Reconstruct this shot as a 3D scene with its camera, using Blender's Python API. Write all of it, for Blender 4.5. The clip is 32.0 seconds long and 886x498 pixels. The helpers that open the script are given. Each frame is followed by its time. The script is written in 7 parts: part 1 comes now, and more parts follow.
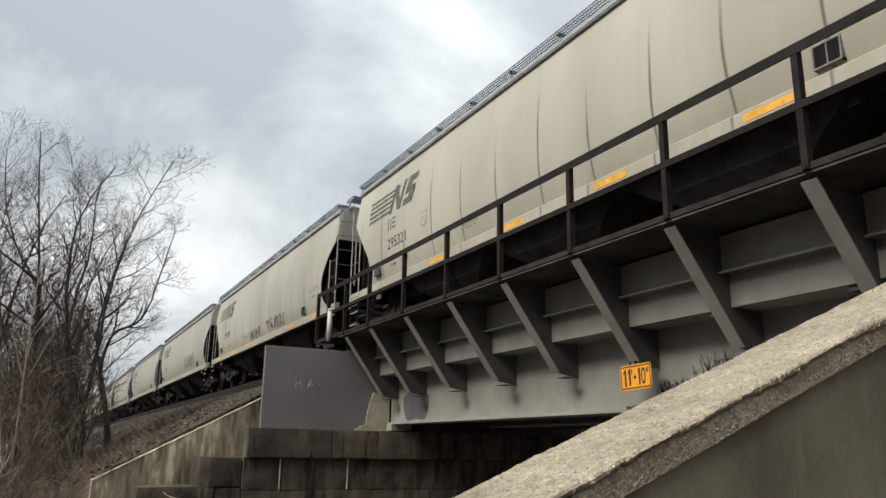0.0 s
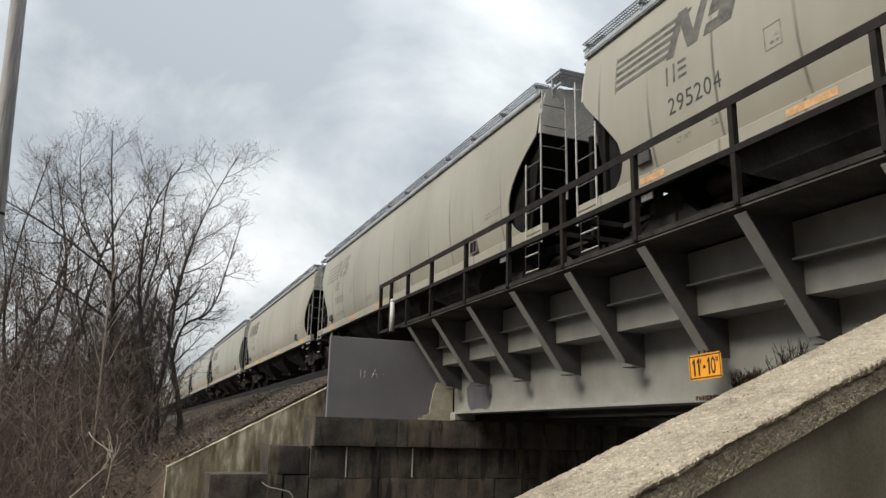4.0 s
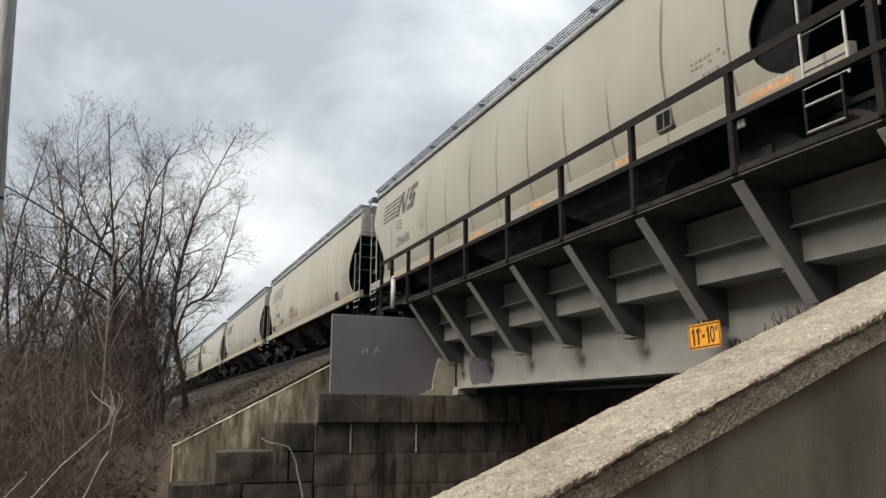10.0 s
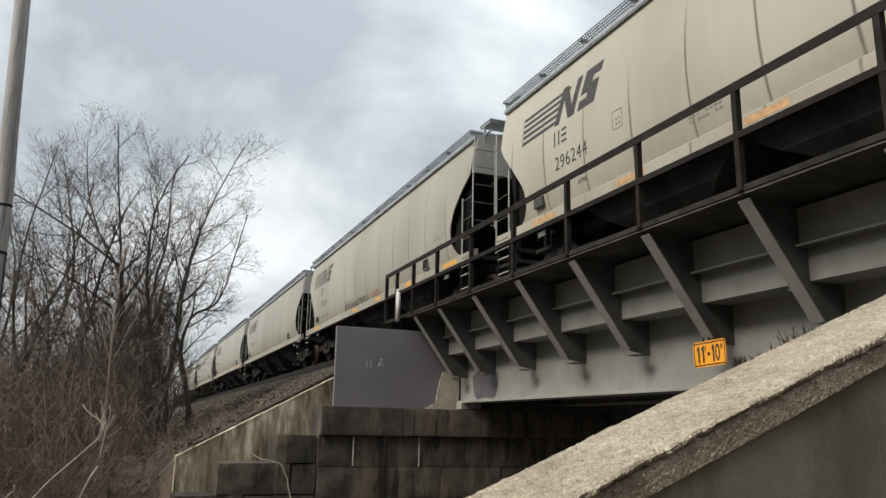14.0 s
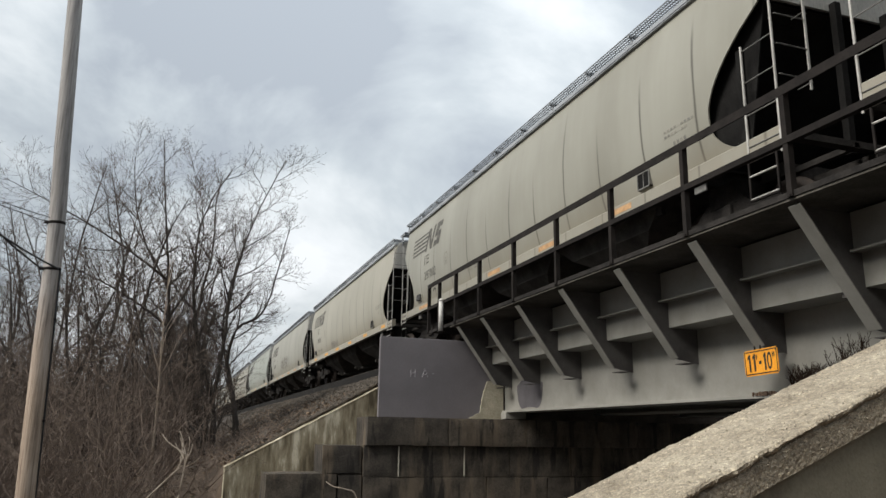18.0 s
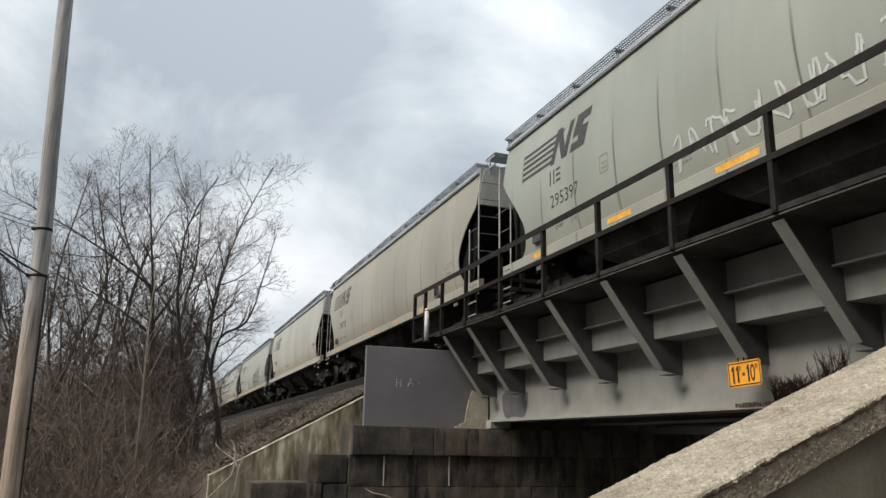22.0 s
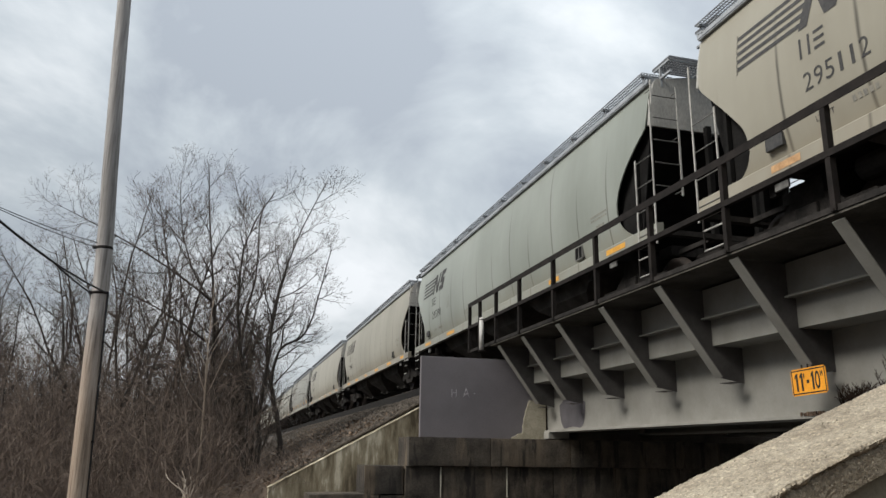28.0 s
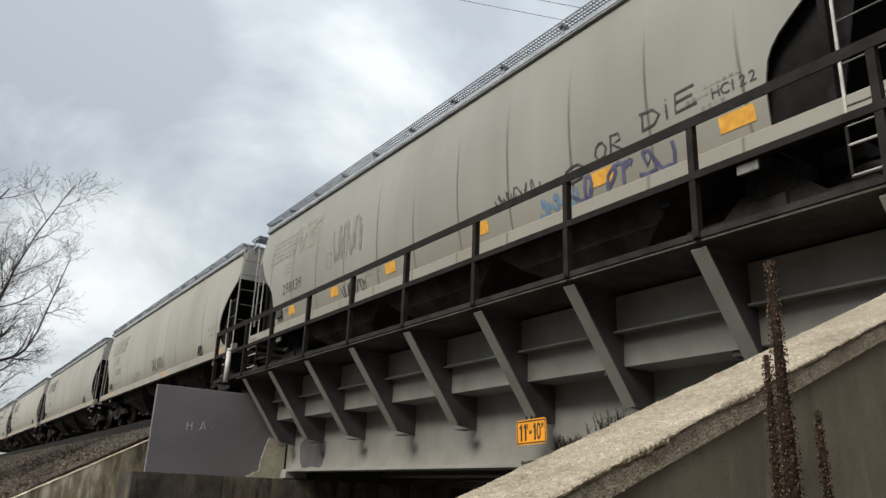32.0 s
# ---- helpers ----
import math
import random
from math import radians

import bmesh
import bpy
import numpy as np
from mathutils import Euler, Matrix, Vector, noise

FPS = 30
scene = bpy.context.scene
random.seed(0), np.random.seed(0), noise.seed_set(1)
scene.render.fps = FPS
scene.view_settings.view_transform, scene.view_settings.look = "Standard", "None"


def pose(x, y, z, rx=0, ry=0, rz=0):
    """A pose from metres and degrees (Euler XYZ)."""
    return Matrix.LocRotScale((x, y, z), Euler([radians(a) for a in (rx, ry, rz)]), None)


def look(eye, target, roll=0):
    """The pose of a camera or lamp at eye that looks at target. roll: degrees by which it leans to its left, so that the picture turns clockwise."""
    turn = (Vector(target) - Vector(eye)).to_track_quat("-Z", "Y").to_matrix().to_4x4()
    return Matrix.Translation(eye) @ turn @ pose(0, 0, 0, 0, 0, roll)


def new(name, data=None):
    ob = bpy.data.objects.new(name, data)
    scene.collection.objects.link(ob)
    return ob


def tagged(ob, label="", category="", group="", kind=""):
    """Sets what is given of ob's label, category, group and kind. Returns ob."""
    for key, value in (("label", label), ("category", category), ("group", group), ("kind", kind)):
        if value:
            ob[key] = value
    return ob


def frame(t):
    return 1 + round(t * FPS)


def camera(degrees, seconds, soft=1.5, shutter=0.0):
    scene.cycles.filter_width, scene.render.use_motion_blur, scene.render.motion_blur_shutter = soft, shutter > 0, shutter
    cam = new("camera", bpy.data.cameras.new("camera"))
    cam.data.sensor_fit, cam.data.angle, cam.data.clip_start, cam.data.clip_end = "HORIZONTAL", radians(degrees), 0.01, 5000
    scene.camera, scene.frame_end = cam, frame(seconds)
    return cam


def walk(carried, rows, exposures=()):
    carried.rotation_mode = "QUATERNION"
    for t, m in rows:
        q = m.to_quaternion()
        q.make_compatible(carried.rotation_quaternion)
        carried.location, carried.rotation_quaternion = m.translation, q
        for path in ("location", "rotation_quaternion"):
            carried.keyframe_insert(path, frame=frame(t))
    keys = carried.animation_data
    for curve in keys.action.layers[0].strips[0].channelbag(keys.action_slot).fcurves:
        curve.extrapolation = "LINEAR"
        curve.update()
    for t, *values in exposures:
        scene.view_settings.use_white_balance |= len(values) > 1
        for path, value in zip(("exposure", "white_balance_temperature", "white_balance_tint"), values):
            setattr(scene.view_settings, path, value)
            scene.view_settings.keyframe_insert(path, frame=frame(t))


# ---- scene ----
cam = camera(60.0, 32.0, shutter=0.01)
PATH = [
    (0, (0.283, 0.403, 3.075), (1.16, 2.128, 3.581), 1.0),
    (0.5, (0.279, 0.42, 3.07), (1.128, 2.161, 3.566), 1.5),
    (1, (0.275, 0.414, 3.066), (1.105, 2.168, 3.551), 1.2),
    (1.5, (0.287, 0.427, 3.06), (1.109, 2.191, 3.523), 1.1),
    (2, (0.252, 0.416, 3.072), (1.044, 2.193, 3.535), 1.2),
    (2.5, (0.245, 0.413, 3.07), (1.003, 2.202, 3.548), 1.6),
    (3, (0.25, 0.422, 3.073), (1.006, 2.21, 3.557), 1.8),
    (3.5, (0.238, 0.422, 3.079), (1.001, 2.204, 3.57), 1.9),
    (4, (0.231, 0.426, 3.08), (0.973, 2.221, 3.557), 1.3),
    (4.5, (0.222, 0.398, 3.089), (0.926, 2.216, 3.532), 1.3),
    (6.5, (0.226, 0.408, 3.082), (0.967, 2.198, 3.578), 0.9),
    (7, (0.241, 0.432, 3.075), (0.976, 2.227, 3.561), 1.0),
    (7.5, (0.247, 0.443, 3.056), (0.976, 2.249, 3.511), 1.6),
    (8, (0.256, 0.45, 3.051), (0.977, 2.266, 3.477), 1.5),
    (8.5, (0.259, 0.45, 3.042), (0.983, 2.269, 3.448), 0.9),
    (9, (0.26, 0.425, 3.053), (0.986, 2.243, 3.462), 0.2),
    (9.5, (0.259, 0.399, 3.047), (0.997, 2.209, 3.471), -0.0),
    (10, (0.242, 0.4, 3.037), (0.988, 2.207, 3.458), 0.2),
    (10.5, (0.252, 0.401, 3.037), (1.005, 2.204, 3.463), 0.4),
    (11, (0.246, 0.405, 3.038), (0.987, 2.212, 3.47), 1.2),
    (11.5, (0.24, 0.393, 3.05), (0.944, 2.21, 3.5), 1.8),
    (12, (0.227, 0.363, 3.05), (0.913, 2.183, 3.515), 2.0),
    (12.5, (0.246, 0.387, 3.052), (0.944, 2.2, 3.525), 1.7),
    (13, (0.253, 0.388, 3.055), (0.964, 2.197, 3.525), 1.3),
    (13.5, (0.26, 0.392, 3.049), (0.979, 2.2, 3.51), 1.4),
    (14, (0.263, 0.396, 3.047), (0.99, 2.203, 3.501), 1.1),
    (14.5, (0.266, 0.401, 3.047), (1.005, 2.205, 3.496), 0.8),
    (16.5, (0.234, 0.391, 3.051), (0.964, 2.194, 3.516), 0.5),
    (17, (0.204, 0.404, 3.046), (0.874, 2.228, 3.516), 0.9),
    (17.5, (0.206, 0.404, 3.071), (0.836, 2.242, 3.545), 1.0),
    (18, (0.206, 0.403, 3.082), (0.835, 2.242, 3.554), 0.9),
    (18.5, (0.205, 0.375, 3.078), (0.854, 2.21, 3.54), 1.4),
    (19, (0.202, 0.387, 3.076), (0.848, 2.222, 3.539), 1.2),
    (19.5, (0.184, 0.403, 3.078), (0.804, 2.247, 3.542), 1.0),
    (20, (0.162, 0.391, 3.087), (0.778, 2.234, 3.558), 0.7),
    (20.5, (0.069, 0.323, 3.098), (0.711, 2.151, 3.593), 1.0),
    (21, (0.069, 0.333, 3.087), (0.724, 2.155, 3.588), 1.1),
    (21.5, (0.077, 0.34, 3.086), (0.74, 2.161, 3.582), 1.1),
    (22, (0.067, 0.33, 3.081), (0.738, 2.148, 3.576), 1.1),
    (22.5, (0.079, 0.336, 3.074), (0.755, 2.151, 3.572), 1.3),
    (23, (0.086, 0.345, 3.07), (0.766, 2.157, 3.574), 1.3),
    (23.5, (0.148, 0.384, 3.042), (0.777, 2.217, 3.538), 0.7),
    (24, (0.149, 0.39, 3.03), (0.692, 2.25, 3.523), 0.2),
    (24.5, (0.157, 0.364, 3.028), (0.634, 2.24, 3.53), 0.2),
    (25, (0.108, 0.385, 3.034), (0.554, 2.266, 3.544), 0.1),
    (25.5, (0.113, 0.365, 3.025), (0.528, 2.25, 3.55), -0.1),
    (27.5, (0.259, 0.35, 3.033), (0.716, 2.226, 3.557), 1.3),
    (28, (0.285, 0.372, 3.121), (0.803, 2.234, 3.635), 0.9),
    (28.5, (0.272, 0.386, 3.077), (0.848, 2.226, 3.609), 1.0),
    (29, (0.261, 0.368, 3.109), (0.916, 2.173, 3.669), 1.4),
    (29.5, (0.321, 0.367, 3.111), (1.076, 2.128, 3.684), 2.2),
    (30, (0.363, 0.383, 3.11), (1.255, 2.083, 3.668), 1.8),
    (30.5, (0.409, 0.427, 3.109), (1.386, 2.089, 3.642), 1.5),
    (31, (0.436, 0.38, 3.133), (1.472, 1.997, 3.692), 1.4),
    (31.5, (0.413, 0.368, 3.141), (1.47, 1.955, 3.747), 2.2),
    (32, (0.396, 0.363, 3.14), (1.446, 1.948, 3.762), 2.3),
]
walk(cam, [(t, look(eye, target, roll)) for t, eye, target, roll in PATH], exposures=[(0.0, 0.45, 6500, 10), (14.0, 0.43, 6450, 10), (20.0, 0.42, 6350, 10), (24.0, 0.40, 6350, 11), (25.5, 0.35, 6350, 12), (29.0, 0.33, 6330, 10), (30.0, 0.36, 6450, 10), (32.0, 0.39, 6400, 10)])

# ---------------------------------------------------------------- sky and sun
SUN_EL, SUN_AZ = radians(43.5), radians(259)
world = bpy.data.worlds.new("overcast_sky")
scene.world = world
world.use_nodes = True


def build_sky(nt):
    N, L = nt.nodes, nt.links
    bg = N["Background"]
    tc = N.new("ShaderNodeTexCoord")
    sky = N.new("ShaderNodeTexSky")
    sky.sky_type, sky.sun_disc, sky.sun_elevation, sky.sun_rotation = "NISHITA", False, SUN_EL, SUN_AZ
    skyf = N.new("ShaderNodeVectorMath"); skyf.operation = "SCALE"; skyf.inputs["Scale"].default_value = 0.10
    L.new(sky.outputs[0], skyf.inputs[0])
    sep = N.new("ShaderNodeSeparateXYZ"); L.new(tc.outputs["Generated"], sep.inputs[0])
    up = N.new("ShaderNodeMath"); up.operation = "MAXIMUM"; up.inputs[1].default_value = 0.0
    L.new(sep.outputs["Z"], up.inputs[0])
    den = N.new("ShaderNodeMath"); den.operation = "ADD"; den.inputs[1].default_value = 0.32
    L.new(up.outputs[0], den.inputs[0])
    inv = N.new("ShaderNodeMath"); inv.operation = "DIVIDE"; inv.inputs[0].default_value = 1.0
    L.new(den.outputs[0], inv.inputs[1])
    flat = N.new("ShaderNodeVectorMath"); flat.operation = "MULTIPLY"
    comb = N.new("ShaderNodeCombineXYZ")
    for i in range(3):
        L.new(inv.outputs[0], comb.inputs[i])
    L.new(tc.outputs["Generated"], flat.inputs[0]); L.new(comb.outputs[0], flat.inputs[1])
    mp = N.new("ShaderNodeMapping"); mp.inputs["Location"].default_value = CLOUD_SHIFT
    mp.inputs["Scale"].default_value = (1.0, 1.0, 0.25)
    L.new(flat.outputs[0], mp.inputs[0])
    big = N.new("ShaderNodeTexNoise"); big.inputs["Scale"].default_value = 1.15
    big.inputs["Detail"].default_value = 8.0; big.inputs["Roughness"].default_value = 0.56
    big.inputs["Distortion"].default_value = 0.45
    L.new(mp.outputs[0], big.inputs["Vector"])
    add = N.new("ShaderNodeMath"); add.operation = "MULTIPLY_ADD"; add.inputs[1].default_value = 2.1; add.inputs[2].default_value = -0.55
    L.new(big.outputs["Fac"], add.inputs[0])
    prev = add
    # thinner places of the cloud deck, where it glows
    for (dx, dy, dz), wide, amount in THIN:
        d = N.new("ShaderNodeVectorMath"); d.operation = "DOT_PRODUCT"
        v = Vector((dx, dy, dz)).normalized(); d.inputs[1].default_value = v
        L.new(tc.outputs["Generated"], d.inputs[0])
        mr = N.new("ShaderNodeMapRange"); mr.interpolation_type = "SMOOTHSTEP"
        mr.inputs["From Min"].default_value = math.cos(radians(wide)); mr.inputs["From Max"].default_value = 1.0
        mr.inputs["To Max"].default_value = amount
        L.new(d.outputs["Value"], mr.inputs["Value"])
        s = N.new("ShaderNodeMath"); s.operation = "ADD"
        L.new(prev.outputs[0], s.inputs[0]); L.new(mr.outputs["Result"], s.inputs[1])
        prev = s
    hz = N.new("ShaderNodeMapRange"); hz.interpolation_type = "SMOOTHSTEP"
    hz.inputs["From Min"].default_value = 0.40; hz.inputs["From Max"].default_value = 0.02
    hz.inputs["To Min"].default_value = 0.0; hz.inputs["To Max"].default_value = 0.10
    L.new(sep.outputs["Z"], hz.inputs["Value"])
    s = N.new("ShaderNodeMath"); s.operation = "ADD"
    L.new(prev.outputs[0], s.inputs[0]); L.new(hz.outputs["Result"], s.inputs[1])
    ramp = N.new("ShaderNodeValToRGB"); el = ramp.color_ramp.elements
    el[0].position, el[0].color = 0.33, (0.36, 0.392, 0.425, 1)
    el[1].position, el[1].color = 0.86, (0.80, 0.815, 0.815, 1)
    e = ramp.color_ramp.elements.new(0.50); e.color = (0.475, 0.513, 0.532, 1)
    e = ramp.color_ramp.elements.new(0.66); e.color = (0.64, 0.668, 0.672, 1)
    L.new(s.outputs[0], ramp.inputs[0])
    mix = N.new("ShaderNodeMix"); mix.data_type = "RGBA"; mix.inputs["Factor"].default_value = 0.93
    L.new(skyf.outputs[0], mix.inputs["A"]); L.new(ramp.outputs[0], mix.inputs["B"])
    # the deck is graded: brightest overhead, dimmed low on the -x and -y sides
    side = N.new("ShaderNodeVectorMath"); side.operation = "DOT_PRODUCT"; side.inputs[1].default_value = (0.22, 0.25, 0.94)
    L.new(tc.outputs["Generated"], side.inputs[0])
    grade = N.new("ShaderNodeMapRange"); grade.inputs["From Min"].default_value = -0.40; grade.inputs["From Max"].default_value = 1.0
    grade.inputs["To Min"].default_value = 0.09; grade.inputs["To Max"].default_value = 1.465
    L.new(side.outputs["Value"], grade.inputs["Value"])
    lit = N.new("ShaderNodeVectorMath"); lit.operation = "SCALE"
    L.new(mix.outputs["Result"], lit.inputs[0]); L.new(grade.outputs["Result"], lit.inputs["Scale"])
    L.new(lit.outputs[0], bg.inputs["Color"])
    bg.inputs["Strength"].default_value = 1.0


CLOUD_SHIFT = (3.1, 1.7, 0.0)
THIN = [((0.32, 0.805, 0.50), 11, 0.20), ((0.19, 0.925, 0.34), 10, 0.20), ((0.14, 0.96, 0.26), 13, 0.07), ((0.03, 0.89, 0.46), 14, -0.26), ((0.47, 0.72, 0.52), 14, 0.12)]
build_sky(world.node_tree)

sun = new("sun", bpy.data.lights.new("sun", "SUN"))
sun.data.energy, sun.data.angle, sun.data.color = 3.25, radians(30), (1.0, 0.945, 0.85)
sun.matrix_world = look((0, 0, 60), (-60 * math.cos(SUN_EL) * math.sin(SUN_AZ), -60 * math.cos(SUN_EL) * math.cos(SUN_AZ), 60 - 60 * math.sin(SUN_EL)))


# ---------------------------------------------------------------- helpers
def part(name, data, material, parent=None, label=""):
    """Links a bmesh or a mesh as one object under a thing or a part."""
    if isinstance(data, bmesh.types.BMesh):
        me = bpy.data.meshes.new(name)
        data.to_mesh(me)
        data.free()
    else:
        me = data
    if material and not me.materials:
        me.materials.append(material)
    ob = new(name, me)
    ob.parent = parent
    if label:
        ob["label"] = label
    return ob


def thing(name, label, category, group="", at=(0, 0, 0), kind=""):
    ob = new(name)
    ob.location = at
    return tagged(ob, label, category, group, kind)


def add_box(bm, x0, x1, y0, y1, z0, z1, turn=None):
    vs = [Vector((x, y, z)) for x in (x0, x1) for y in (y0, y1) for z in (z0, z1)]
    if turn is not None:
        vs = [turn @ v for v in vs]
    vs = [bm.verts.new(v) for v in vs]
    for f in ((0, 1, 3, 2), (4, 6, 7, 5), (0, 4, 5, 1), (2, 3, 7, 6), (0, 2, 6, 4), (1, 5, 7, 3)):
        bm.faces.new([vs[i] for i in f])
    return vs


def box_mesh(x0, x1, y0, y1, z0, z1, bevel=0.0, turn=None):
    bm = bmesh.new()
    add_box(bm, x0, x1, y0, y1, z0, z1, turn)
    if bevel:
        bmesh.ops.bevel(bm, geom=bm.edges[:], offset=bevel, segments=2, affect="EDGES", profile=0.6)
    return bm


def prism(points, axis, a, b):
    """A plate: a polygon in the two other axes, from a to b along the axis."""
    bm = bmesh.new()

    def put(p, q):
        return {"x": (q, p[0], p[1]), "y": (p[0], q, p[1]), "z": (p[0], p[1], q)}[axis]
    lo = [bm.verts.new(put(p, a)) for p in points]
    hi = [bm.verts.new(put(p, b)) for p in points]
    bm.faces.new(lo)
    bm.faces.new(hi[::-1])
    n = len(points)
    for i in range(n):
        bm.faces.new([lo[i], lo[(i + 1) % n], hi[(i + 1) % n], hi[i]])
    bmesh.ops.recalc_face_normals(bm, faces=bm.faces[:])
    return bm


def tubes(lines, sides=5):
    """One mesh of tapered tubes: each line is a list of (point, radius)."""
    verts, faces = [], []
    ring = [(math.cos(2 * math.pi * k / sides), math.sin(2 * math.pi * k / sides)) for k in range(sides)]
    for line in lines:
        start = len(verts)
        n = len(line)
        for i, (p, r) in enumerate(line):
            p = Vector(p)
            t = (Vector(line[min(i + 1, n - 1)][0]) - Vector(line[max(i - 1, 0)][0]))
            t = t.normalized() if t.length > 1e-9 else Vector((0, 0, 1))
            u = t.cross(Vector((0.13, 0.21, 1.0)) if abs(t.z) < 0.95 else Vector((1, 0.1, 0))).normalized()
            v = t.cross(u)
            for c, s in ring:
                verts.append(p + r * (c * u + s * v))
        for i in range(n - 1):
            a, b = start + i * sides, start + (i + 1) * sides
            for k in range(sides):
                k2 = (k + 1) % sides
                faces.append((a + k, a + k2, b + k2, b + k))
        faces.append(tuple(start + k for k in range(sides))[::-1])
        faces.append(tuple(start + (n - 1) * sides + k for k in range(sides)))
    me = bpy.data.meshes.new("tubes")
    me.from_pydata(verts, [], faces)
    return me


def smooth(me):
    for p in me.polygons:
        p.use_smooth = True
    return me


# ---------------------------------------------------------------- materials
def nodes(name, rough=0.8, metal=0.0):
    m = bpy.data.materials.new(name)
    m.use_nodes = True
    nt = m.node_tree
    b = nt.nodes["Principled BSDF"]
    b.inputs["Roughness"].default_value, b.inputs["Metallic"].default_value = rough, metal
    return m, nt, b


def tex(nt, kind, scale, detail=4.0, rough=0.55, coords="Object", stretch=(1, 1, 1)):
    tc = nt.nodes.new("ShaderNodeTexCoord")
    mp = nt.nodes.new("ShaderNodeMapping")
    mp.inputs["Scale"].default_value = stretch
    nt.links.new(tc.outputs[coords], mp.inputs[0])
    if kind == "noise":
        t = nt.nodes.new("ShaderNodeTexNoise")
        t.inputs["Detail"].default_value, t.inputs["Roughness"].default_value = detail, rough
    else:
        t = nt.nodes.new("ShaderNodeTexVoronoi")
    t.inputs["Scale"].default_value = scale
    nt.links.new(mp.outputs[0], t.inputs["Vector"])
    return t


def ramp(nt, source, stops):
    r = nt.nodes.new("ShaderNodeValToRGB")
    els = r.color_ramp.elements
    while len(els) < len(stops):
        els.new(0.5)
    for e, (p, c) in zip(els, stops):
        e.position = p
        e.color = (*c, 1) if len(c) == 3 else c
    nt.links.new(source, r.inputs[0])
    return r.outputs["Color"]


def blend(nt, a, b, fac, mode="MIX"):
    mx = nt.nodes.new("ShaderNodeMix")
    mx.data_type, mx.blend_type = "RGBA", mode
    for sock, val in (("A", a), ("B", b)):
        if isinstance(val, tuple):
            mx.inputs[sock].default_value = (*val, 1)
        else:
            nt.links.new(val, mx.inputs[sock])
    if isinstance(fac, float):
        mx.inputs["Factor"].default_value = fac
    else:
        nt.links.new(fac, mx.inputs["Factor"])
    return mx.outputs["Result"]


def maths(nt, op, a, b=0.0, clamp=False):
    n = nt.nodes.new("ShaderNodeMath")
    n.operation, n.use_clamp = op, clamp
    for i, v in enumerate((a, b)):
        if isinstance(v, (int, float)):
            n.inputs[i].default_value = v
        else:
            nt.links.new(v, n.inputs[i])
    return n.outputs[0]


def bump(nt, b, height, strength=0.3, distance=0.02):
    n = nt.nodes.new("ShaderNodeBump")
    n.inputs["Strength"].default_value, n.inputs["Distance"].default_value = strength, distance
    nt.links.new(height, n.inputs["Height"])
    nt.links.new(n.outputs[0], b.inputs["Normal"])


def simple(name, dark, light, scale=6.0, rough=0.75, metal=0.0, bumps=0.2, fine=60.0, stretch=(1, 1, 1), spread=(0.35, 0.68), grain_by=0.17, sheen=0.5):
    m, nt, b = nodes(name, rough, metal)
    b.inputs["Specular IOR Level"].default_value = sheen
    big = tex(nt, "noise", scale, 6.0, 0.6, stretch=stretch)
    col = ramp(nt, big.outputs["Fac"], [(spread[0], dark), (spread[1], light)])
    small = tex(nt, "noise", fine, 3.0, 0.6, stretch=stretch)
    grain = ramp(nt, small.outputs["Fac"], [(0.3, (1 - grain_by * 1.3,) * 3), (0.7, (1 + grain_by * 0.7,) * 3)])
    nt.links.new(blend(nt, col, grain, 1.0, "MULTIPLY"), b.inputs["Base Color"])
    bump(nt, b, small.outputs["Fac"], bumps, 0.01)
    return m


def random_tint(m, low, high):
    """Varies a material's base colour a little from object to object."""
    nt = m.node_tree
    b = nt.nodes["Principled BSDF"]
    link = b.inputs["Base Color"].links[0]
    src = link.from_socket
    oi = nt.nodes.new("ShaderNodeObjectInfo")
    tint = ramp(nt, oi.outputs["Random"], [(0.0, low), (1.0, high)])
    nt.links.new(blend(nt, src, tint, 1.0, "MULTIPLY"), b.inputs["Base Color"])
    return m


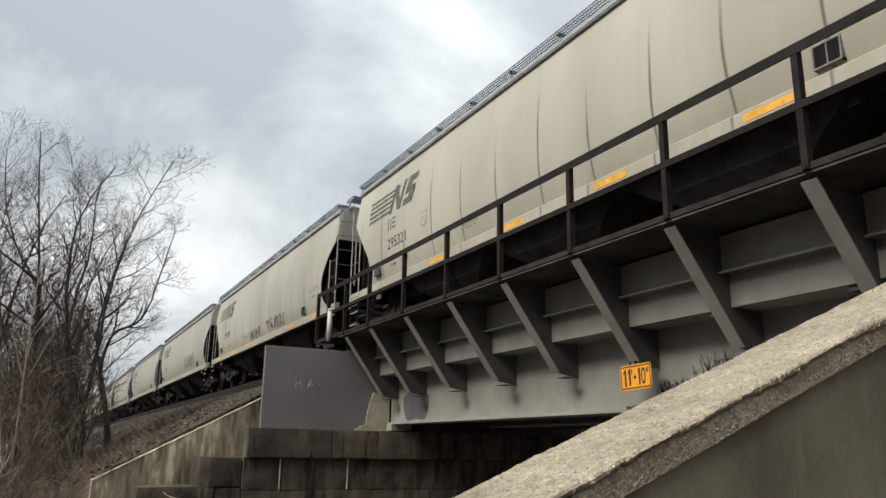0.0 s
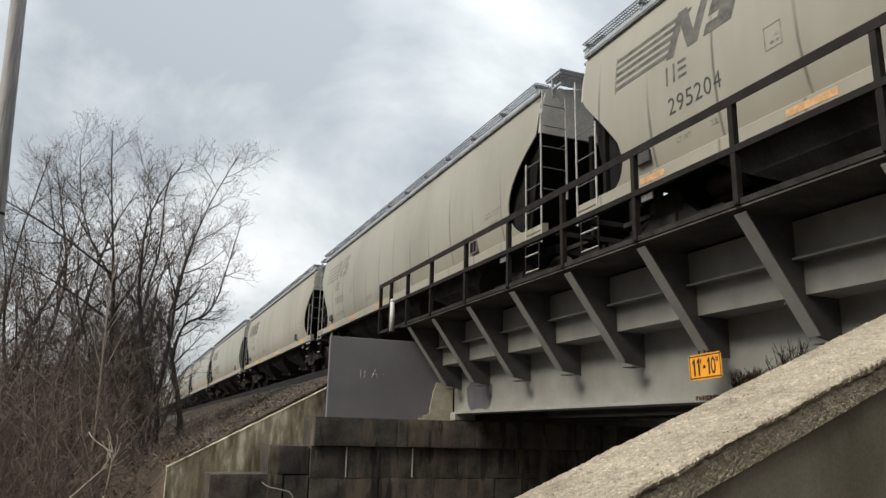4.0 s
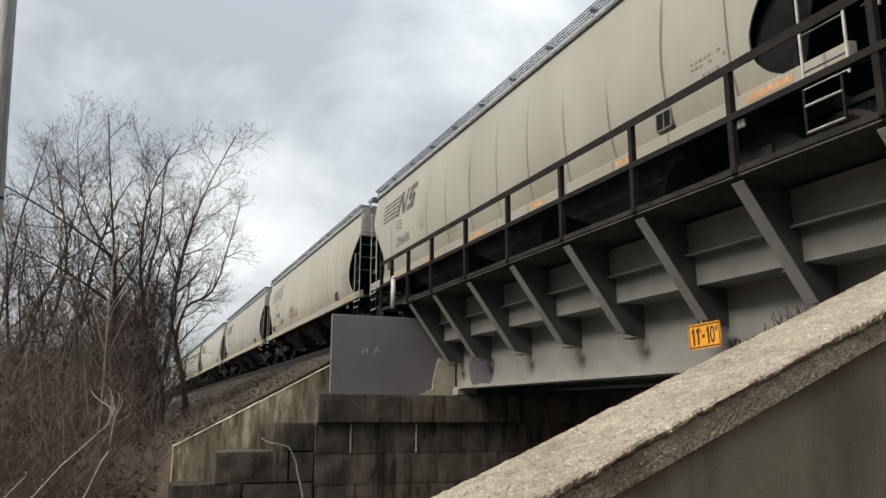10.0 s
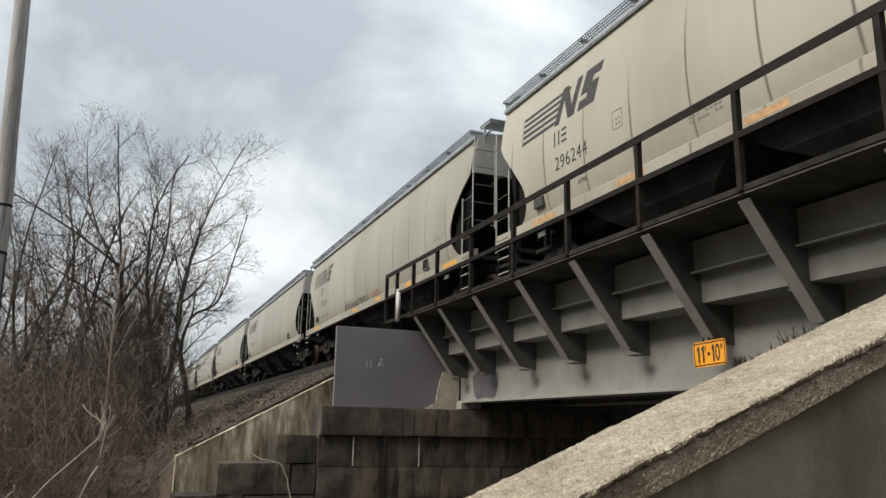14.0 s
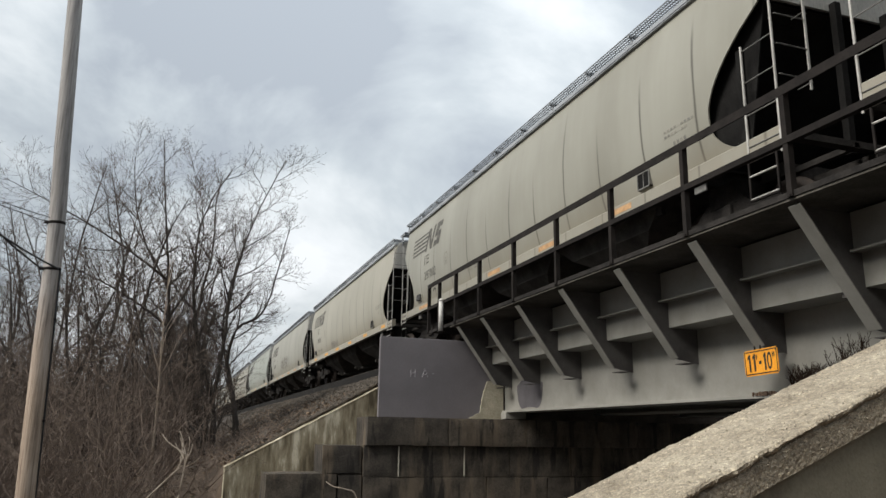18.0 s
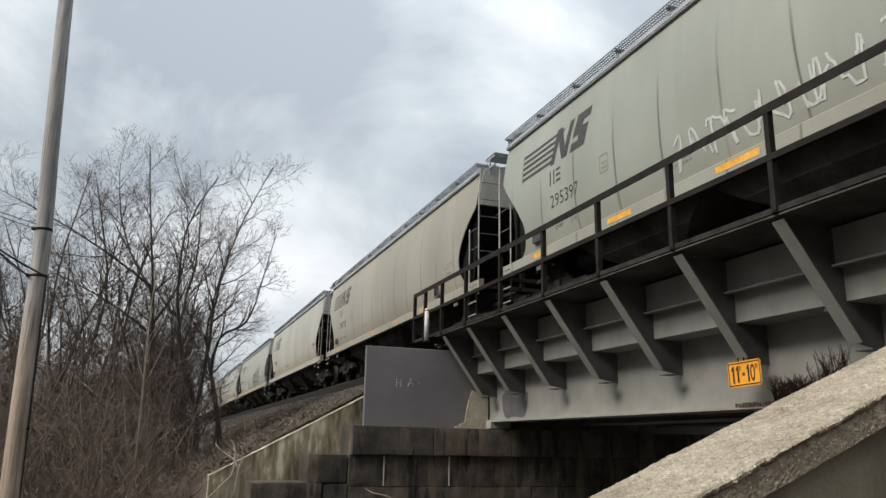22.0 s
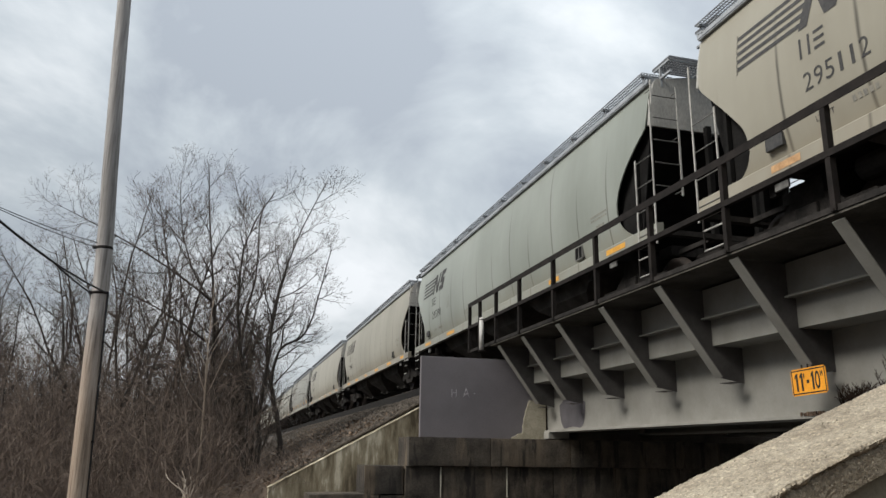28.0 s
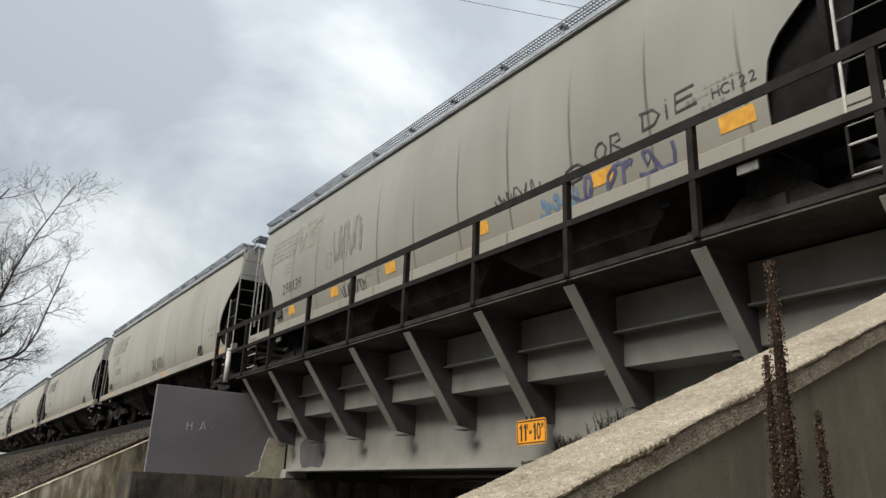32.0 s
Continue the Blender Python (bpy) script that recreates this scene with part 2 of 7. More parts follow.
def car_paint(name, base, dirt, streak_from):
    """Hopper-car paint: dust, road film, and dark streaks below each weld of the side sheets."""
    m, nt, b = nodes(name, 0.40)
    tc = nt.nodes.new("ShaderNodeTexCoord")
    sep = nt.nodes.new("ShaderNodeSeparateXYZ")
    nt.links.new(tc.outputs["Object"], sep.inputs[0])
    oi = nt.nodes.new("ShaderNodeObjectInfo")
    shift = maths(nt, "MULTIPLY", oi.outputs["Random"], 37.0)
    vec = nt.nodes.new("ShaderNodeVectorMath"); vec.operation = "ADD"
    cmb = nt.nodes.new("ShaderNodeCombineXYZ")
    nt.links.new(shift, cmb.inputs[0])
    nt.links.new(tc.outputs["Object"], vec.inputs[0]); nt.links.new(cmb.outputs[0], vec.inputs[1])

    def noise_at(scale, stretch, detail=5.0):
        mp = nt.nodes.new("ShaderNodeMapping"); mp.inputs["Scale"].default_value = stretch
        nt.links.new(vec.outputs[0], mp.inputs[0])
        t = nt.nodes.new("ShaderNodeTexNoise")
        t.inputs["Scale"].default_value, t.inputs["Detail"].default_value = scale, detail
        nt.links.new(mp.outputs[0], t.inputs["Vector"])
        return t.outputs["Fac"]
    film = ramp(nt, noise_at(0.55, (1, 1, 0.5)), [(0.32, dirt), (0.66, base)])
    runs = ramp(nt, noise_at(3.2, (1, 1.6, 0.10)), [(0.42, (0.80, 0.78, 0.74)), (0.60, (1, 1, 1))])
    col = blend(nt, film, runs, 0.13, "MULTIPLY")
    col = blend(nt, col, oi.outputs["Color"], 1.0, "MULTIPLY")
    # streaks at the welds, 1.34 m apart
    wob = maths(nt, "MULTIPLY", maths(nt, "SUBTRACT", noise_at(0.8, (1, 1, 0.25)), 0.5), 0.32)
    y = maths(nt, "ADD", sep.outputs["Y"], wob)
    saw = maths(nt, "PINGPONG", maths(nt, "ADD", y, streak_from), 0.67)
    line = maths(nt, "SUBTRACT", 1.0, maths(nt, "DIVIDE", saw, 0.036), True)
    low = nt.nodes.new("ShaderNodeMapRange"); low.interpolation_type = "SMOOTHSTEP"
    low.inputs["From Min"].default_value, low.inputs["From Max"].default_value = 3.45, 2.2
    nt.links.new(maths(nt, "ADD", sep.outputs["Z"], maths(nt, "MULTIPLY", maths(nt, "SUBTRACT", noise_at(0.75, (1, 1, 0)), 0.5), 4.2)), low.inputs["Value"])
    patchy = nt.nodes.new("ShaderNodeMapRange"); patchy.interpolation_type = "SMOOTHSTEP"
    patchy.inputs["From Min"].default_value, patchy.inputs["From Max"].default_value = 0.24, 0.42
    nt.links.new(noise_at(0.9, (1, 1, 0.35)), patchy.inputs["Value"])
    mask = maths(nt, "MULTIPLY", maths(nt, "MULTIPLY", line, low.outputs["Result"]), patchy.outputs["Result"])
    col = blend(nt, col, (0.055, 0.048, 0.036), maths(nt, "MULTIPLY", mask, 0.92))
    # splashed grime along the lowest foot of the side
    sp = nt.nodes.new("ShaderNodeMapRange"); sp.interpolation_type = "SMOOTHSTEP"
    sp.inputs["From Min"].default_value, sp.inputs["From Max"].default_value = 1.9, 1.15
    nt.links.new(sep.outputs["Z"], sp.inputs["Value"])
    spl = maths(nt, "MULTIPLY", sp.outputs["Result"], maths(nt, "MULTIPLY", noise_at(5.0, (1, 1, 0.6)), 0.75))
    col = blend(nt, col, (0.27, 0.235, 0.18), spl)
    nt.links.new(col, b.inputs["Base Color"])
    bump(nt, b, noise_at(2.2, (1, 1, 1)), 0.12, 0.03)
    return m


def concrete(name, dark, light, grit, scale=1.6, stain=(0.07, 0.065, 0.055), speckle=70.0, deep=0.5, relief=0.45, runs=2.6):
    m, nt, b = nodes(name, 0.92)
    big = tex(nt, "noise", scale, 8.0, 0.62)
    col = ramp(nt, big.outputs["Fac"], [(0.30, dark), (0.62, light)])
    run = tex(nt, "noise", runs, 6.0, 0.6, stretch=(1, 1, 0.16))
    col = blend(nt, col, stain, maths(nt, "MULTIPLY", maths(nt, "SUBTRACT", run.outputs["Fac"], 0.50, True), deep * 6), "MIX")
    agg = tex(nt, "voronoi", speckle)
    spots = ramp(nt, agg.outputs["Color"], [(0.15, (0.55, 0.53, 0.50)), (0.5, (1.0, 1.0, 1.0)), (0.9, (1.35, 1.32, 1.26))])
    col = blend(nt, col, spots, grit, "MULTIPLY")
    nt.links.new(col, b.inputs["Base Color"])
    fine = tex(nt, "noise", 90.0, 6.0, 0.7)
    bump(nt, b, maths(nt, "ADD", fine.outputs["Fac"], maths(nt, "MULTIPLY", agg.outputs["Distance"], 1.5)), relief, 0.010)
    return m


PAINT = car_paint("cream_car_paint", (0.376, 0.361, 0.300), (0.296, 0.280, 0.226), 0.42)
PAINT_GREEN = car_paint("grey_green_car_paint", (0.34, 0.36, 0.318), (0.26, 0.278, 0.238), 0.42)
PAINT_DUST = car_paint("dusty_cream_car_paint", (0.36, 0.35, 0.302), (0.285, 0.274, 0.231), 0.42)
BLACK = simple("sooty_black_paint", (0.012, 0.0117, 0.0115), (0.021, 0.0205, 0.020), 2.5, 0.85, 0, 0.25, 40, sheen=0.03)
GREY_END = simple("grey_end_paint", (0.36, 0.355, 0.33), (0.50, 0.49, 0.455), 1.3, 0.6, 0, 0.1, 40, (1, 1, 0.4))
ROOF = simple("galvanised_roof", (0.30, 0.32, 0.34), (0.44, 0.46, 0.48), 2.0, 0.55, 0.3, 0.15, 30)
WHITE = simple("dirty_white_paint", (0.34, 0.33, 0.305), (0.56, 0.55, 0.515), 7.0, 0.6, 0, 0.15, 60)
RUNG = simple("grey_worn_rung", (0.11, 0.108, 0.10), (0.24, 0.235, 0.22), 9.0, 0.6, 0.2, 0.1, 60)
BOARD = simple("weathered_grating", (0.13, 0.135, 0.145), (0.24, 0.25, 0.26), 3.0, 0.6, 0.3, 0.1, 40)
WHEEL = simple("rusty_wheel_steel", (0.018, 0.014, 0.012), (0.048, 0.037, 0.030), 9.0, 0.75, 0.4, 0.2, 60)
UNDER = simple("grimy_underframe", (0.020, 0.0188, 0.018), (0.046, 0.042, 0.039), 3.0, 0.9, 0, 0.3, 30, sheen=0.1)
HOPPER = simple("grimy_hopper_paint", (0.042, 0.040, 0.037), (0.10, 0.094, 0.087), 1.6, 0.9, 0, 0.3, 30, sheen=0.1)
LETTER = simple("black_lettering", (0.03, 0.03, 0.032), (0.07, 0.068, 0.065), 14.0, 0.7, 0, 0.05, 80)
WORN = simple("worn_lettering", (0.055, 0.053, 0.05), (0.15, 0.143, 0.125), 5.0, 0.75, 0, 0.05, 80)
FADED = simple("faded_lettering", (0.17, 0.165, 0.15), (0.33, 0.31, 0.26), 9.0, 0.75, 0, 0.05, 80)
ORANGE = simple("yellow_reflector", (0.62, 0.30, 0.04), (0.84, 0.44, 0.06), 9.0, 0.45, 0, 0.05, 120)
PEACH = simple("dulled_reflector", (0.42, 0.24, 0.11), (0.62, 0.38, 0.19), 9.0, 0.55, 0, 0.05, 120)
STEEL_DARK = simple("dark_bridge_paint", (0.013, 0.0112, 0.0105), (0.026, 0.022, 0.020), 4.0, 0.8, 0.0, 0.2, 60, sheen=0.15)
GIRDER = simple("grey_bridge_paint", (0.222, 0.216, 0.193), (0.30, 0.292, 0.266), 1.7, 0.62, 0, 0.05, 30, grain_by=0.035)
# girder grey darkened: the shade under the walkway is put into the colour
BRACKET_SHADE = simple("shaded_bracket_paint", (0.078, 0.073, 0.072), (0.125, 0.118, 0.115), 2.2, 0.8, 0, 0.12, 30, grain_by=0.06, sheen=0.2)
PANEL = simple("violet_grey_paint", (0.163, 0.152, 0.163), (0.20, 0.187, 0.20), 1.2, 0.66, 0, 0.12, 25, grain_by=0.05)
PATCH = simple("bare_pale_mortar", (0.44, 0.41, 0.33), (0.62, 0.585, 0.49), 6.0, 0.9, 0, 0.5, 40)
RUST = simple("rust", (0.075, 0.045, 0.03), (0.19, 0.13, 0.09), 12.0, 0.9, 0, 0.5, 60)
CONC = concrete("weathered_concrete", (0.27, 0.245, 0.195), (0.46, 0.43, 0.36), 0.35, 1.3, (0.13, 0.108, 0.08), 90.0, 0.55, 0.25)
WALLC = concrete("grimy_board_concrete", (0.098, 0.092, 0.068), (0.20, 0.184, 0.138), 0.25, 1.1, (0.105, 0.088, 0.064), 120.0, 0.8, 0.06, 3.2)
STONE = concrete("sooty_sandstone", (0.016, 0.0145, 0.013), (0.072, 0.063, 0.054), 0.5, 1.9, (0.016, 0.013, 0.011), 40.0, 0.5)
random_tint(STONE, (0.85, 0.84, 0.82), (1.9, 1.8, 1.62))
MORTAR = simple("pale_mortar", (0.05, 0.045, 0.038), (0.20, 0.18, 0.15), 8.0, 0.95, 0, 0.5, 60)
BALLAST = simple("ballast_bed", (0.026, 0.021, 0.017), (0.085, 0.070, 0.055), 14.0, 0.95, 0, 1.0, 28)
# oil-dark ballast, with the shade below the cars put into its colour
BED_SHADE = simple("shaded_oily_ballast", (0.008, 0.0074, 0.0068), (0.021, 0.019, 0.017), 12.0, 0.95, 0, 1.0, 28, sheen=0.1)
PEBBLE = simple("ballast_stone", (0.028, 0.023, 0.018), (0.135, 0.113, 0.09), 9.0, 0.95, 0, 0.5, 40)
EARTH = simple("leaf_litter_earth", (0.058, 0.043, 0.032), (0.15, 0.110, 0.080), 1.6, 0.97, 0, 1.0, 22)
LEAF = simple("dead_leaf", (0.10, 0.068, 0.046), (0.25, 0.18, 0.125), 2.0, 0.9, 0, 0.2, 30)
ASPHALT = simple("asphalt", (0.040, 0.040, 0.041), (0.065, 0.064, 0.062), 3.0, 0.9, 0, 0.6, 90)
BARK = simple("grey_brown_bark", (0.036, 0.030, 0.026), (0.082, 0.069, 0.060), 5.0, 0.95, 0, 0.7, 45, (1, 1, 0.25))
TWIG = simple("brown_twig_bark", (0.056, 0.043, 0.035), (0.128, 0.099, 0.081), 3.0, 0.95, 0, 0.3, 45)
STEM = simple("thicket_stem", (0.108, 0.081, 0.065), (0.245, 0.192, 0.156), 2.0, 0.95, 0, 0.3, 45)
PALE_STEM = simple("bleached_stem", (0.24, 0.20, 0.16), (0.41, 0.36, 0.30), 8.0, 0.9, 0, 0.3, 60)
CABLE = simple("black_cable", (0.012, 0.012, 0.013), (0.028, 0.028, 0.03), 6.0, 0.6, 0, 0.1, 60)
SEED = simple("mullein_seed_head", (0.046, 0.033, 0.025), (0.10, 0.074, 0.056), 30.0, 0.95, 0, 0.3, 160, sheen=0.1)
SEED_CORE = simple("mullein_stem_bark", (0.016, 0.0105, 0.008), (0.045, 0.03, 0.021), 40.0, 0.95, 0, 0.8, 160, sheen=0.1)
SIGN_Y = simple("amber_sign_face", (0.74, 0.30, 0.018), (0.88, 0.38, 0.03), 3.0, 0.45, 0, 0.05, 60)
SIGN_K = simple("sign_black", (0.012, 0.012, 0.012), (0.03, 0.028, 0.026), 5.0, 0.55, 0, 0.05, 60)
RAIL = simple("rail_steel", (0.06, 0.045, 0.035), (0.16, 0.12, 0.095), 5.0, 0.5, 0.6, 0.2, 60)
TIE = simple("creosoted_tie", (0.022, 0.017, 0.013), (0.06, 0.045, 0.035), 4.0, 0.9, 0, 0.6, 50, (0.3, 2, 2))
CHALK = simple("chalk", (0.42, 0.40, 0.43), (0.60, 0.58, 0.60), 20.0, 0.9, 0, 0.1, 80)


def drip_concrete(name):
    """Old wing-wall concrete with long pale and dark drips."""
    m, nt, b = nodes(name, 0.93)
    run = tex(nt, "noise", 4.2, 7.0, 0.62, stretch=(1, 1, 0.20))
    col = ramp(nt, run.outputs["Fac"], [(0.38, (0.13, 0.108, 0.074)), (0.47, (0.28, 0.243, 0.175)), (0.54, (0.38, 0.34, 0.26)), (0.60, (0.64, 0.60, 0.50))])
    big = tex(nt, "noise", 0.8, 5.0, 0.6)
    col = blend(nt, col, ramp(nt, big.outputs["Fac"], [(0.35, (0.72, 0.70, 0.64)), (0.65, (1.1, 1.08, 1.02))]), 1.0, "MULTIPLY")
    fine = tex(nt, "noise", 60.0, 5.0, 0.7)
    nt.links.new(blend(nt, col, ramp(nt, fine.outputs["Fac"], [(0.3, (0.8, 0.8, 0.8)), (0.7, (1.12, 1.12, 1.12))]), 1.0, "MULTIPLY"), b.inputs["Base Color"])
    bump(nt, b, fine.outputs["Fac"], 0.3, 0.01)
    return m


def pole_wood(name):
    """Old pole timber: silvered above, the brown of the preservative still in the butt, with long checks."""
    m, nt, b = nodes(name, 0.9)
    tc = nt.nodes.new("ShaderNodeTexCoord")
    sep = nt.nodes.new("ShaderNodeSeparateXYZ")
    nt.links.new(tc.outputs["Object"], sep.inputs[0])
    grain = tex(nt, "noise", 9.0, 7.0, 0.65, stretch=(3.5, 3.5, 0.12))
    patch = tex(nt, "noise", 1.3, 5.0, 0.6, stretch=(1, 1, 0.35))
    grey = ramp(nt, grain.outputs["Fac"], [(0.33, (0.19, 0.18, 0.175)), (0.50, (0.36, 0.35, 0.345)), (0.68, (0.47, 0.46, 0.45))])
    brown = ramp(nt, grain.outputs["Fac"], [(0.33, (0.17, 0.12, 0.085)), (0.50, (0.40, 0.315, 0.245)), (0.68, (0.54, 0.445, 0.36))])
    up = nt.nodes.new("ShaderNodeMapRange"); up.interpolation_type = "SMOOTHSTEP"
    up.inputs["From Min"].default_value, up.inputs["From Max"].default_value = 7.2, 3.2
    nt.links.new(maths(nt, "ADD", sep.outputs["Z"], maths(nt, "MULTIPLY", maths(nt, "SUBTRACT", patch.outputs["Fac"], 0.5), 3.5)), up.inputs["Value"])
    col = blend(nt, grey, brown, up.outputs["Result"])
    col = blend(nt, col, ramp(nt, patch.outputs["Fac"], [(0.3, (0.78, 0.77, 0.76)), (0.7, (1.1, 1.1, 1.1))]), 1.0, "MULTIPLY")
    nt.links.new(col, b.inputs["Base Color"])
    bump(nt, b, grain.outputs["Fac"], 0.8, 0.02)
    return m


def aggregate_concrete(name):
    """Coping concrete whose skin has washed off: sandy matrix, pale and dark pebbles, pits, lichen-brown stains."""
    m, nt, b = nodes(name, 0.95)
    big = tex(nt, "noise", 2.6, 8.0, 0.66)
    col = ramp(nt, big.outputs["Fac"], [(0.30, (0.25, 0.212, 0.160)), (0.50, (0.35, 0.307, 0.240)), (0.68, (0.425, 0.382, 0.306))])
    mid = tex(nt, "noise", 24.0, 6.0, 0.7)
    col = blend(nt, col, ramp(nt, mid.outputs["Fac"], [(0.32, (0.74, 0.72, 0.69)), (0.5, (1, 1, 1)), (0.68, (1.16, 1.15, 1.13))]), 1.0, "MULTIPLY")
    coarse, fine = tex(nt, "voronoi", 85.0), tex(nt, "voronoi", 210.0)
    for cells, amount in ((coarse, 0.42), (fine, 0.5)):
        col = blend(nt, col, ramp(nt, cells.outputs["Color"], [(0.12, (0.45, 0.43, 0.40)), (0.45, (0.95, 0.95, 0.94)), (0.72, (1.05, 1.04, 1.0)), (0.93, (1.9, 1.86, 1.76))]), amount, "MULTIPLY")
    nt.links.new(col, b.inputs["Base Color"])
    h = maths(nt, "ADD", maths(nt, "MULTIPLY", coarse.outputs["Distance"], -1.2), maths(nt, "MULTIPLY", mid.outputs["Fac"], 0.9))
    h = maths(nt, "ADD", h, maths(nt, "MULTIPLY", fine.outputs["Distance"], -0.5))
    bump(nt, b, h, 0.6, 0.010)
    return m


def add_drips(m, colour, low, high, scale=3.0, amount=0.8):
    """Lays long water drips of another colour over a material."""
    nt = m.node_tree
    b = nt.nodes["Principled BSDF"]
    src = b.inputs["Base Color"].links[0].from_socket
    run = tex(nt, "noise", scale, 6.0, 0.6, coords="Object", stretch=(1, 1, 0.17))
    mask = nt.nodes.new("ShaderNodeMapRange"); mask.interpolation_type = "SMOOTHSTEP"
    mask.inputs["From Min"].default_value, mask.inputs["From Max"].default_value, mask.inputs["To Max"].default_value = low, high, amount
    nt.links.new(run.outputs["Fac"], mask.inputs["Value"])
    nt.links.new(blend(nt, src, colour, mask.outputs["Result"]), b.inputs["Base Color"])


POLE = pole_wood("weathered_pole_wood")
COPE = aggregate_concrete("washed_coping_concrete")
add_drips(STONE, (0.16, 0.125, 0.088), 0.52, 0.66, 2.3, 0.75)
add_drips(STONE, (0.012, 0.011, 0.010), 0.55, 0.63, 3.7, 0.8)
add_drips(WALLC, (0.23, 0.22, 0.175), 0.56, 0.68, 5.5, 0.55)
WING = drip_concrete("streaked_wing_concrete")
STRAW = simple("dry_sapling_bark", (0.22, 0.175, 0.135), (0.36, 0.295, 0.235), 4.0, 0.95, 0, 0.3, 45)
PIPE_WHITE = simple("white_pipe_paint", (0.50, 0.49, 0.465), (0.70, 0.69, 0.66), 5.0, 0.5, 0, 0.1, 60)
# soffit colour: bridge grey with the shade below the walkway painted in
SOFFIT = simple("shaded_walkway_soffit", (0.066, 0.061, 0.053), (0.118, 0.110, 0.096), 2.0, 0.9, 0, 0.2, 30, sheen=0.1)
BLOT = simple("dark_violet_paint", (0.085, 0.079, 0.087), (0.12, 0.112, 0.122), 3.0, 0.7, 0, 0.1, 30, grain_by=0.05)
BARE = simple("bare_yellowed_concrete", (0.40, 0.37, 0.28), (0.56, 0.52, 0.41), 5.0, 0.92, 0, 0.4, 40)


def island_tint(m, stops):
    """Varies a material's base colour from loose piece to loose piece of one mesh."""
    nt = m.node_tree
    b = nt.nodes["Principled BSDF"]
    src = b.inputs["Base Color"].links[0].from_socket
    geo = nt.nodes.new("ShaderNodeNewGeometry")
    tint = ramp(nt, geo.outputs["Random Per Island"], stops)
    nt.links.new(blend(nt, src, tint, 1.0, "MULTIPLY"), b.inputs["Base Color"])


GRAVEL = simple("pebble_aggregate", (0.27, 0.24, 0.19), (0.36, 0.325, 0.265), 20.0, 0.9, 0, 0.2, 90)
island_tint(GRAVEL, [(0.0, (0.5, 0.48, 0.45)), (0.5, (0.95, 0.93, 0.9)), (0.85, (1.3, 1.28, 1.24)), (1.0, (1.9, 1.88, 1.85))])
island_tint(SEED, [(0.0, (0.45, 0.43, 0.41)), (0.6, (0.8, 0.75, 0.7)), (0.9, (1.4, 1.3, 1.2)), (1.0, (3.0, 2.9, 2.8))])


# ---------------------------------------------------------------- ground
RAIL_TOP = 5.66
TRACK_X = 8.70
WALL_A, WALL_N = Vector((0.9, 2.255, 2.668)), 0.055     # near wing wall: a point of its near top edge, and its turn
WALL_SLOPE, WALL_THICK, COPE_H = 0.394, 0.451, 0.114


def lerp(x, xs, ys):
    return float(np.interp(x, xs, ys))


def unseen_rise(x, y):
    """An unseen rise across the road to the west, added to block low sky light."""
    f = max(0.0, min(1.0, (-x - 0.5 * max(0.0, y) - 13.0) / 26.0))
    return 15.0 * f * f * (3 - 2 * f) * max(0.0, min(1.0, (400.0 + x) / 200.0))


def land(x, y):
    """Height of the ground."""
    n = 0.16 * noise.noise((x * 0.35, y * 0.35, 0.0)) + 0.05 * noise.noise((x * 1.3, y * 1.3, 3.0))
    bank = lerp(x, (-9, -3, 1.35, 4.7, 5.7, 6.2, 6.9, 15.5, 24), (1.0, 1.35, 2.42, 4.20, 4.55, 4.62, 5.1, 5.2, 1.2))
    yy = y - WALL_N * (x - 0.9)
    if yy < 2.48:
        near = lerp(x, (-10, -4, 0.25, 2.5, 6.4, 6.9, 15.5, 24), (0.25, 0.5, 1.25, 1.6, 2.4, 5.3, 5.36, 1.2))
        rough = n * (0.0 if x > 6.6 and x < 15.5 else 1.0)
        if x < -4.2 and yy > -1:
            near *= max(0.0, (2.48 - yy) / 3.48)
        return near + rough
    if y > 17.65 and x > 1.3:
        return bank + n * (0.1 if x > 6 and x < 16 else 0.6)
    rise = max(0.0, min(1.0, (y - 15.6) / 4.5))
    rise = rise * rise * (3 - 2 * rise)
    if x > 1.3:
        return 0.0
    return rise * (bank + n + 0.012 * min(60.0, max(0.0, y - 20))) + 0.015 * n


def build_ground():
    def spread(lo, hi, step, far):
        mid = list(np.arange(lo, hi + 1e-6, step))
        out, d = [], step
        a, b = lo, hi
        left, right = [], []
        while b < far:
            d *= 1.22
            b += d
            a -= d
            right.append(b)
            left.append(a)
        return left[::-1] + mid + right
    xs, ys = spread(-16, 17, 0.30, 1900), spread(-4, 40, 0.30, 1900)
    verts = [(x, y, land(x, y) + unseen_rise(x, y)) for y in ys for x in xs]
    w = len(xs)
    faces = [(j * w + i, j * w + i + 1, (j + 1) * w + i + 1, (j + 1) * w + i) for j in range(len(ys) - 1) for i in range(w - 1)]
    me = bpy.data.meshes.new("ground")
    me.from_pydata(verts, [], faces)
    ob = part("ground", smooth(me), EARTH)
    tagged(ob, "brown leaf-littered earth bank falling to the road", "ground", kind="structure")
    road = part("road", box_mesh(-22, 160, 4.4, 14.6, -0.1, 0.03), ASPHALT)
    tagged(road, "grey asphalt road passing under the bridge", "road", kind="structure")


build_ground()


def bed_top(x):
    return lerp(x, (1.5, 3.2, 4.55, 5.1, 5.5, 5.9, 6.2, 6.6, 7.15, 7.5, 8.7, 10.0, 11.5, 15.0), (2.47, 3.40, 4.16, 4.44, 4.60, 4.68, 4.72, 4.98, 5.42, 5.46, 5.44, 5.46, 5.40, 5.42))


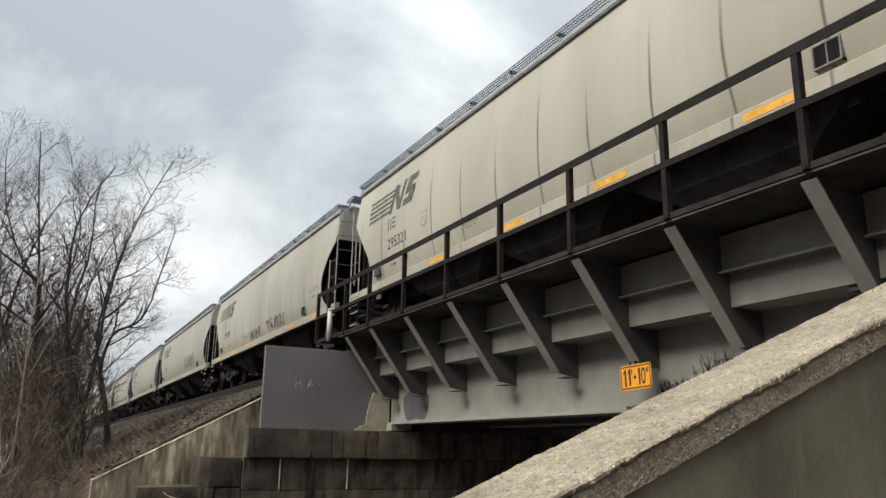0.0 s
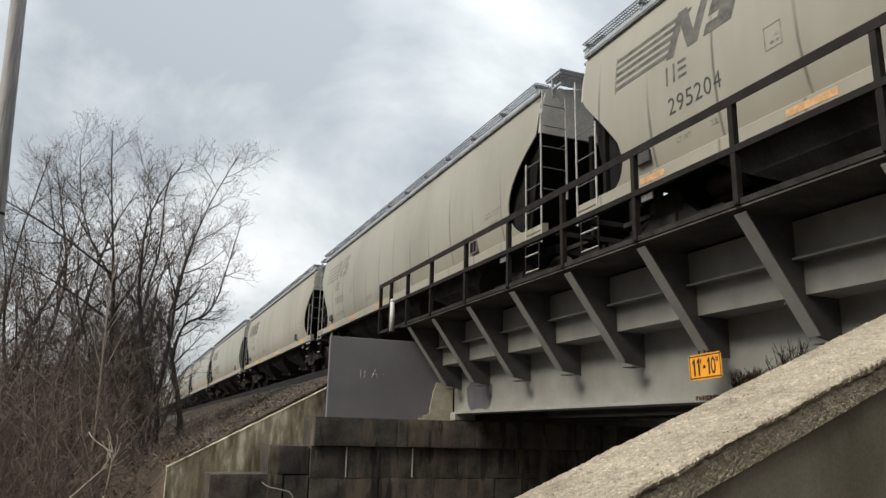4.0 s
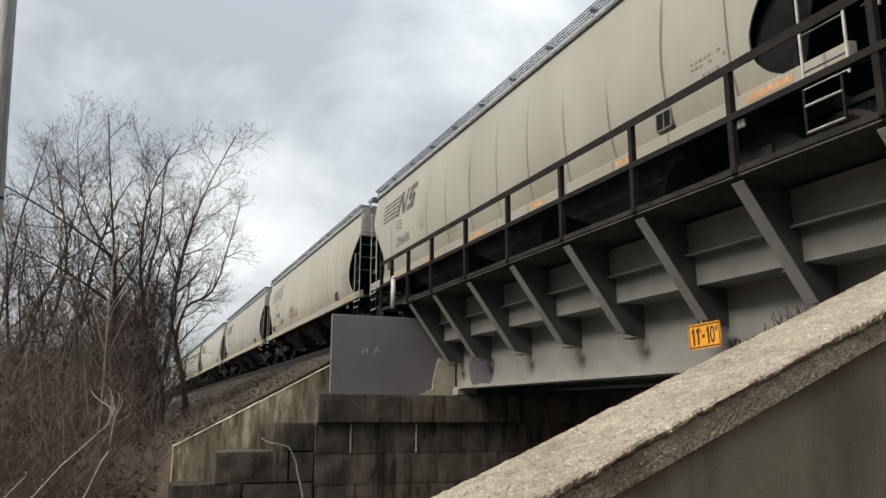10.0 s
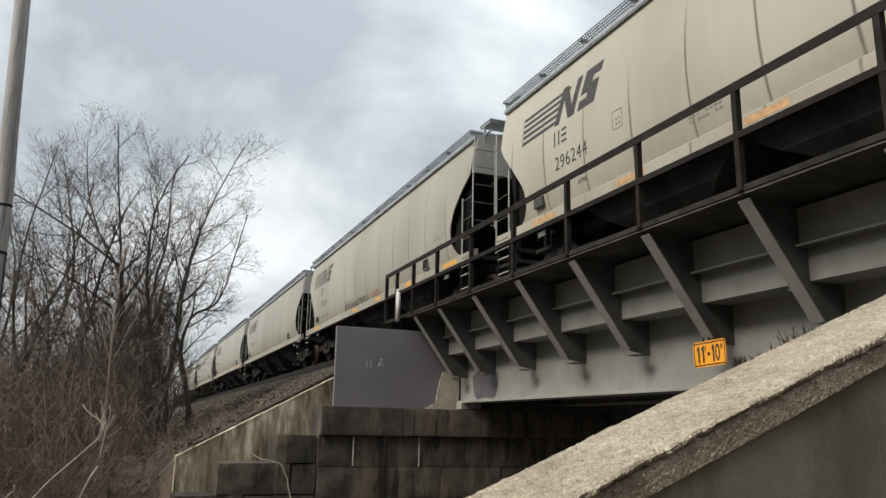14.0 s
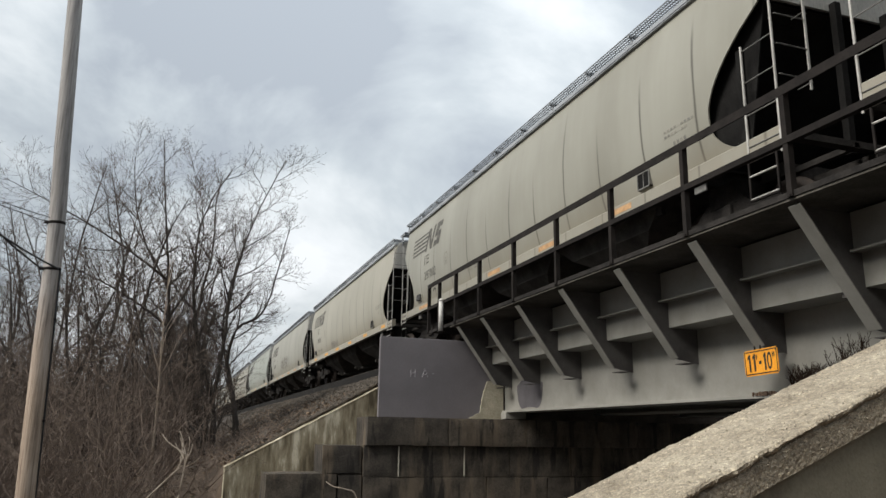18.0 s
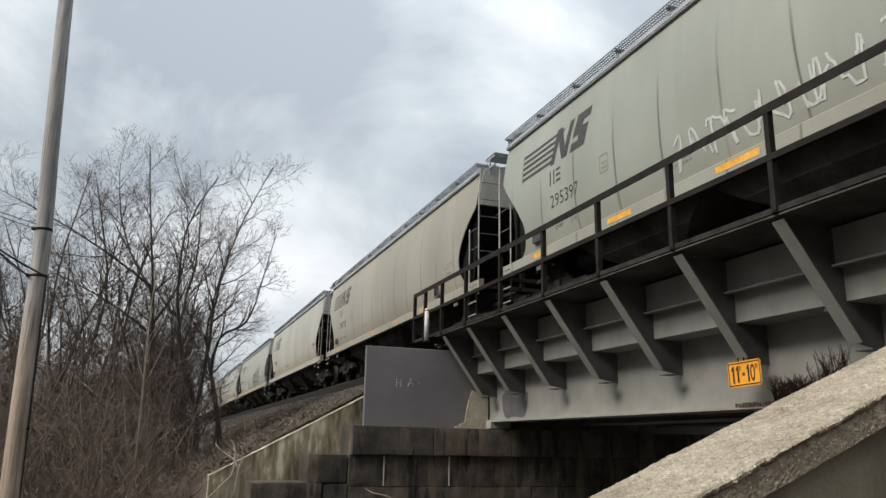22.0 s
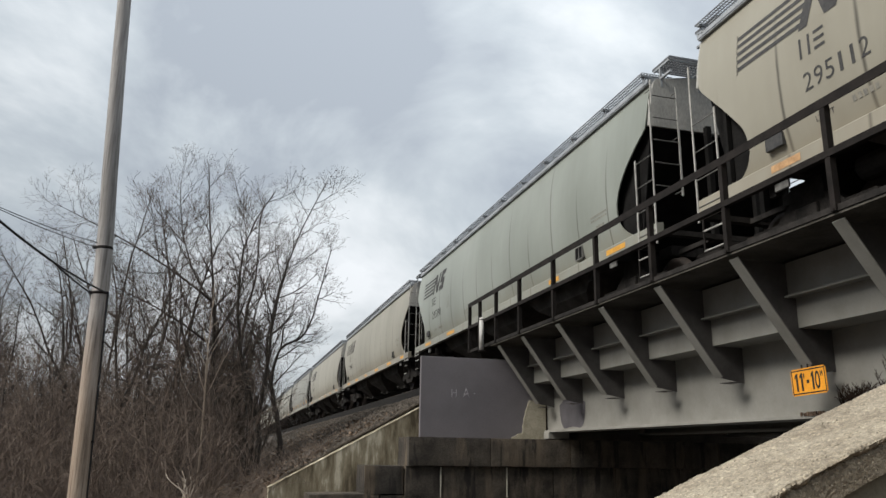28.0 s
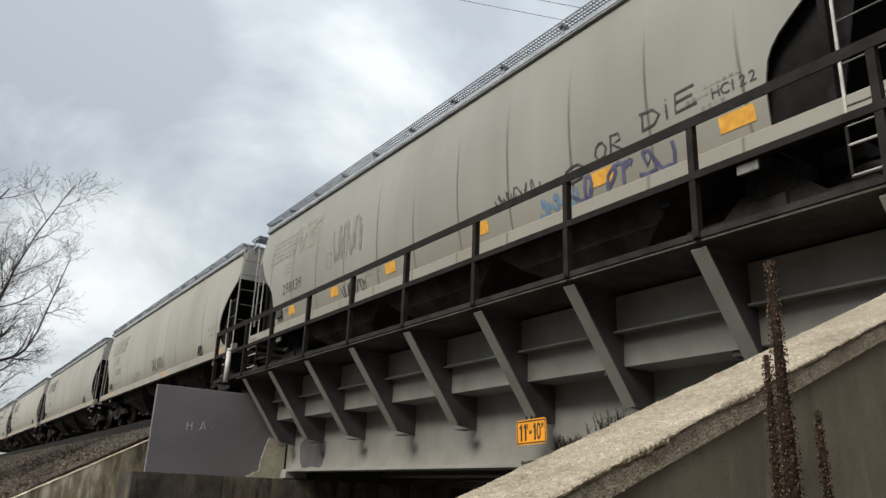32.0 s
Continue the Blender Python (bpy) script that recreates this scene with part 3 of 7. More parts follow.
def build_trackbed():
    """Ballast shoulder on both embankments, and the rails."""
    for y0, y1 in ((17.45, 900.0), (-900.0, 2.1)):
        far_side = y0 > 0
        xs = list(np.arange(1.5 if far_side else 6.6, 7.5, 0.14)) + [8.1, 8.7, 9.3, 10.0, 11.5, 15.0]
        n = 170
        rows = [(k / n) ** 3.0 for k in range(n + 1)]
        verts = []
        for f in rows:
            for x in xs:
                a = (17.93 if x < 4.85 else 17.14) if far_side else y1
                y = a + ((y1 if far_side else y0) - a) * (f + 0.0002 * (f > 0) * 0)
                z = bed_top(x) + 0.045 * noise.noise((x * 1.5, y * 1.5, 5)) + 0.03 * noise.noise((x * 6, y * 6, 2)) - (0.0 if far_side else 0.10)
                if far_side and x < 6.2 and y < 200:
                    z = max(z, land(x, y) + 0.02)
                verts.append((x, y, z))
        w = len(xs)
        fs = [(j * w + i, j * w + i + 1, (j + 1) * w + i + 1, (j + 1) * w + i) for j in range(n) for i in range(w - 1)]
        me = bpy.data.meshes.new("ballast_bed")
        me.from_pydata(verts, [], fs)
        me.materials.append(BALLAST)
        me.materials.append(BED_SHADE)
        # the painted shade of the train starts at a wavy line near x = 6.05
        for p in me.polygons:
            x, y = p.center.x, p.center.y
            p.material_index = 1 if x > 6.05 + 0.25 * noise.noise((0.0, y * 0.9, 4.0)) else 0
        ob = part("ballast_bed", me, None)
        tagged(ob, "grey-brown crushed stone ballast on the embankment", "ballast", kind="structure")
    for x in (TRACK_X - 0.75, TRACK_X + 0.75):
        pts = [(-0.07, 0), (0.07, 0), (0.07, 0.015), (0.012, 0.04), (0.012, 0.13), (0.036, 0.14), (0.036, 0.175), (-0.036, 0.175), (-0.036, 0.14), (-0.012, 0.13), (-0.012, 0.04), (-0.07, 0.015)]
        bm = prism([(x + a, RAIL_TOP - 0.175 + b) for a, b in pts], "y", -900, 900)
        tagged(part("rail", bm, RAIL), "brown worn steel running rail on timber ties", "rail", "rails of the track")
    tie = thing("track_tie_row", "dark creosoted timber ties under the rails", "tie", kind="structure")
    me = None
    for k in range(130):
        y = 1.0 + 0.50 * k
        if me is None:
            bm = box_mesh(-1.3, 1.3, -0.115, 0.115, -0.18, 0.0, 0.012)
            ob = part("tie", bm, TIE, tie)
            me = ob.data
        else:
            ob = part("tie", me, TIE, tie)
        ob.location = (TRACK_X, y, RAIL_TOP - 0.175)


build_trackbed()


# ---------------------------------------------------------------- near wing wall
def wall_point(s, across, down=0.0):
    c, n = math.cos(WALL_N), math.sin(WALL_N)
    return Vector((WALL_A.x + c * s - n * across, WALL_A.y + n * s + c * across, WALL_A.z + WALL_SLOPE * s - down))


def build_near_wall():
    holder = thing("wing_wall_near", "grimy concrete wing wall with a chipped sloping coping", "retaining wall", kind="structure")
    # coping: a grid over near face, top and far face, washed out and pitted, with a crack below the near arris
    s0, s1 = -4.2, 6.25
    along = list(np.arange(s0, -0.5, 0.03)) + list(np.arange(-0.5, 3.6, 0.0055)) + list(np.arange(3.6, s1 + 0.001, 0.03))
    cols = len(along) - 1
    prof = [(0.014, COPE_H - (COPE_H - 0.044) * k / 9) for k in range(9)] + [(0.016, 0.040), (0.019, 0.034), (0.032, 0.030), (0.014, 0.024), (0.004, 0.016), (0.002, 0.008), (0.008, 0.0)]
    face = 10
    prof += [(0.008 + (WALL_THICK - 0.008) * k / 44, 0.0) for k in range(1, 45)]
    prof += [(WALL_THICK, COPE_H * k / 4) for k in range(1, 5)]
    verts = []
    for s in along:
        brk = 0.010 * noise.noise((s * 2.3, 0.0, 0.0)) + 0.014 * noise.noise((s * 7.0, 4.0, 0.0)) + 0.013 * noise.noise((s * 26.0, 9.0, 0.0)) + 0.007 * noise.noise((s * 70.0, 9.0, 3.0))
        drop = 0.020 * noise.noise((s * 3.1, 2.0, 7.0)) + 0.010 * noise.noise((s * 13.0, 2.0, 9.0)) + 0.006 * noise.noise((s * 45.0, 2.0, 9.0))
        shut = max(0.25, min(1.0, 0.65 + 1.3 * noise.noise((s * 3.7, 11.0, 1.0))))
        for j, (a, d) in enumerate(prof):
            lip = face < j <= face + 5
            a2 = a + (brk * (0.8 if j > face + 1 else 0.4) if lip else 0.0)
            if j == face + 1:
                a2 = 0.019 + (a - 0.019) * shut
            p = wall_point(s, a2, d + (drop if face - 1 <= j <= face + 3 else 0.0))
            grit = 0.0008 * noise.noise(p * 34) + 0.0012 * noise.noise(p * 75) + 0.0022 * noise.noise(p * 150) + 0.003 * noise.noise(p * 6)
            if d == 0.0:
                p.z += grit * 1.15
            elif j <= face + 4:
                p.y += grit * 0.9
                p.z += grit * 0.3
            if a == WALL_THICK:
                p.z += 0.22 * brk
            verts.append(p)
    w = len(prof)
    faces = [(i * w + j, (i + 1) * w + j, (i + 1) * w + j + 1, i * w + j + 1) for i in range(cols) for j in range(w - 1)]
    faces.append(tuple(range(w)))
    faces.append(tuple(cols * w + j for j in range(w))[::-1])
    me = bpy.data.meshes.new("coping")
    me.from_pydata(verts, [], faces)
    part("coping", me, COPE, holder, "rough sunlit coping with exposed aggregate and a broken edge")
    # pebbles that stand out of the washed surface
    rng = random.Random(61)
    verts, faces = [], []
    for k in range(4200):
        sx = rng.uniform(-0.4, 3.4)
        on_face = rng.random() < 0.3
        c = wall_point(sx, 0.012, rng.uniform(0.035, COPE_H - 0.01)) if on_face else wall_point(sx, 0.02 + (WALL_THICK - 0.03) * rng.random(), 0.0)
        r = 0.0016 + 0.0048 * rng.random() ** 3.0
        q = Euler((rng.uniform(0, 6), rng.uniform(0, 6), rng.uniform(0, 6))).to_matrix()
        n = len(verts)
        for v in ((1, 0, 0), (-1, 0, 0), (0, 0.8, 0), (0, -0.8, 0), (0, 0, 0.7), (0, 0, -0.7)):
            verts.append(c + q @ (Vector(v) * r * rng.uniform(0.8, 1.2)))
        for i in (0, 1):
            for j in (2, 3):
                for l in (4, 5):
                    faces.append((n + i, n + j, n + l))
    me = bpy.data.meshes.new("aggregate")
    me.from_pydata(verts, [], faces)
    part("aggregate", me, GRAVEL, holder, "pebbles standing out of the coping")["kind"] = "stuff"
    # stem of the wall, set back under the coping
    cols = 90
    verts, faces = [], []
    for i in range(cols + 1):
        s = s0 + 0.02 + (s1 - s0 - 0.02) * i / cols
        top_n, top_f = wall_point(s, 0.030, COPE_H - 0.01), wall_point(s, WALL_THICK - 0.03, COPE_H - 0.01)
        for base, zf in ((top_n, 1.0), (top_n, 0.66), (top_n, 0.33), (top_n, 0.0), (top_f, 0.0), (top_f, 1.0)):
            p = base.copy()
            p.z = -0.4 + (base.z + 0.4) * zf
            p.y += 0.006 * noise.noise(p * 2.2)
            verts.append(p)
    for i in range(cols):
        for j in range(5):
            faces.append((i * 6 + j, (i + 1) * 6 + j, (i + 1) * 6 + j + 1, i * 6 + j + 1))
    faces += [tuple(range(6)), tuple(cols * 6 + j for j in range(6))[::-1]]
    me = bpy.data.meshes.new("stem")
    me.from_pydata(verts, [], faces)
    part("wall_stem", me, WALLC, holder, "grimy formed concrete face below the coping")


build_near_wall()


# ---------------------------------------------------------------- bridge
STRUT_Y = [2.90, 4.65, 6.40, 8.15, 9.90, 11.64, 13.39, 15.14, 16.59]     # railing posts
BRACKET_Y = [v + (0.05 if v < 8.0 else 0.0) for v in STRUT_Y]
WEB_X = 7.45


def build_bridge():
    holder = thing("plate_girder_bridge", "grey-painted steel plate girder bridge with bracketed walkway", "bridge")
    y0, y1 = 2.25, 17.0
    part("girder_web", box_mesh(WEB_X, WEB_X + 0.02, y0, y1, 3.64, 5.46), GIRDER, holder, "pale grey girder web plate")
    part("bottom_flange", box_mesh(WEB_X - 0.20, WEB_X + 0.24, y0, 16.72, 3.60, 3.645, 0.004), GIRDER, holder)
    part("top_flange", box_mesh(WEB_X - 0.22, WEB_X + 0.24, y0, y1, 5.42, 5.465, 0.004), GIRDER, holder)
    # box beams between the brackets, with a lip at mid height
    for a, b in zip(BRACKET_Y, BRACKET_Y[1:]):
        bm = prism([(6.86, 5.462), (6.86, 5.03), (6.965, 5.03), (6.965, 4.66), (WEB_X - 0.002, 4.66), (WEB_X - 0.002, 4.675), (6.98, 4.675), (6.98, 5.045), (6.875, 5.045), (6.875, 5.462)], "y", a + 0.010, b - 0.010)
        part("side_beam", bm, GIRDER, holder)
        bm = prism([(6.80, 5.022), (6.80, 5.048), (6.859, 5.056), (6.859, 5.022)], "y", a + 0.012, b - 0.012)
        part("beam_lip", bm, GIRDER, holder)
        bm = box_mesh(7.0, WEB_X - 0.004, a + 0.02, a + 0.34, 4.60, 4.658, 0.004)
        part("gusset", bm, BRACKET_SHADE, holder)
    for y in BRACKET_Y:
        ux, uz = 7.03 - 6.12, 4.21 - 5.46
        ln = math.hypot(ux, uz)
        ux, uz = ux / ln, uz / ln
        nx, nz = -uz, ux      # inward normal of the flange
        if nx < 0:
            nx, nz = -nx, -nz
        a, b = (6.12, 5.46), (7.03, 4.21)
        poly = [a, b, (b[0] + nx * 0.022, b[1] + nz * 0.022), (a[0] + nx * 0.022, a[1] + nz * 0.022)]
        bm = prism(poly, "y", y - 0.085, y + 0.085)
        bmesh.ops.bevel(bm, geom=bm.edges[:], offset=0.004, segments=1, affect="EDGES")
        st = part("strut", bm, GIRDER, holder, "sloping grey bracket flange")
        # web and foot plates carry their shade in the base colour
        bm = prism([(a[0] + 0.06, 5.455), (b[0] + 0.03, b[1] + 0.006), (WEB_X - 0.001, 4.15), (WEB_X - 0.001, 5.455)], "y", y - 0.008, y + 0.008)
        part("bracket_plate", bm, BRACKET_SHADE, st, "bracket web plate in a shade-darkened grey")
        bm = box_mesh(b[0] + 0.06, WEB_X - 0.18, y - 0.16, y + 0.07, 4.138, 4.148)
        part("foot_plate", bm, BRACKET_SHADE, st)
    # far girders and cross frames, in the dark under the deck
    for x in (9.95, 12.2, 14.6):
        part("inner_girder", box_mesh(x, x + 0.03, y0, y1, 3.64, 5.44), GIRDER, holder)
        part("inner_flange", box_mesh(x - 0.2, x + 0.23, y0, y1, 3.60, 3.64), GIRDER, holder)
    for y in STRUT_Y[::2]:
        part("cross_frame", box_mesh(WEB_X + 0.03, 14.6, y - 0.02, y + 0.02, 4.3, 5.0), GIRDER, holder)
    # deck and walkway
    part("deck", box_mesh(7.15, 15.2, 2.2, 17.0, 5.466, 5.482), STEEL_DARK, holder, "dark steel deck plate")
    part("edge_channel", prism([(6.06, 5.535), (6.06, 5.60), (6.13, 5.60), (6.13, 5.585), (6.072, 5.585), (6.072, 5.535)], "y", 1.4, 18.6), UNDER, holder, "grimy channel edging the walkway")
    for k in range(5):
        x = 6.15 + 0.205 * k
        part("walkway_plank", box_mesh(x, x + 0.19, 1.4, 18.6, 5.56, 5.60, 0.004), STEEL_DARK, holder)
    part("walkway_soffit", box_mesh(6.075, 7.22, 2.2, 17.0, 5.505, 5.53), SOFFIT, holder, "soffit boards under the walkway, colour darkened for shade")
    part("far_curb", box_mesh(14.95, 15.2, 2.2, 17.0, 5.483, 5.80, 0.01), STEEL_DARK, holder)
    part("walkway_stringer", box_mesh(6.95, 7.02, 1.4, 18.6, 5.46, 5.56), STEEL_DARK, holder)
    # shoe on the abutment and rust on the flange
    part("bearing_shoe", box_mesh(7.22, 7.72, 16.42, 16.70, 3.46, 3.60, 0.01), GIRDER, holder, "pale bearing shoe on the abutment")
    bm = bmesh.new()
    for k in range(26):
        y = 8.55 - 0.035 * k + random.uniform(-0.02, 0.02)
        h = random.uniform(0.012, 0.04)
        add_box(bm, WEB_X - 0.215, WEB_X - 0.19, y, y + random.uniform(0.012, 0.04), 3.63, 3.645 + h)
    part("rust_scale", bm, RUST, holder, "flaking rust on the flange edge")["kind"] = "stuff"


build_bridge()


def build_railing():
    holder = thing("walkway_railing", "dark brown steel angle railing along the bridge walkway", "railing")
    ys = STRUT_Y + [17.75, 18.55]
    for y in ys:
        bm = prism([(6.034, y - 0.035), (6.108, y - 0.035), (6.108, y - 0.022), (6.048, y - 0.022), (6.048, y + 0.035), (6.034, y + 0.035)], "z", 5.535, 6.745)
        p = part("post", bm, STEEL_DARK, holder)
        part("base_bolt", box_mesh(6.015, 6.03, y - 0.02, y + 0.02, 5.53, 5.56, 0.003), STEEL_DARK, p)
    bm = prism([(6.03, 6.66), (6.03, 6.765), (6.115, 6.765), (6.115, 6.75), (6.045, 6.75), (6.045, 6.66)], "y", 1.4, 18.58)
    part("top_rail", bm, STEEL_DARK, holder)
    bm = prism([(6.028, 6.115), (6.028, 6.19), (6.04, 6.19), (6.04, 6.127), (6.10, 6.127), (6.10, 6.115)], "y", 1.4, 18.58)
    part("middle_rail", bm, STEEL_DARK, holder)


build_railing()


def build_marker():
    holder = thing("marker_post", "white-painted pipe marker post at the end of the railing", "post")
    part("pipe", smooth(tubes([[((6.0, 17.42, 5.45), 0.055), ((6.0, 17.42, 5.85), 0.055), ((6.0, 17.42, 6.17), 0.055)]], 12)), PIPE_WHITE, holder)
    part("cap", smooth(tubes([[((6.0, 17.42, 6.17), 0.06), ((6.0, 17.42, 6.21), 0.06), ((6.0, 17.42, 6.23), 0.035)]], 12)), PIPE_WHITE, holder)
    part("bracket", box_mesh(5.93, 6.075, 17.36, 17.48, 5.43, 5.46), STEEL_DARK, holder)


build_marker()


def build_sign():
    holder = thing("clearance_sign", "amber low-clearance sign with black numerals, hung on the girder", "sign")
    holder.matrix_world = pose(7.0, 8.105, 4.02, 0, 0, 0) @ pose(0, 0, 0, -2.0, 0, 0)
    plate = prism([(-0.292, -0.16), (0.292, -0.16), (0.292, 0.16), (-0.292, 0.16)], "x", -0.004, 0.004)
    bmesh.ops.bevel(plate, geom=[e for e in plate.edges if abs(e.verts[0].co.x - e.verts[1].co.x) > 0.005], offset=0.02, segments=3, affect="EDGES")
    part("plate", plate, SIGN_Y, holder)
    for z0, z1, a, b in ((0.130, 0.144, -0.268, 0.268), (-0.144, -0.130, -0.268, 0.268)):
        part("border", box_mesh(-0.0065, -0.0042, a, b, z0, z1), SIGN_K, holder)
    for a, b in ((-0.278, -0.266), (0.266, 0.278)):
        part("border", box_mesh(-0.0065, -0.0042, a, b, -0.148, 0.148), SIGN_K, holder)
    for body, u0, u1, v0, v1 in (("1", -0.232, -0.176, -0.106, 0.106), ("1", -0.148, -0.092, -0.106, 0.106), ("'", -0.078, -0.060, 0.035, 0.098), ("-", -0.030, 0.010, -0.025, 0.015),
                                 ("1", 0.045, 0.092, -0.106, 0.106), ("0", 0.108, 0.190, -0.106, 0.106), ('"', 0.200, 0.240, 0.035, 0.098)):
        if body == "1":
            pts = [(u1 - 0.030, v0), (u1, v0), (u1, v1), (u1 - 0.022, v1), (u0 + 0.004, v1 - 0.036), (u0 + 0.004, v1 - 0.062), (u1 - 0.030, v1 - 0.048)]
            part("numeral", prism([(-a, b) for a, b in pts], "x", -0.0068, -0.0042), SIGN_K, holder)
            continue
        me = text_mesh(body, 0.3, 0.002)
        xs, ys = [v.co.x for v in me.vertices], [v.co.y for v in me.vertices]
        for v in me.vertices:
            fx, fy = (v.co.x - min(xs)) / (max(xs) - min(xs)), (v.co.y - min(ys)) / (max(ys) - min(ys))
            up = v.co.z > 0
            v.co = (-0.0068 if up else -0.0042, -(u0 + (u1 - u0) * fx), v0 + (v1 - v0) * fy)
        part("numeral", me, SIGN_K, holder)
    for s in (0.0, 0.10):
        part("hanger", box_mesh(0.004, 0.012, s - 0.012, s + 0.012, 0.10, 0.205), STEEL_DARK, holder)


def text_mesh(body, size, weight=0.0):
    cu = bpy.data.curves.new("lettering", "FONT")
    cu.body, cu.size, cu.extrude, cu.offset, cu.resolution_u = body, size, 0.001, weight, 3
    ob = bpy.data.objects.new("lettering", cu)
    scene.collection.objects.link(ob)
    bpy.context.view_layer.update()
    me = bpy.data.meshes.new_from_object(ob.evaluated_get(bpy.context.evaluated_depsgraph_get()))
    bpy.data.objects.remove(ob)
    bpy.data.curves.remove(cu)
    me.materials.clear()
    return me


build_sign()


# ---------------------------------------------------------------- far abutment
def rough_block(x0, x1, y0, y1, z0, z1, seed, amount=0.018):
    """A quarry-faced stone: bevelled, with a bulging uneven front."""
    bm = bmesh.new()
    nx, nz = max(4, int((x1 - x0) / 0.10)), max(4, int((z1 - z0) / 0.09))
    grid = []
    for j in range(nz + 1):
        row = []
        for i in range(nx + 1):
            fx, fz = i / nx, j / nz
            edge = min(fx * (x1 - x0), (1 - fx) * (x1 - x0), fz * (z1 - z0), (1 - fz) * (z1 - z0))
            out = 0.0 if edge < 0.01 else min(1.0, edge / 0.025) * 0.014
            q = Vector((x0 + fx * (x1 - x0), y0, z0 + fz * (z1 - z0)))
            q.y += 0.02 - out + amount * noise.noise(q * 4 + Vector((seed, 0, 0)))
            q.x += 0.008 * noise.noise(q * 5 + Vector((0, seed, 0)))
            q.z += 0.010 * noise.noise(q * 3 + Vector((0, 0, seed)))
            row.append(bm.verts.new(q))
        grid.append(row)
    for j in range(nz):
        for i in range(nx):
            bm.faces.new([grid[j][i], grid[j][i + 1], grid[j + 1][i + 1], grid[j + 1][i]]).smooth = True
    loop = grid[0] + [r[-1] for r in grid[1:]] + grid[-1][-2::-1] + [r[0] for r in grid[-2:0:-1]]
    loop = [bm.verts.new(v.co) for v in loop]
    back = [bm.verts.new((v.co.x, y1, v.co.z)) for v in loop]
    for k in range(len(loop)):
        k2 = (k + 1) % len(loop)
        bm.faces.new([loop[k2], loop[k], back[k], back[k2]])
    bm.faces.new(back)
    return bm


def build_abutment():
    holder = thing("abutment_far", "soot-blackened sandstone block abutment under the girder end", "abutment", kind="structure")
    part("core", box_mesh(4.10, 15.5, 16.50, 17.55, -0.2, 3.40), MORTAR, holder, "recessed mortar joints")
    # cap course
    xs = [4.05, 5.83, 7.67, 9.5, 11.4, 13.4, 15.4]
    k = 0
    for a, b in zip(xs, xs[1:]):
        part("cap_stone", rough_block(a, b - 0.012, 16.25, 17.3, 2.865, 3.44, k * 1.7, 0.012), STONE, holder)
        k += 1
    zs = [(2.23, 2.855), (1.60, 2.22), (0.97, 1.59), (0.35, 0.96), (-0.2, 0.34)]
    starts = [[4.02, 4.77, 6.23, 7.3, 8.8, 10.4, 12.2, 13.9, 15.4], [4.04, 5.5, 6.75, 8.2, 9.8, 11.3, 13.2, 15.4],
              [4.06, 4.9, 6.0, 7.6, 9.2, 10.9, 12.6, 15.4], [4.08, 5.6, 7.1, 8.7, 10.5, 12.4, 15.4], [4.1, 5.0, 6.6, 8.2, 10.0, 12.0, 15.4]]
    for (z0, z1), row in zip(zs, starts):
        for a, b in zip(row, row[1:]):
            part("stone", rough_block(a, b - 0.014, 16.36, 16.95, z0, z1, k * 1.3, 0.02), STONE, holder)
            k += 1
    # light mortar left in two upright joints
    for x in (4.765, 6.225):
        part("mortar_joint", box_mesh(x - 0.012, x + 0.008, 16.352, 16.5, 2.24, 2.84), PATCH, holder)
    # stepped return of the wing
    steps = [(3.18, 4.0, 2.30, 2.85), (2.08, 3.50, 1.70, 2.29), (3.52, 4.02, 1.70, 2.27), (1.3, 2.6, 1.08, 1.69), (2.62, 4.03, 1.08, 1.67), (0.5, 1.9, 0.45, 1.07), (1.92, 4.05, 0.45, 1.05)]
    for a, b, z0, z1 in steps:
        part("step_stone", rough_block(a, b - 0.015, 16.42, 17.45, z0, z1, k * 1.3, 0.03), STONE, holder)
        k += 1
    # painted back wall beside the girder end
    bw = thing("back_wall", "violet-grey painted concrete back wall with chalk marks, on the stone cap", "wall", kind="structure")
    bm = box_mesh(4.45, 7.42, 17.0, 17.10, 3.442, 5.21, 0.012)
    part("wall_block", bm, PANEL, bw)
    # bare strip where the paint stops, ragged
    left = []
    for i in range(26):
        z = 3.45 + 0.86 * i / 25
        left.append((6.80 + 0.20 * (i / 25) ** 1.5 + 0.045 * noise.noise((z * 7, 2, 0)) - (0.22 if i < 2 else 0.10 if i < 4 else 0), z))
    part("bare_patch", prism(left + [(7.40, 4.31), (7.40, 3.45)], "y", 16.972, 16.998), BARE, bw, "bare pale concrete where the paint stops")
    # paint blot on the girder end
    blot = [(0.62 * math.copysign(abs(math.cos(t)) ** 0.6, math.cos(t)) * (1 + 0.06 * math.sin(5 * t)), 0.32 * math.copysign(abs(math.sin(t)) ** 0.6, math.sin(t)) + 0.025 * math.sin(7 * t)) for t in [2 * math.pi * k / 36 for k in range(36)]]
    pts = [(15.66 + a, 4.0 + b) for a, b in blot]
    part("paint_blot", prism(pts, "x", WEB_X - 0.006, WEB_X - 0.003), BLOT, bw, "violet-grey paint blot on the girder web")
    # chalk letters: H A
    strokes = [((5.17, 4.33), (5.17, 4.50)), ((5.17, 4.42), (5.27, 4.43)), ((5.27, 4.34), (5.27, 4.50)),
               ((5.44, 4.34), (5.50, 4.53)), ((5.50, 4.53), (5.57, 4.34)), ((5.46, 4.40), (5.55, 4.41)), ((5.68, 4.42), (5.72, 4.43))]
    for (xa, za), (xb, zb) in strokes:
        part("chalk_stroke", tubes([[((xa, 16.998, za), 0.006), ((xb, 16.998, zb), 0.005)]], 4), CHALK, bw)
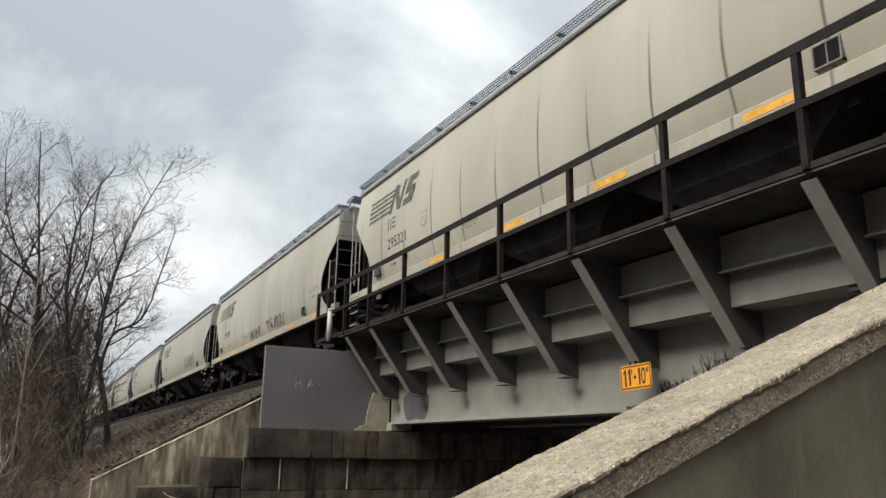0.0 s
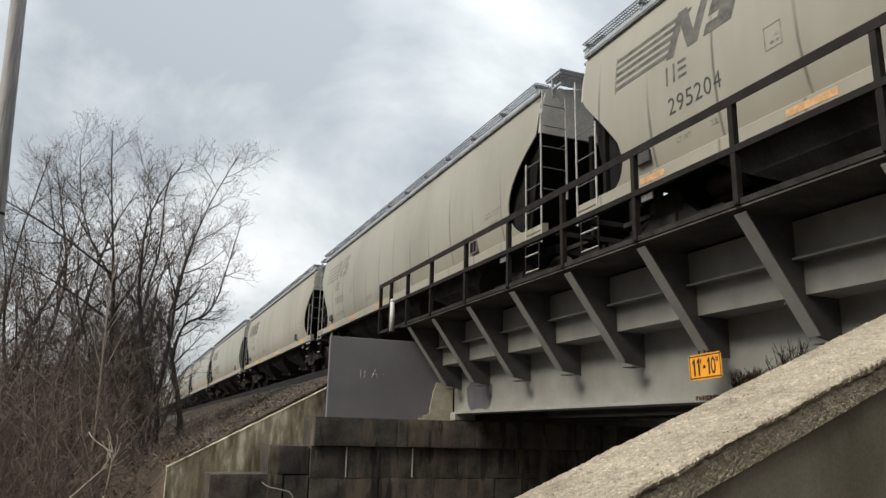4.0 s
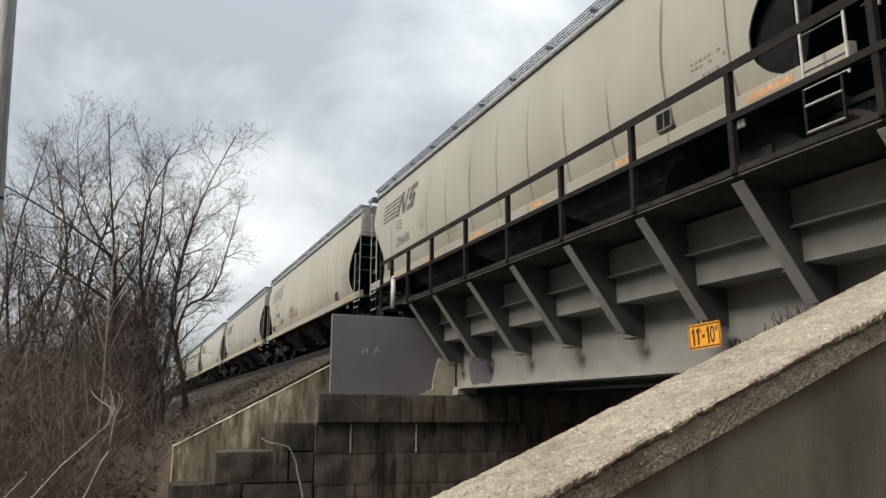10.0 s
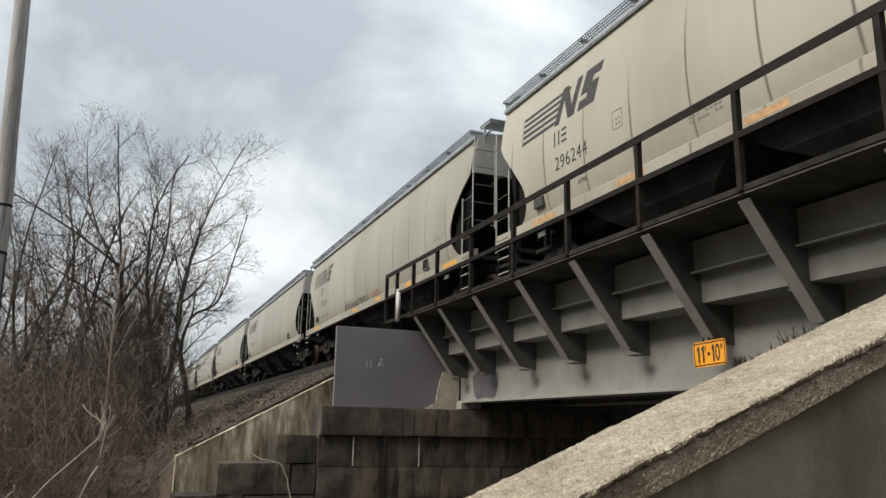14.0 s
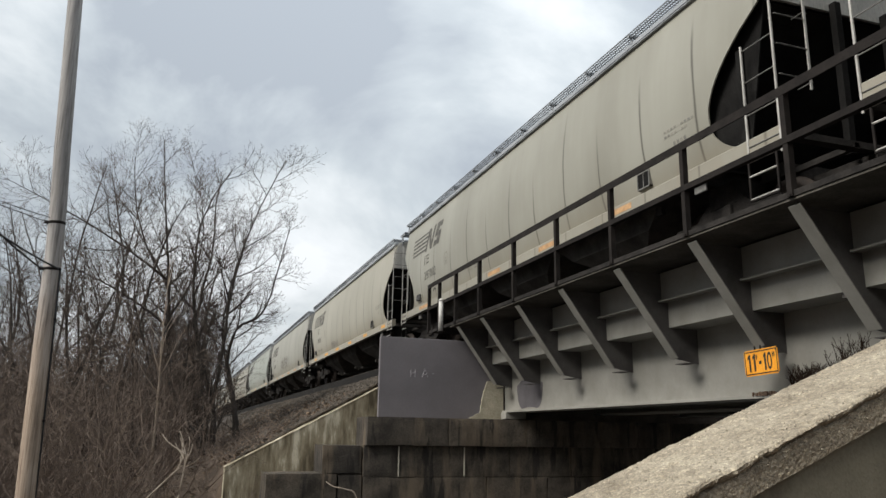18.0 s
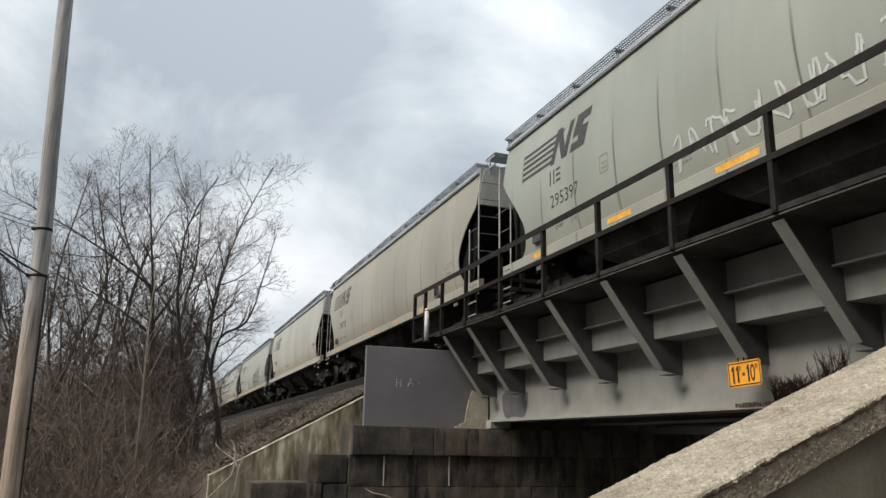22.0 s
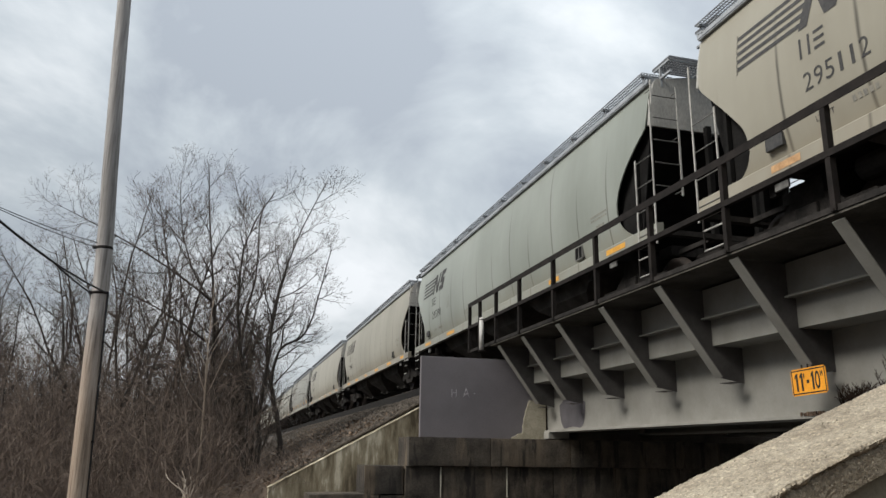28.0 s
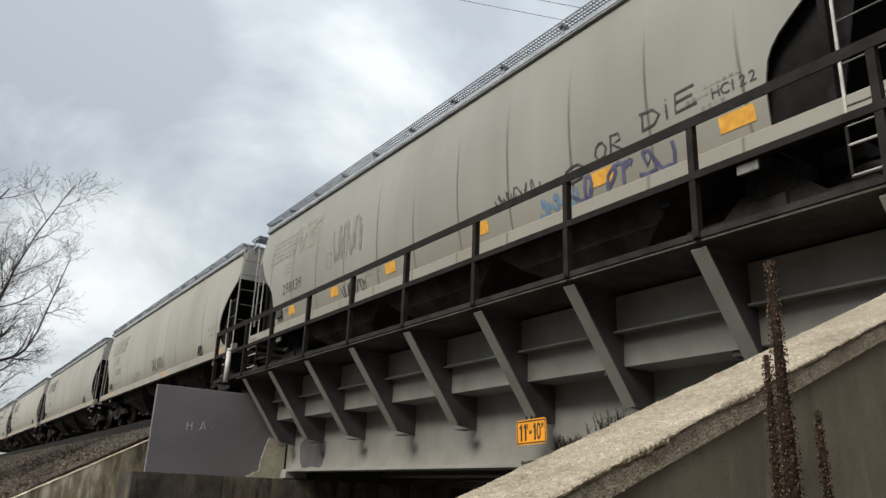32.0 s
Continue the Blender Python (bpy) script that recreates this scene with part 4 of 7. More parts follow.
    # concrete wing with a sloping top, streaked
    wg = thing("wing_wall_far", "pale streaked concrete wing wall stepping down the embankment", "retaining wall", kind="structure")
    part("wing_slab", prism([(1.35, -0.2), (4.95, -0.2), (4.95, 4.287), (1.35, 2.36)], "y", 17.48, 17.9), WING, wg)
    part("wing_coping", prism([(1.34, 2.352), (4.945, 4.281), (4.945, 4.304), (1.34, 2.375)], "y", 17.475, 17.90), WING, wg, "thin pale coping edge")
    # near abutment, behind the near wing wall
    na = thing("abutment_near", "stone and concrete abutment carrying the girder ends", "abutment", kind="structure")
    part("seat", box_mesh(6.95, 15.5, 1.2, 2.98, -0.2, 3.597), CONC, na)
    part("parapet", box_mesh(7.3, 15.5, 1.2, 2.2, 3.6, 5.36), CONC, na)


build_abutment()


# ---------------------------------------------------------------- covered hopper cars
SIDE = ((1.29, -1.505), (1.40, -1.538), (1.55, -1.572), (1.75, -1.606), (2.0, -1.632), (2.3, -1.646), (2.6, -1.646), (2.9, -1.633), (3.2, -1.604), (3.5, -1.562), (3.70, -1.526), (3.88, -1.488), (3.98, -1.464))
END = ((1.29, 1.45), (1.36, 1.62), (1.46, 1.76), (1.60, 1.85), (1.80, 1.87), (2.00, 1.80), (2.20, 1.64), (2.45, 1.42), (2.70, 1.18), (2.92, 0.96), (3.05, 0.84), (3.30, 0.81), (3.80, 0.80))
END_FRONT = ((1.29, 1.48), (1.36, 1.64), (1.46, 1.80), (1.60, 1.92), (1.80, 1.97), (2.05, 1.93), (2.30, 1.79), (2.55, 1.56), (2.80, 1.26), (2.98, 0.99), (3.08, 0.84), (3.30, 0.81), (3.80, 0.80))


def side_x(z):
    return lerp(z, [a for a, _ in SIDE], [b for _, b in SIDE])


END_SHORT = ((1.29, 2.04), (1.75, 2.0), (2.07, 1.92), (2.26, 1.76), (2.5, 1.45), (2.80, 1.16), (3.20, 0.86), (3.30, 0.82), (3.80, 0.80))


def end_y(z, short=False, front=False):
    table = END_SHORT if short else END_FRONT if front else END
    return lerp(z, [a for a, _ in table], [b for _, b in table])


def mesh_of(bm):
    me = bpy.data.meshes.new("piece")
    bm.to_mesh(me)
    bm.free()
    return me


def grid_mesh(rows, thick=None):
    w = len(rows[0])
    verts = [p for r in rows for p in r]
    faces = [(j * w + i, j * w + i + 1, (j + 1) * w + i + 1, (j + 1) * w + i) for j in range(len(rows) - 1) for i in range(w - 1)]
    me = bpy.data.meshes.new("sheet")
    me.from_pydata(verts, [], faces)
    return me


def side_sheet(L, sign):
    """The bowed side with its cut-away ends, as a closed thin shell."""
    zs = [1.29, 1.33, 1.38, 1.44, 1.52, 1.62, 1.75, 1.88, 2.0, 2.12, 2.24, 2.36, 2.48, 2.6, 2.72, 2.84, 2.96, 3.08, 3.2, 3.3, 3.5, 3.7, 3.88, 3.98]
    rows = []
    for z in zs:
        a, b = end_y(z, L < 18, True), L - end_y(z, L < 18)
        rows.append([(sign * side_x(z) * -1 if sign > 0 else side_x(z), a + (b - a) * k / 24, z) for k in range(25)])
    inner = [[(x * 0.985, y, z) for x, y, z in r] for r in rows]
    w, h = 25, len(rows)
    verts = [p for r in rows for p in r] + [p for r in inner for p in r]
    n = w * h
    faces = []
    for j in range(h - 1):
        for i in range(w - 1):
            q = (j * w + i, j * w + i + 1, (j + 1) * w + i + 1, (j + 1) * w + i)
            faces.append(q if sign > 0 else q[::-1])
            faces.append(tuple(n + v for v in (q[::-1] if sign > 0 else q)))
    rim = [i for i in range(w)] + [j * w + w - 1 for j in range(1, h)] + [(h - 1) * w + i for i in range(w - 2, -1, -1)] + [j * w for j in range(h - 2, 0, -1)]
    m, r = len(verts), len(rim)
    verts += [verts[v] for v in rim] + [verts[n + v] for v in rim]
    for k in range(r):
        a, b = m + k, m + (k + 1) % r
        faces.append((b, a, r + a, r + b) if sign > 0 else (a, b, r + b, r + a))
    me = bpy.data.meshes.new("side_sheet")
    me.from_pydata(verts, [], faces)
    return smooth(me)


def roof_mesh(L):
    xs = [-1.54, -1.53, -1.40, -1.1, -0.7, -0.3, 0.3, 0.7, 1.1, 1.40, 1.53, 1.54]
    zs = [3.97, 4.05, 4.08, 4.13, 4.20, 4.25, 4.25, 4.20, 4.13, 4.08, 4.05, 3.97]
    rows = [[(x, y, z) for x, z in zip(xs, zs)] for y in (0.79, L * 0.33, L * 0.66, L - 0.79)]
    me = grid_mesh(rows)
    bm = bmesh.new()
    bm.from_mesh(me)
    bm.faces.new([v for v in bm.verts if v.index < 12][::-1])
    bm.faces.new([v for v in bm.verts if v.index >= 36])
    return mesh_of(bm)


def grating(x0, x1, y0, y1, z, along, bar=0.012, deep=0.045, step=0.062, pitch=0.055):
    """Open steel grating: bars both ways."""
    bm = bmesh.new()
    if along == "y":
        n = max(2, int((x1 - x0) / pitch))
        for k in range(n + 1):
            x = x0 + (x1 - x0) * k / n
            add_box(bm, x - bar / 2, x + bar / 2, y0, y1, z, z + deep)
        m = int((y1 - y0) / step)
        for k in range(m + 1):
            y = y0 + (y1 - y0) * k / m
            add_box(bm, x0, x1, y - 0.006, y + 0.006, z + 0.008, z + deep - 0.008)
    else:
        m = max(2, int((y1 - y0) / 0.075))
        for k in range(m + 1):
            y = y0 + (y1 - y0) * k / m
            add_box(bm, x0, x1, y - bar / 2, y + bar / 2, z, z + deep)
        n = int((x1 - x0) / step)
        for k in range(n + 1):
            x = x0 + (x1 - x0) * k / n
            add_box(bm, x - 0.006, x + 0.006, y0, y1, z + 0.008, z + deep - 0.008)
    return mesh_of(bm)


def rod(a, b, r=0.012, sides=6):
    return tubes([[(a, r), (b, r)]], sides)


def hopper_bay(yc, L):
    bm = bmesh.new()
    top = [bm.verts.new((sx * 1.42, yc + sy * 2.05, 1.28)) for sx, sy in ((-1, -1), (1, -1), (1, 1), (-1, 1))]
    mid = [bm.verts.new((sx * 1.24, yc + sy * 1.30, 0.80)) for sx, sy in ((-1, -1), (1, -1), (1, 1), (-1, 1))]
    bot = [bm.verts.new((sx * 0.72, yc + sy * 0.42, 0.36)) for sx, sy in ((-1, -1), (1, -1), (1, 1), (-1, 1))]
    for up, down in ((top, mid), (mid, bot)):
        for k in range(4):
            bm.faces.new([up[(k + 1) % 4], up[k], down[k], down[(k + 1) % 4]])
    bm.faces.new(bot)
    bm.faces.new(top[::-1])
    add_box(bm, -0.72, 0.72, yc - 0.46, yc + 0.46, 0.24, 0.36)
    add_box(bm, -0.95, -0.72, yc - 0.10, yc + 0.10, 0.26, 0.34)
    return mesh_of(bm)


def truck_frame():
    pts = [(-1.25, 0.42), (-1.12, 0.62), (-0.62, 0.62), (-0.38, 0.82), (0.38, 0.82), (0.62, 0.62), (1.12, 0.62), (1.25, 0.42),
           (0.98, 0.36), (0.70, 0.44), (0.40, 0.24), (-0.40, 0.24), (-0.70, 0.44), (-0.98, 0.36)]
    return pts


def wheel_mesh():
    bm = bmesh.new()
    ringpts = [(0.0, 0.075), (0.10, 0.075), (0.12, 0.03), (0.34, 0.02), (0.38, 0.065), (0.458, 0.065), (0.462, -0.05), (0.49, -0.06), (0.485, -0.085), (0.38, -0.07), (0.34, -0.02), (0.12, -0.03), (0.0, -0.05)]
    seg = 28
    rings = []
    for r, x in ringpts:
        rings.append([bm.verts.new((-x, r * math.cos(2 * math.pi * k / seg), r * math.sin(2 * math.pi * k / seg))) for k in range(seg)])
    for a, b in zip(rings, rings[1:]):
        for k in range(seg):
            bm.faces.new([a[k], a[(k + 1) % seg], b[(k + 1) % seg], b[k]])
    bmesh.ops.remove_doubles(bm, verts=bm.verts[:], dist=1e-5)
    bmesh.ops.recalc_face_normals(bm, faces=bm.faces[:])
    return smooth(mesh_of(bm))


WHEEL_MESH = wheel_mesh()


def car_kit(L):
    """All shared meshes of a car of coupled length L: name, mesh, material, place, index of the part above."""
    kit = []

    def add(name, me, material, at=(0, 0, 0), under=None, label=""):
        kit.append((name, me, material, at, under, label))
        return len(kit) - 1
    add("side_sheet", side_sheet(L, -1), "PAINT")
    add("side_sheet", side_sheet(L, 1), "PAINT")
    roof = add("roof", roof_mesh(L), ROOF, label="grey roof with a rolled eave")
    # dark shadow gap and eave angle along the near and far side
    for s in (-1, 1):
        bm = bmesh.new()
        add_box(bm, s * 1.49 - 0.04, s * 1.49 + 0.04, 0.80, L - 0.80, 3.945, 3.97)
        add("eave_angle", mesh_of(bm), ROOF, under=roof)
    # loading hatch trough
    bm = bmesh.new()
    add_box(bm, -0.32, 0.32, 1.6, L - 1.6, 4.26, 4.36)
    for k in range(9):
        y = 1.9 + (L - 3.8) * k / 8
        add_box(bm, -0.36, 0.36, y - 0.04, y + 0.04, 4.36, 4.39)
    add("hatch_cover", mesh_of(bm), ROOF, under=roof)
    for s in (-1, 1):
        add("running_board", grating(min(s * 1.60, s * 1.00), max(s * 1.60, s * 1.00), 0.84, L - 0.84, 4.17, "y", 0.009, 0.022), BOARD, under=roof, label="open grating running board")
        n = 12
        for k in range(n):
            y = 0.92 + (L - 1.84) * k / (n - 1)
            bm = bmesh.new()
            add_box(bm, s * 1.53 - 0.012, s * 1.53 + 0.012, y - 0.03, y + 0.03, 4.03, 4.17)
            add_box(bm, min(s * 1.60, s * 0.94), max(s * 1.60, s * 0.94), y - 0.035, y + 0.035, 4.135, 4.168)
            add("board_bracket", mesh_of(bm), ROOF, under=roof)
    for y0, y1 in ((0.42, 0.98), (L - 0.98, L - 0.42)):
        p = add("end_platform", grating(-1.30, 1.30, y0, y1, 4.32, "x"), BOARD, under=roof, label="open grating end platform")
        bm = bmesh.new()
        for x in (-1.28, -0.5, 0.5, 1.28):
            add_box(bm, x - 0.02, x + 0.02, y0 + 0.02, y1 - 0.02, 4.28, 4.32)
            yy = y0 if y0 < 5 else y1
            add_box(bm, x - 0.02, x + 0.02, min(yy, yy + (0.35 if y0 < 5 else -0.35)), max(yy, yy + (0.35 if y0 < 5 else -0.35)), 4.05, 4.09)
            add_box(bm, x - 0.02, x + 0.02, yy - 0.02 + (0.33 if y0 < 5 else -0.33), yy + 0.02 + (0.33 if y0 < 5 else -0.33), 3.9, 4.3)
        add_box(bm, -1.28, 1.28, y0 + 0.02, y0 + 0.05, 4.285, 4.315)
        add("platform_frame", mesh_of(bm), ROOF, under=roof)
    # ends: grey upper sheet, black slope sheet
    for near in (True, False):
        def yy(v):
            return v if near else L - v
        top = []
        for x, z in ((-1.45, 3.96), (-1.38, 4.05), (-1.1, 4.10), (-0.6, 4.17), (0, 4.23), (0.6, 4.17), (1.1, 4.10), (1.38, 4.05), (1.45, 3.96)):
            top.append((x, z))
        lo, hi = sorted((yy(0.74), yy(0.785)))
        add("end_sheet", mesh_of(prism(top + [(1.545, 3.5), (1.59, 3.12), (-1.59, 3.12), (-1.545, 3.5)], "y", lo, hi)), GREY_END, label="grey upper end sheet")
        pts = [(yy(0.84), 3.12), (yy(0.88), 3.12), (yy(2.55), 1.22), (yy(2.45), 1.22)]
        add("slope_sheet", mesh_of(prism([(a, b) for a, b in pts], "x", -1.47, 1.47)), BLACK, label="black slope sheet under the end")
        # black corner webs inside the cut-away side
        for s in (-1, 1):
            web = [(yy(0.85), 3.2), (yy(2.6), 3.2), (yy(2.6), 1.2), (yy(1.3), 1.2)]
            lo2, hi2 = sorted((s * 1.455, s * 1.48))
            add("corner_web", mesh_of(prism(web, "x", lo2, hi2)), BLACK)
        for x in (-0.45, 0.45):
            bm = bmesh.new()
            a, b = sorted((yy(0.62), yy(0.72)))
            add_box(bm, x - 0.05, x + 0.05, a, b, 1.05, 3.2)
            add("end_post", mesh_of(bm), BLACK)
        # end floor, striker and coupler
        a, b = sorted((yy(0.42), yy(2.6)))
        bm = bmesh.new()
        add_box(bm, -0.30, 0.30, a, b, 0.72, 1.02)
        ea, eb = sorted((yy(0.42), yy(0.56)))
        add_box(bm, -1.5, 1.5, ea, eb, 1.03, 1.12)
        for x in (-0.62, 0.62):
            add_box(bm, x - 0.04, x + 0.04, a, b, 1.02, 1.10)
        a, b = sorted((yy(1.48), yy(1.92)))
        add_box(bm, -0.80, 0.35, a, b, 0.99, 1.18)
        a, b = sorted((yy(2.40), yy(2.58)))
        add_box(bm, -1.5, 1.5, a, b, 1.05, 1.40)
        add("end_frame", mesh_of(bm), UNDER)
        a, b = sorted((yy(0.02), yy(0.55)))
        bm = bmesh.new()
        add_box(bm, -0.10, 0.10, a, b, 0.76, 0.98)
        add_box(bm, -0.17, 0.17, a, a + 0.2, 0.72, 1.02) if near else add_box(bm, -0.17, 0.17, b - 0.2, b, 0.72, 1.02)
        add("coupler", mesh_of(bm), WHEEL)
        for s in (-1, 1):
            a, b = sorted((yy(1.30), yy(1.38)))
            lo, hi = sorted((s * 1.49, s * 1.57))
            add("corner_post", mesh_of(box_mesh(lo, hi, a, b, 1.28, 2.62, 0.008)), BLACK)
        # ladders at both corners
        for s in (-1, 1):
            xo = s * 1.63
            lad = add("side_ladder", mesh_of_two(xo, yy(0.62), 0.92, 3.55, xo, yy(1.20), 0.95, 2.60, 0.028), WHITE, label="white-painted side ladder")
            for k, z in enumerate((2.52, 2.06, 1.60, 1.16)):
                add("rung", rod((xo, yy(0.62), z), (xo, yy(1.20), z), 0.009), RUNG, under=lad)
            st = add("step", mesh_of_two(xo, yy(0.72), 0.42, 1.08, xo, yy(1.22), 0.42, 1.08, 0.028), STEEL_DARK)
            add("tread", rod((xo, yy(0.72), 0.45), (xo, yy(1.22), 0.45), 0.014), WHITE, under=st)
            add("tread", rod((xo, yy(0.72), 0.76), (xo, yy(1.22), 0.76), 0.014), WHITE, under=st)
        for s in ((-1,) if near else (1,)):
            ye = yy(0.58)
            bm = bmesh.new()
            for x, z0, z1 in ((s * 1.61, 3.45, 3.92), (s * 1.10, 1.8, 3.85)):
                add_box(bm, x - 0.016, x + 0.016, ye - 0.010, ye + 0.010, z0, z1)
            lad = add("end_ladder", mesh_of(bm), GREY_END, label="end ladder on its standoffs")
            for z in (3.75, 2.9, 1.9):
                for x in (s * 1.60, s * 1.10)[0 if z > 3.4 else 1:]:
                    add("standoff", rod((x, ye, z), (x, yy(0.80), z), 0.008), RUNG, under=lad)
            for z in (3.62, 3.2, 2.78, 2.36, 1.94):
                add("rung", rod((s * 1.60, ye, z), (s * 1.10, ye, z), 0.010), RUNG, under=lad)
    # side sills
    for s in (-1, 1):
        a, b = s * 1.50, s * 1.626
        bm = prism([(a, 1.06), (b, 1.06), (b, 1.262), (s * 1.612, 1.278), (s * 1.512, 1.292), (a, 1.292)], "y", 0.60, L - 0.60)
        add("side_sill", mesh_of(bm), "PAINT", label="side sill with a rolled upper lip")
        for yc in (2.35, L - 2.35):
            lo, hi = sorted((s * 1.50, s * 1.54))
            add("bolster_cover", mesh_of(box_mesh(lo, hi, yc - 0.13, yc + 0.13, 0.90, 1.058, 0.012)), RUNG, label="grimy plate hung below the side sill")
    bm = bmesh.new()
    add_box(bm, -0.18, 0.18, 2.4, L - 2.4, 0.72, 1.1)
    add("centre_sill", mesh_of(bm), UNDER)
    for f in (0.295, 0.50, 0.705):
        add("hopper_bay", hopper_bay(L * f, L), HOPPER, label="grimy discharge hopper")
    bm = bmesh.new()
    add_box(bm, -1.5, 1.5, 2.3, L - 2.3, 1.27, 1.30)
    add("body_floor", mesh_of(bm), UNDER)
    # brake gear on the near side
    bm = bmesh.new()
    bmesh.ops.create_cone(bm, cap_ends=True, segments=14, radius1=0.16, radius2=0.16, depth=0.7, matrix=Matrix.Translation((-1.05, L - 3.6, 0.92)) @ Matrix.Rotation(radians(90), 4, "X"))
    add("air_reservoir", mesh_of(bm), UNDER)
    add("brake_valve", mesh_of(box_mesh(-1.40, -1.32, 3.50, 3.66, 0.90, 1.05, 0.015)), UNDER, label="valve box below the sill")
    add("brake_valve", mesh_of(box_mesh(-1.43, -1.35, L - 2.10, L - 1.97, 0.90, 1.06, 0.015)), UNDER, label="bracket box below the sill")
    # placard holder on the side
    if L > 18:
        bm = bmesh.new()
        for a, b, c, d in ((3.50, 3.84, 1.36, 1.38), (3.50, 3.84, 1.62, 1.64), (3.50, 3.52, 1.36, 1.64), (3.82, 3.84, 1.36, 1.64), (3.66, 3.675, 1.38, 1.62)):
            add_box(bm, -1.602, -1.535, a, b, c, d)
        pl = add("placard_holder", mesh_of(bm), RUNG, label="grey-rimmed placard holder")
        bm = bmesh.new()
        add_box(bm, -1.594, -1.535, 3.52, 3.82, 1.38, 1.62)
        add("placard_board", mesh_of(bm), BLACK, under=pl)
    bm = bmesh.new()
    add_box(bm, -1.622, -1.56, L - 2.55, L - 2.22, 1.46, 1.64)
    add("defect_board", mesh_of(bm), LETTER, label="small weathered routing board")
    # trucks
    frame_l = mesh_of(prism(truck_frame(), "x", -1.14, -0.98))
    frame_r = mesh_of(prism(truck_frame(), "x", 0.98, 1.14))
    bolster = mesh_of(box_mesh(-1.2, 1.2, -0.2, 0.2, 0.42, 0.72, 0.03))
    axle = rod((-0.95, 0, 0.46), (0.95, 0, 0.46), 0.075, 10)
    spring = tubes([[((0, 0, 0.26), 0.07), ((0, 0, 0.45), 0.07)]], 10)
    for yc in (2.35, L - 2.35):
        bm = bmesh.new()
        add_box(bm, -1.15, 1.15, yc - 0.30, yc + 0.30, 0.74, 1.06)
        add("body_bolster", mesh_of(bm), UNDER)
        tr = add("truck", bolster, UNDER, (0, yc, 0), label="four-wheel truck with cast side frames")
        add("side_frame", frame_l, UNDER, (0, 0, 0), tr)
        add("side_frame", frame_r, UNDER, (0, 0, 0), tr)
        for dy in (-0.89, 0.89):
            add("axle", axle, WHEEL, (0, dy, 0), tr)
            add("wheel", WHEEL_MESH, WHEEL, (-0.75, dy, 0.46), tr)
            add("wheel", WHEEL_MESH, WHEEL, (0.75, dy, 0.46), tr)
        for dy in (-0.16, 0.0, 0.16):
            add("spring", spring, WHEEL, (-1.06, dy, 0), tr)
    return kit


def mesh_of_two(xa, ya, za0, za1, xb, yb, zb0, zb1, w=0.05):
    bm = bmesh.new()
    for x, y, z0, z1 in ((xa, ya, za0, za1), (xb, yb, zb0, zb1)):
        add_box(bm, x - 0.010, x + 0.010, y - w / 2, y + w / 2, z0, z1)
    # foot bar that joins the two stiles
    lo, hi = sorted((ya, yb))
    z = max(za0, zb0)
    add_box(bm, xa - 0.010, xa + 0.010, lo - w / 2, hi + w / 2, z, z + 0.022)
    return mesh_of(bm)


def on_side(me, y0, z0, lift=0.004):
    """Wraps flat lettering (x along, y up) on to the near side of a car, reading from far to near."""
    ws = [v.co.y for v in me.vertices]
    if max(ws) - min(ws) > 0.3:
        bm = bmesh.new()
        bm.from_mesh(me)
        for k in range(1, int((max(ws) - min(ws)) / 0.12) + 1):
            bmesh.ops.bisect_plane(bm, geom=bm.verts[:] + bm.edges[:] + bm.faces[:], plane_co=(0, min(ws) + 0.12 * k, 0), plane_no=(0, 1, 0))
        bm.to_mesh(me)
        bm.free()
    for v in me.vertices:
        u, w, d = v.co
        z = z0 + w
        v.co = (side_x(z) - lift - (0.001 if d > 0 else 0.0), y0 - u, z)
    return me


def flat_mesh(polys):
    verts, faces = [], []
    for p in polys:
        n = len(verts)
        verts += [(u, w, 0.001) for u, w in p]
        faces.append(tuple(range(n, n + len(p))))
    me = bpy.data.meshes.new("mark")
    me.from_pydata(verts, [], faces)
    return me


def strip(points, width):
    """A brushed line of even width through points, as quads."""
    polys = []
    for i in range(len(points) - 1):
        (x0, y0), (x1, y1) = points[i], points[i + 1]
        dx, dy = x1 - x0, y1 - y0
        ln = math.hypot(dx, dy) or 1e-6
        nx, ny = -dy / ln * width / 2, dx / ln * width / 2
        ex, ey = dx / ln * width * 0.3, dy / ln * width * 0.3
        polys.append([(x0 - nx - ex, y0 - ny - ey), (x1 - nx + ex, y1 - ny + ey), (x1 + nx + ex, y1 + ny + ey), (x0 + nx - ex, y0 + ny - ey)])
    return polys


def ribbon(points, width, closed=False):
    """A brushed line of even width through points, as one joined band."""
    n = len(points)
    verts, faces = [], []
    for i in range(n):
        p0 = points[i - 1] if closed or i else points[0]
        p1 = points[(i + 1) % n] if closed or i < n - 1 else points[-1]
        dx, dy = p1[0] - p0[0], p1[1] - p0[1]
        ln = math.hypot(dx, dy) or 1e-6
        nx, ny = -dy / ln * width / 2, dx / ln * width / 2
        x, y = points[i]
        verts += [(x - nx, y - ny, 0.001), (x + nx, y + ny, 0.001)]
    for i in range(n if closed else n - 1):
        j = (i + 1) % n
        faces.append((2 * i, 2 * j, 2 * j + 1, 2 * i + 1))
    me = bpy.data.meshes.new("band")
    me.from_pydata(verts, [], faces)
    return me


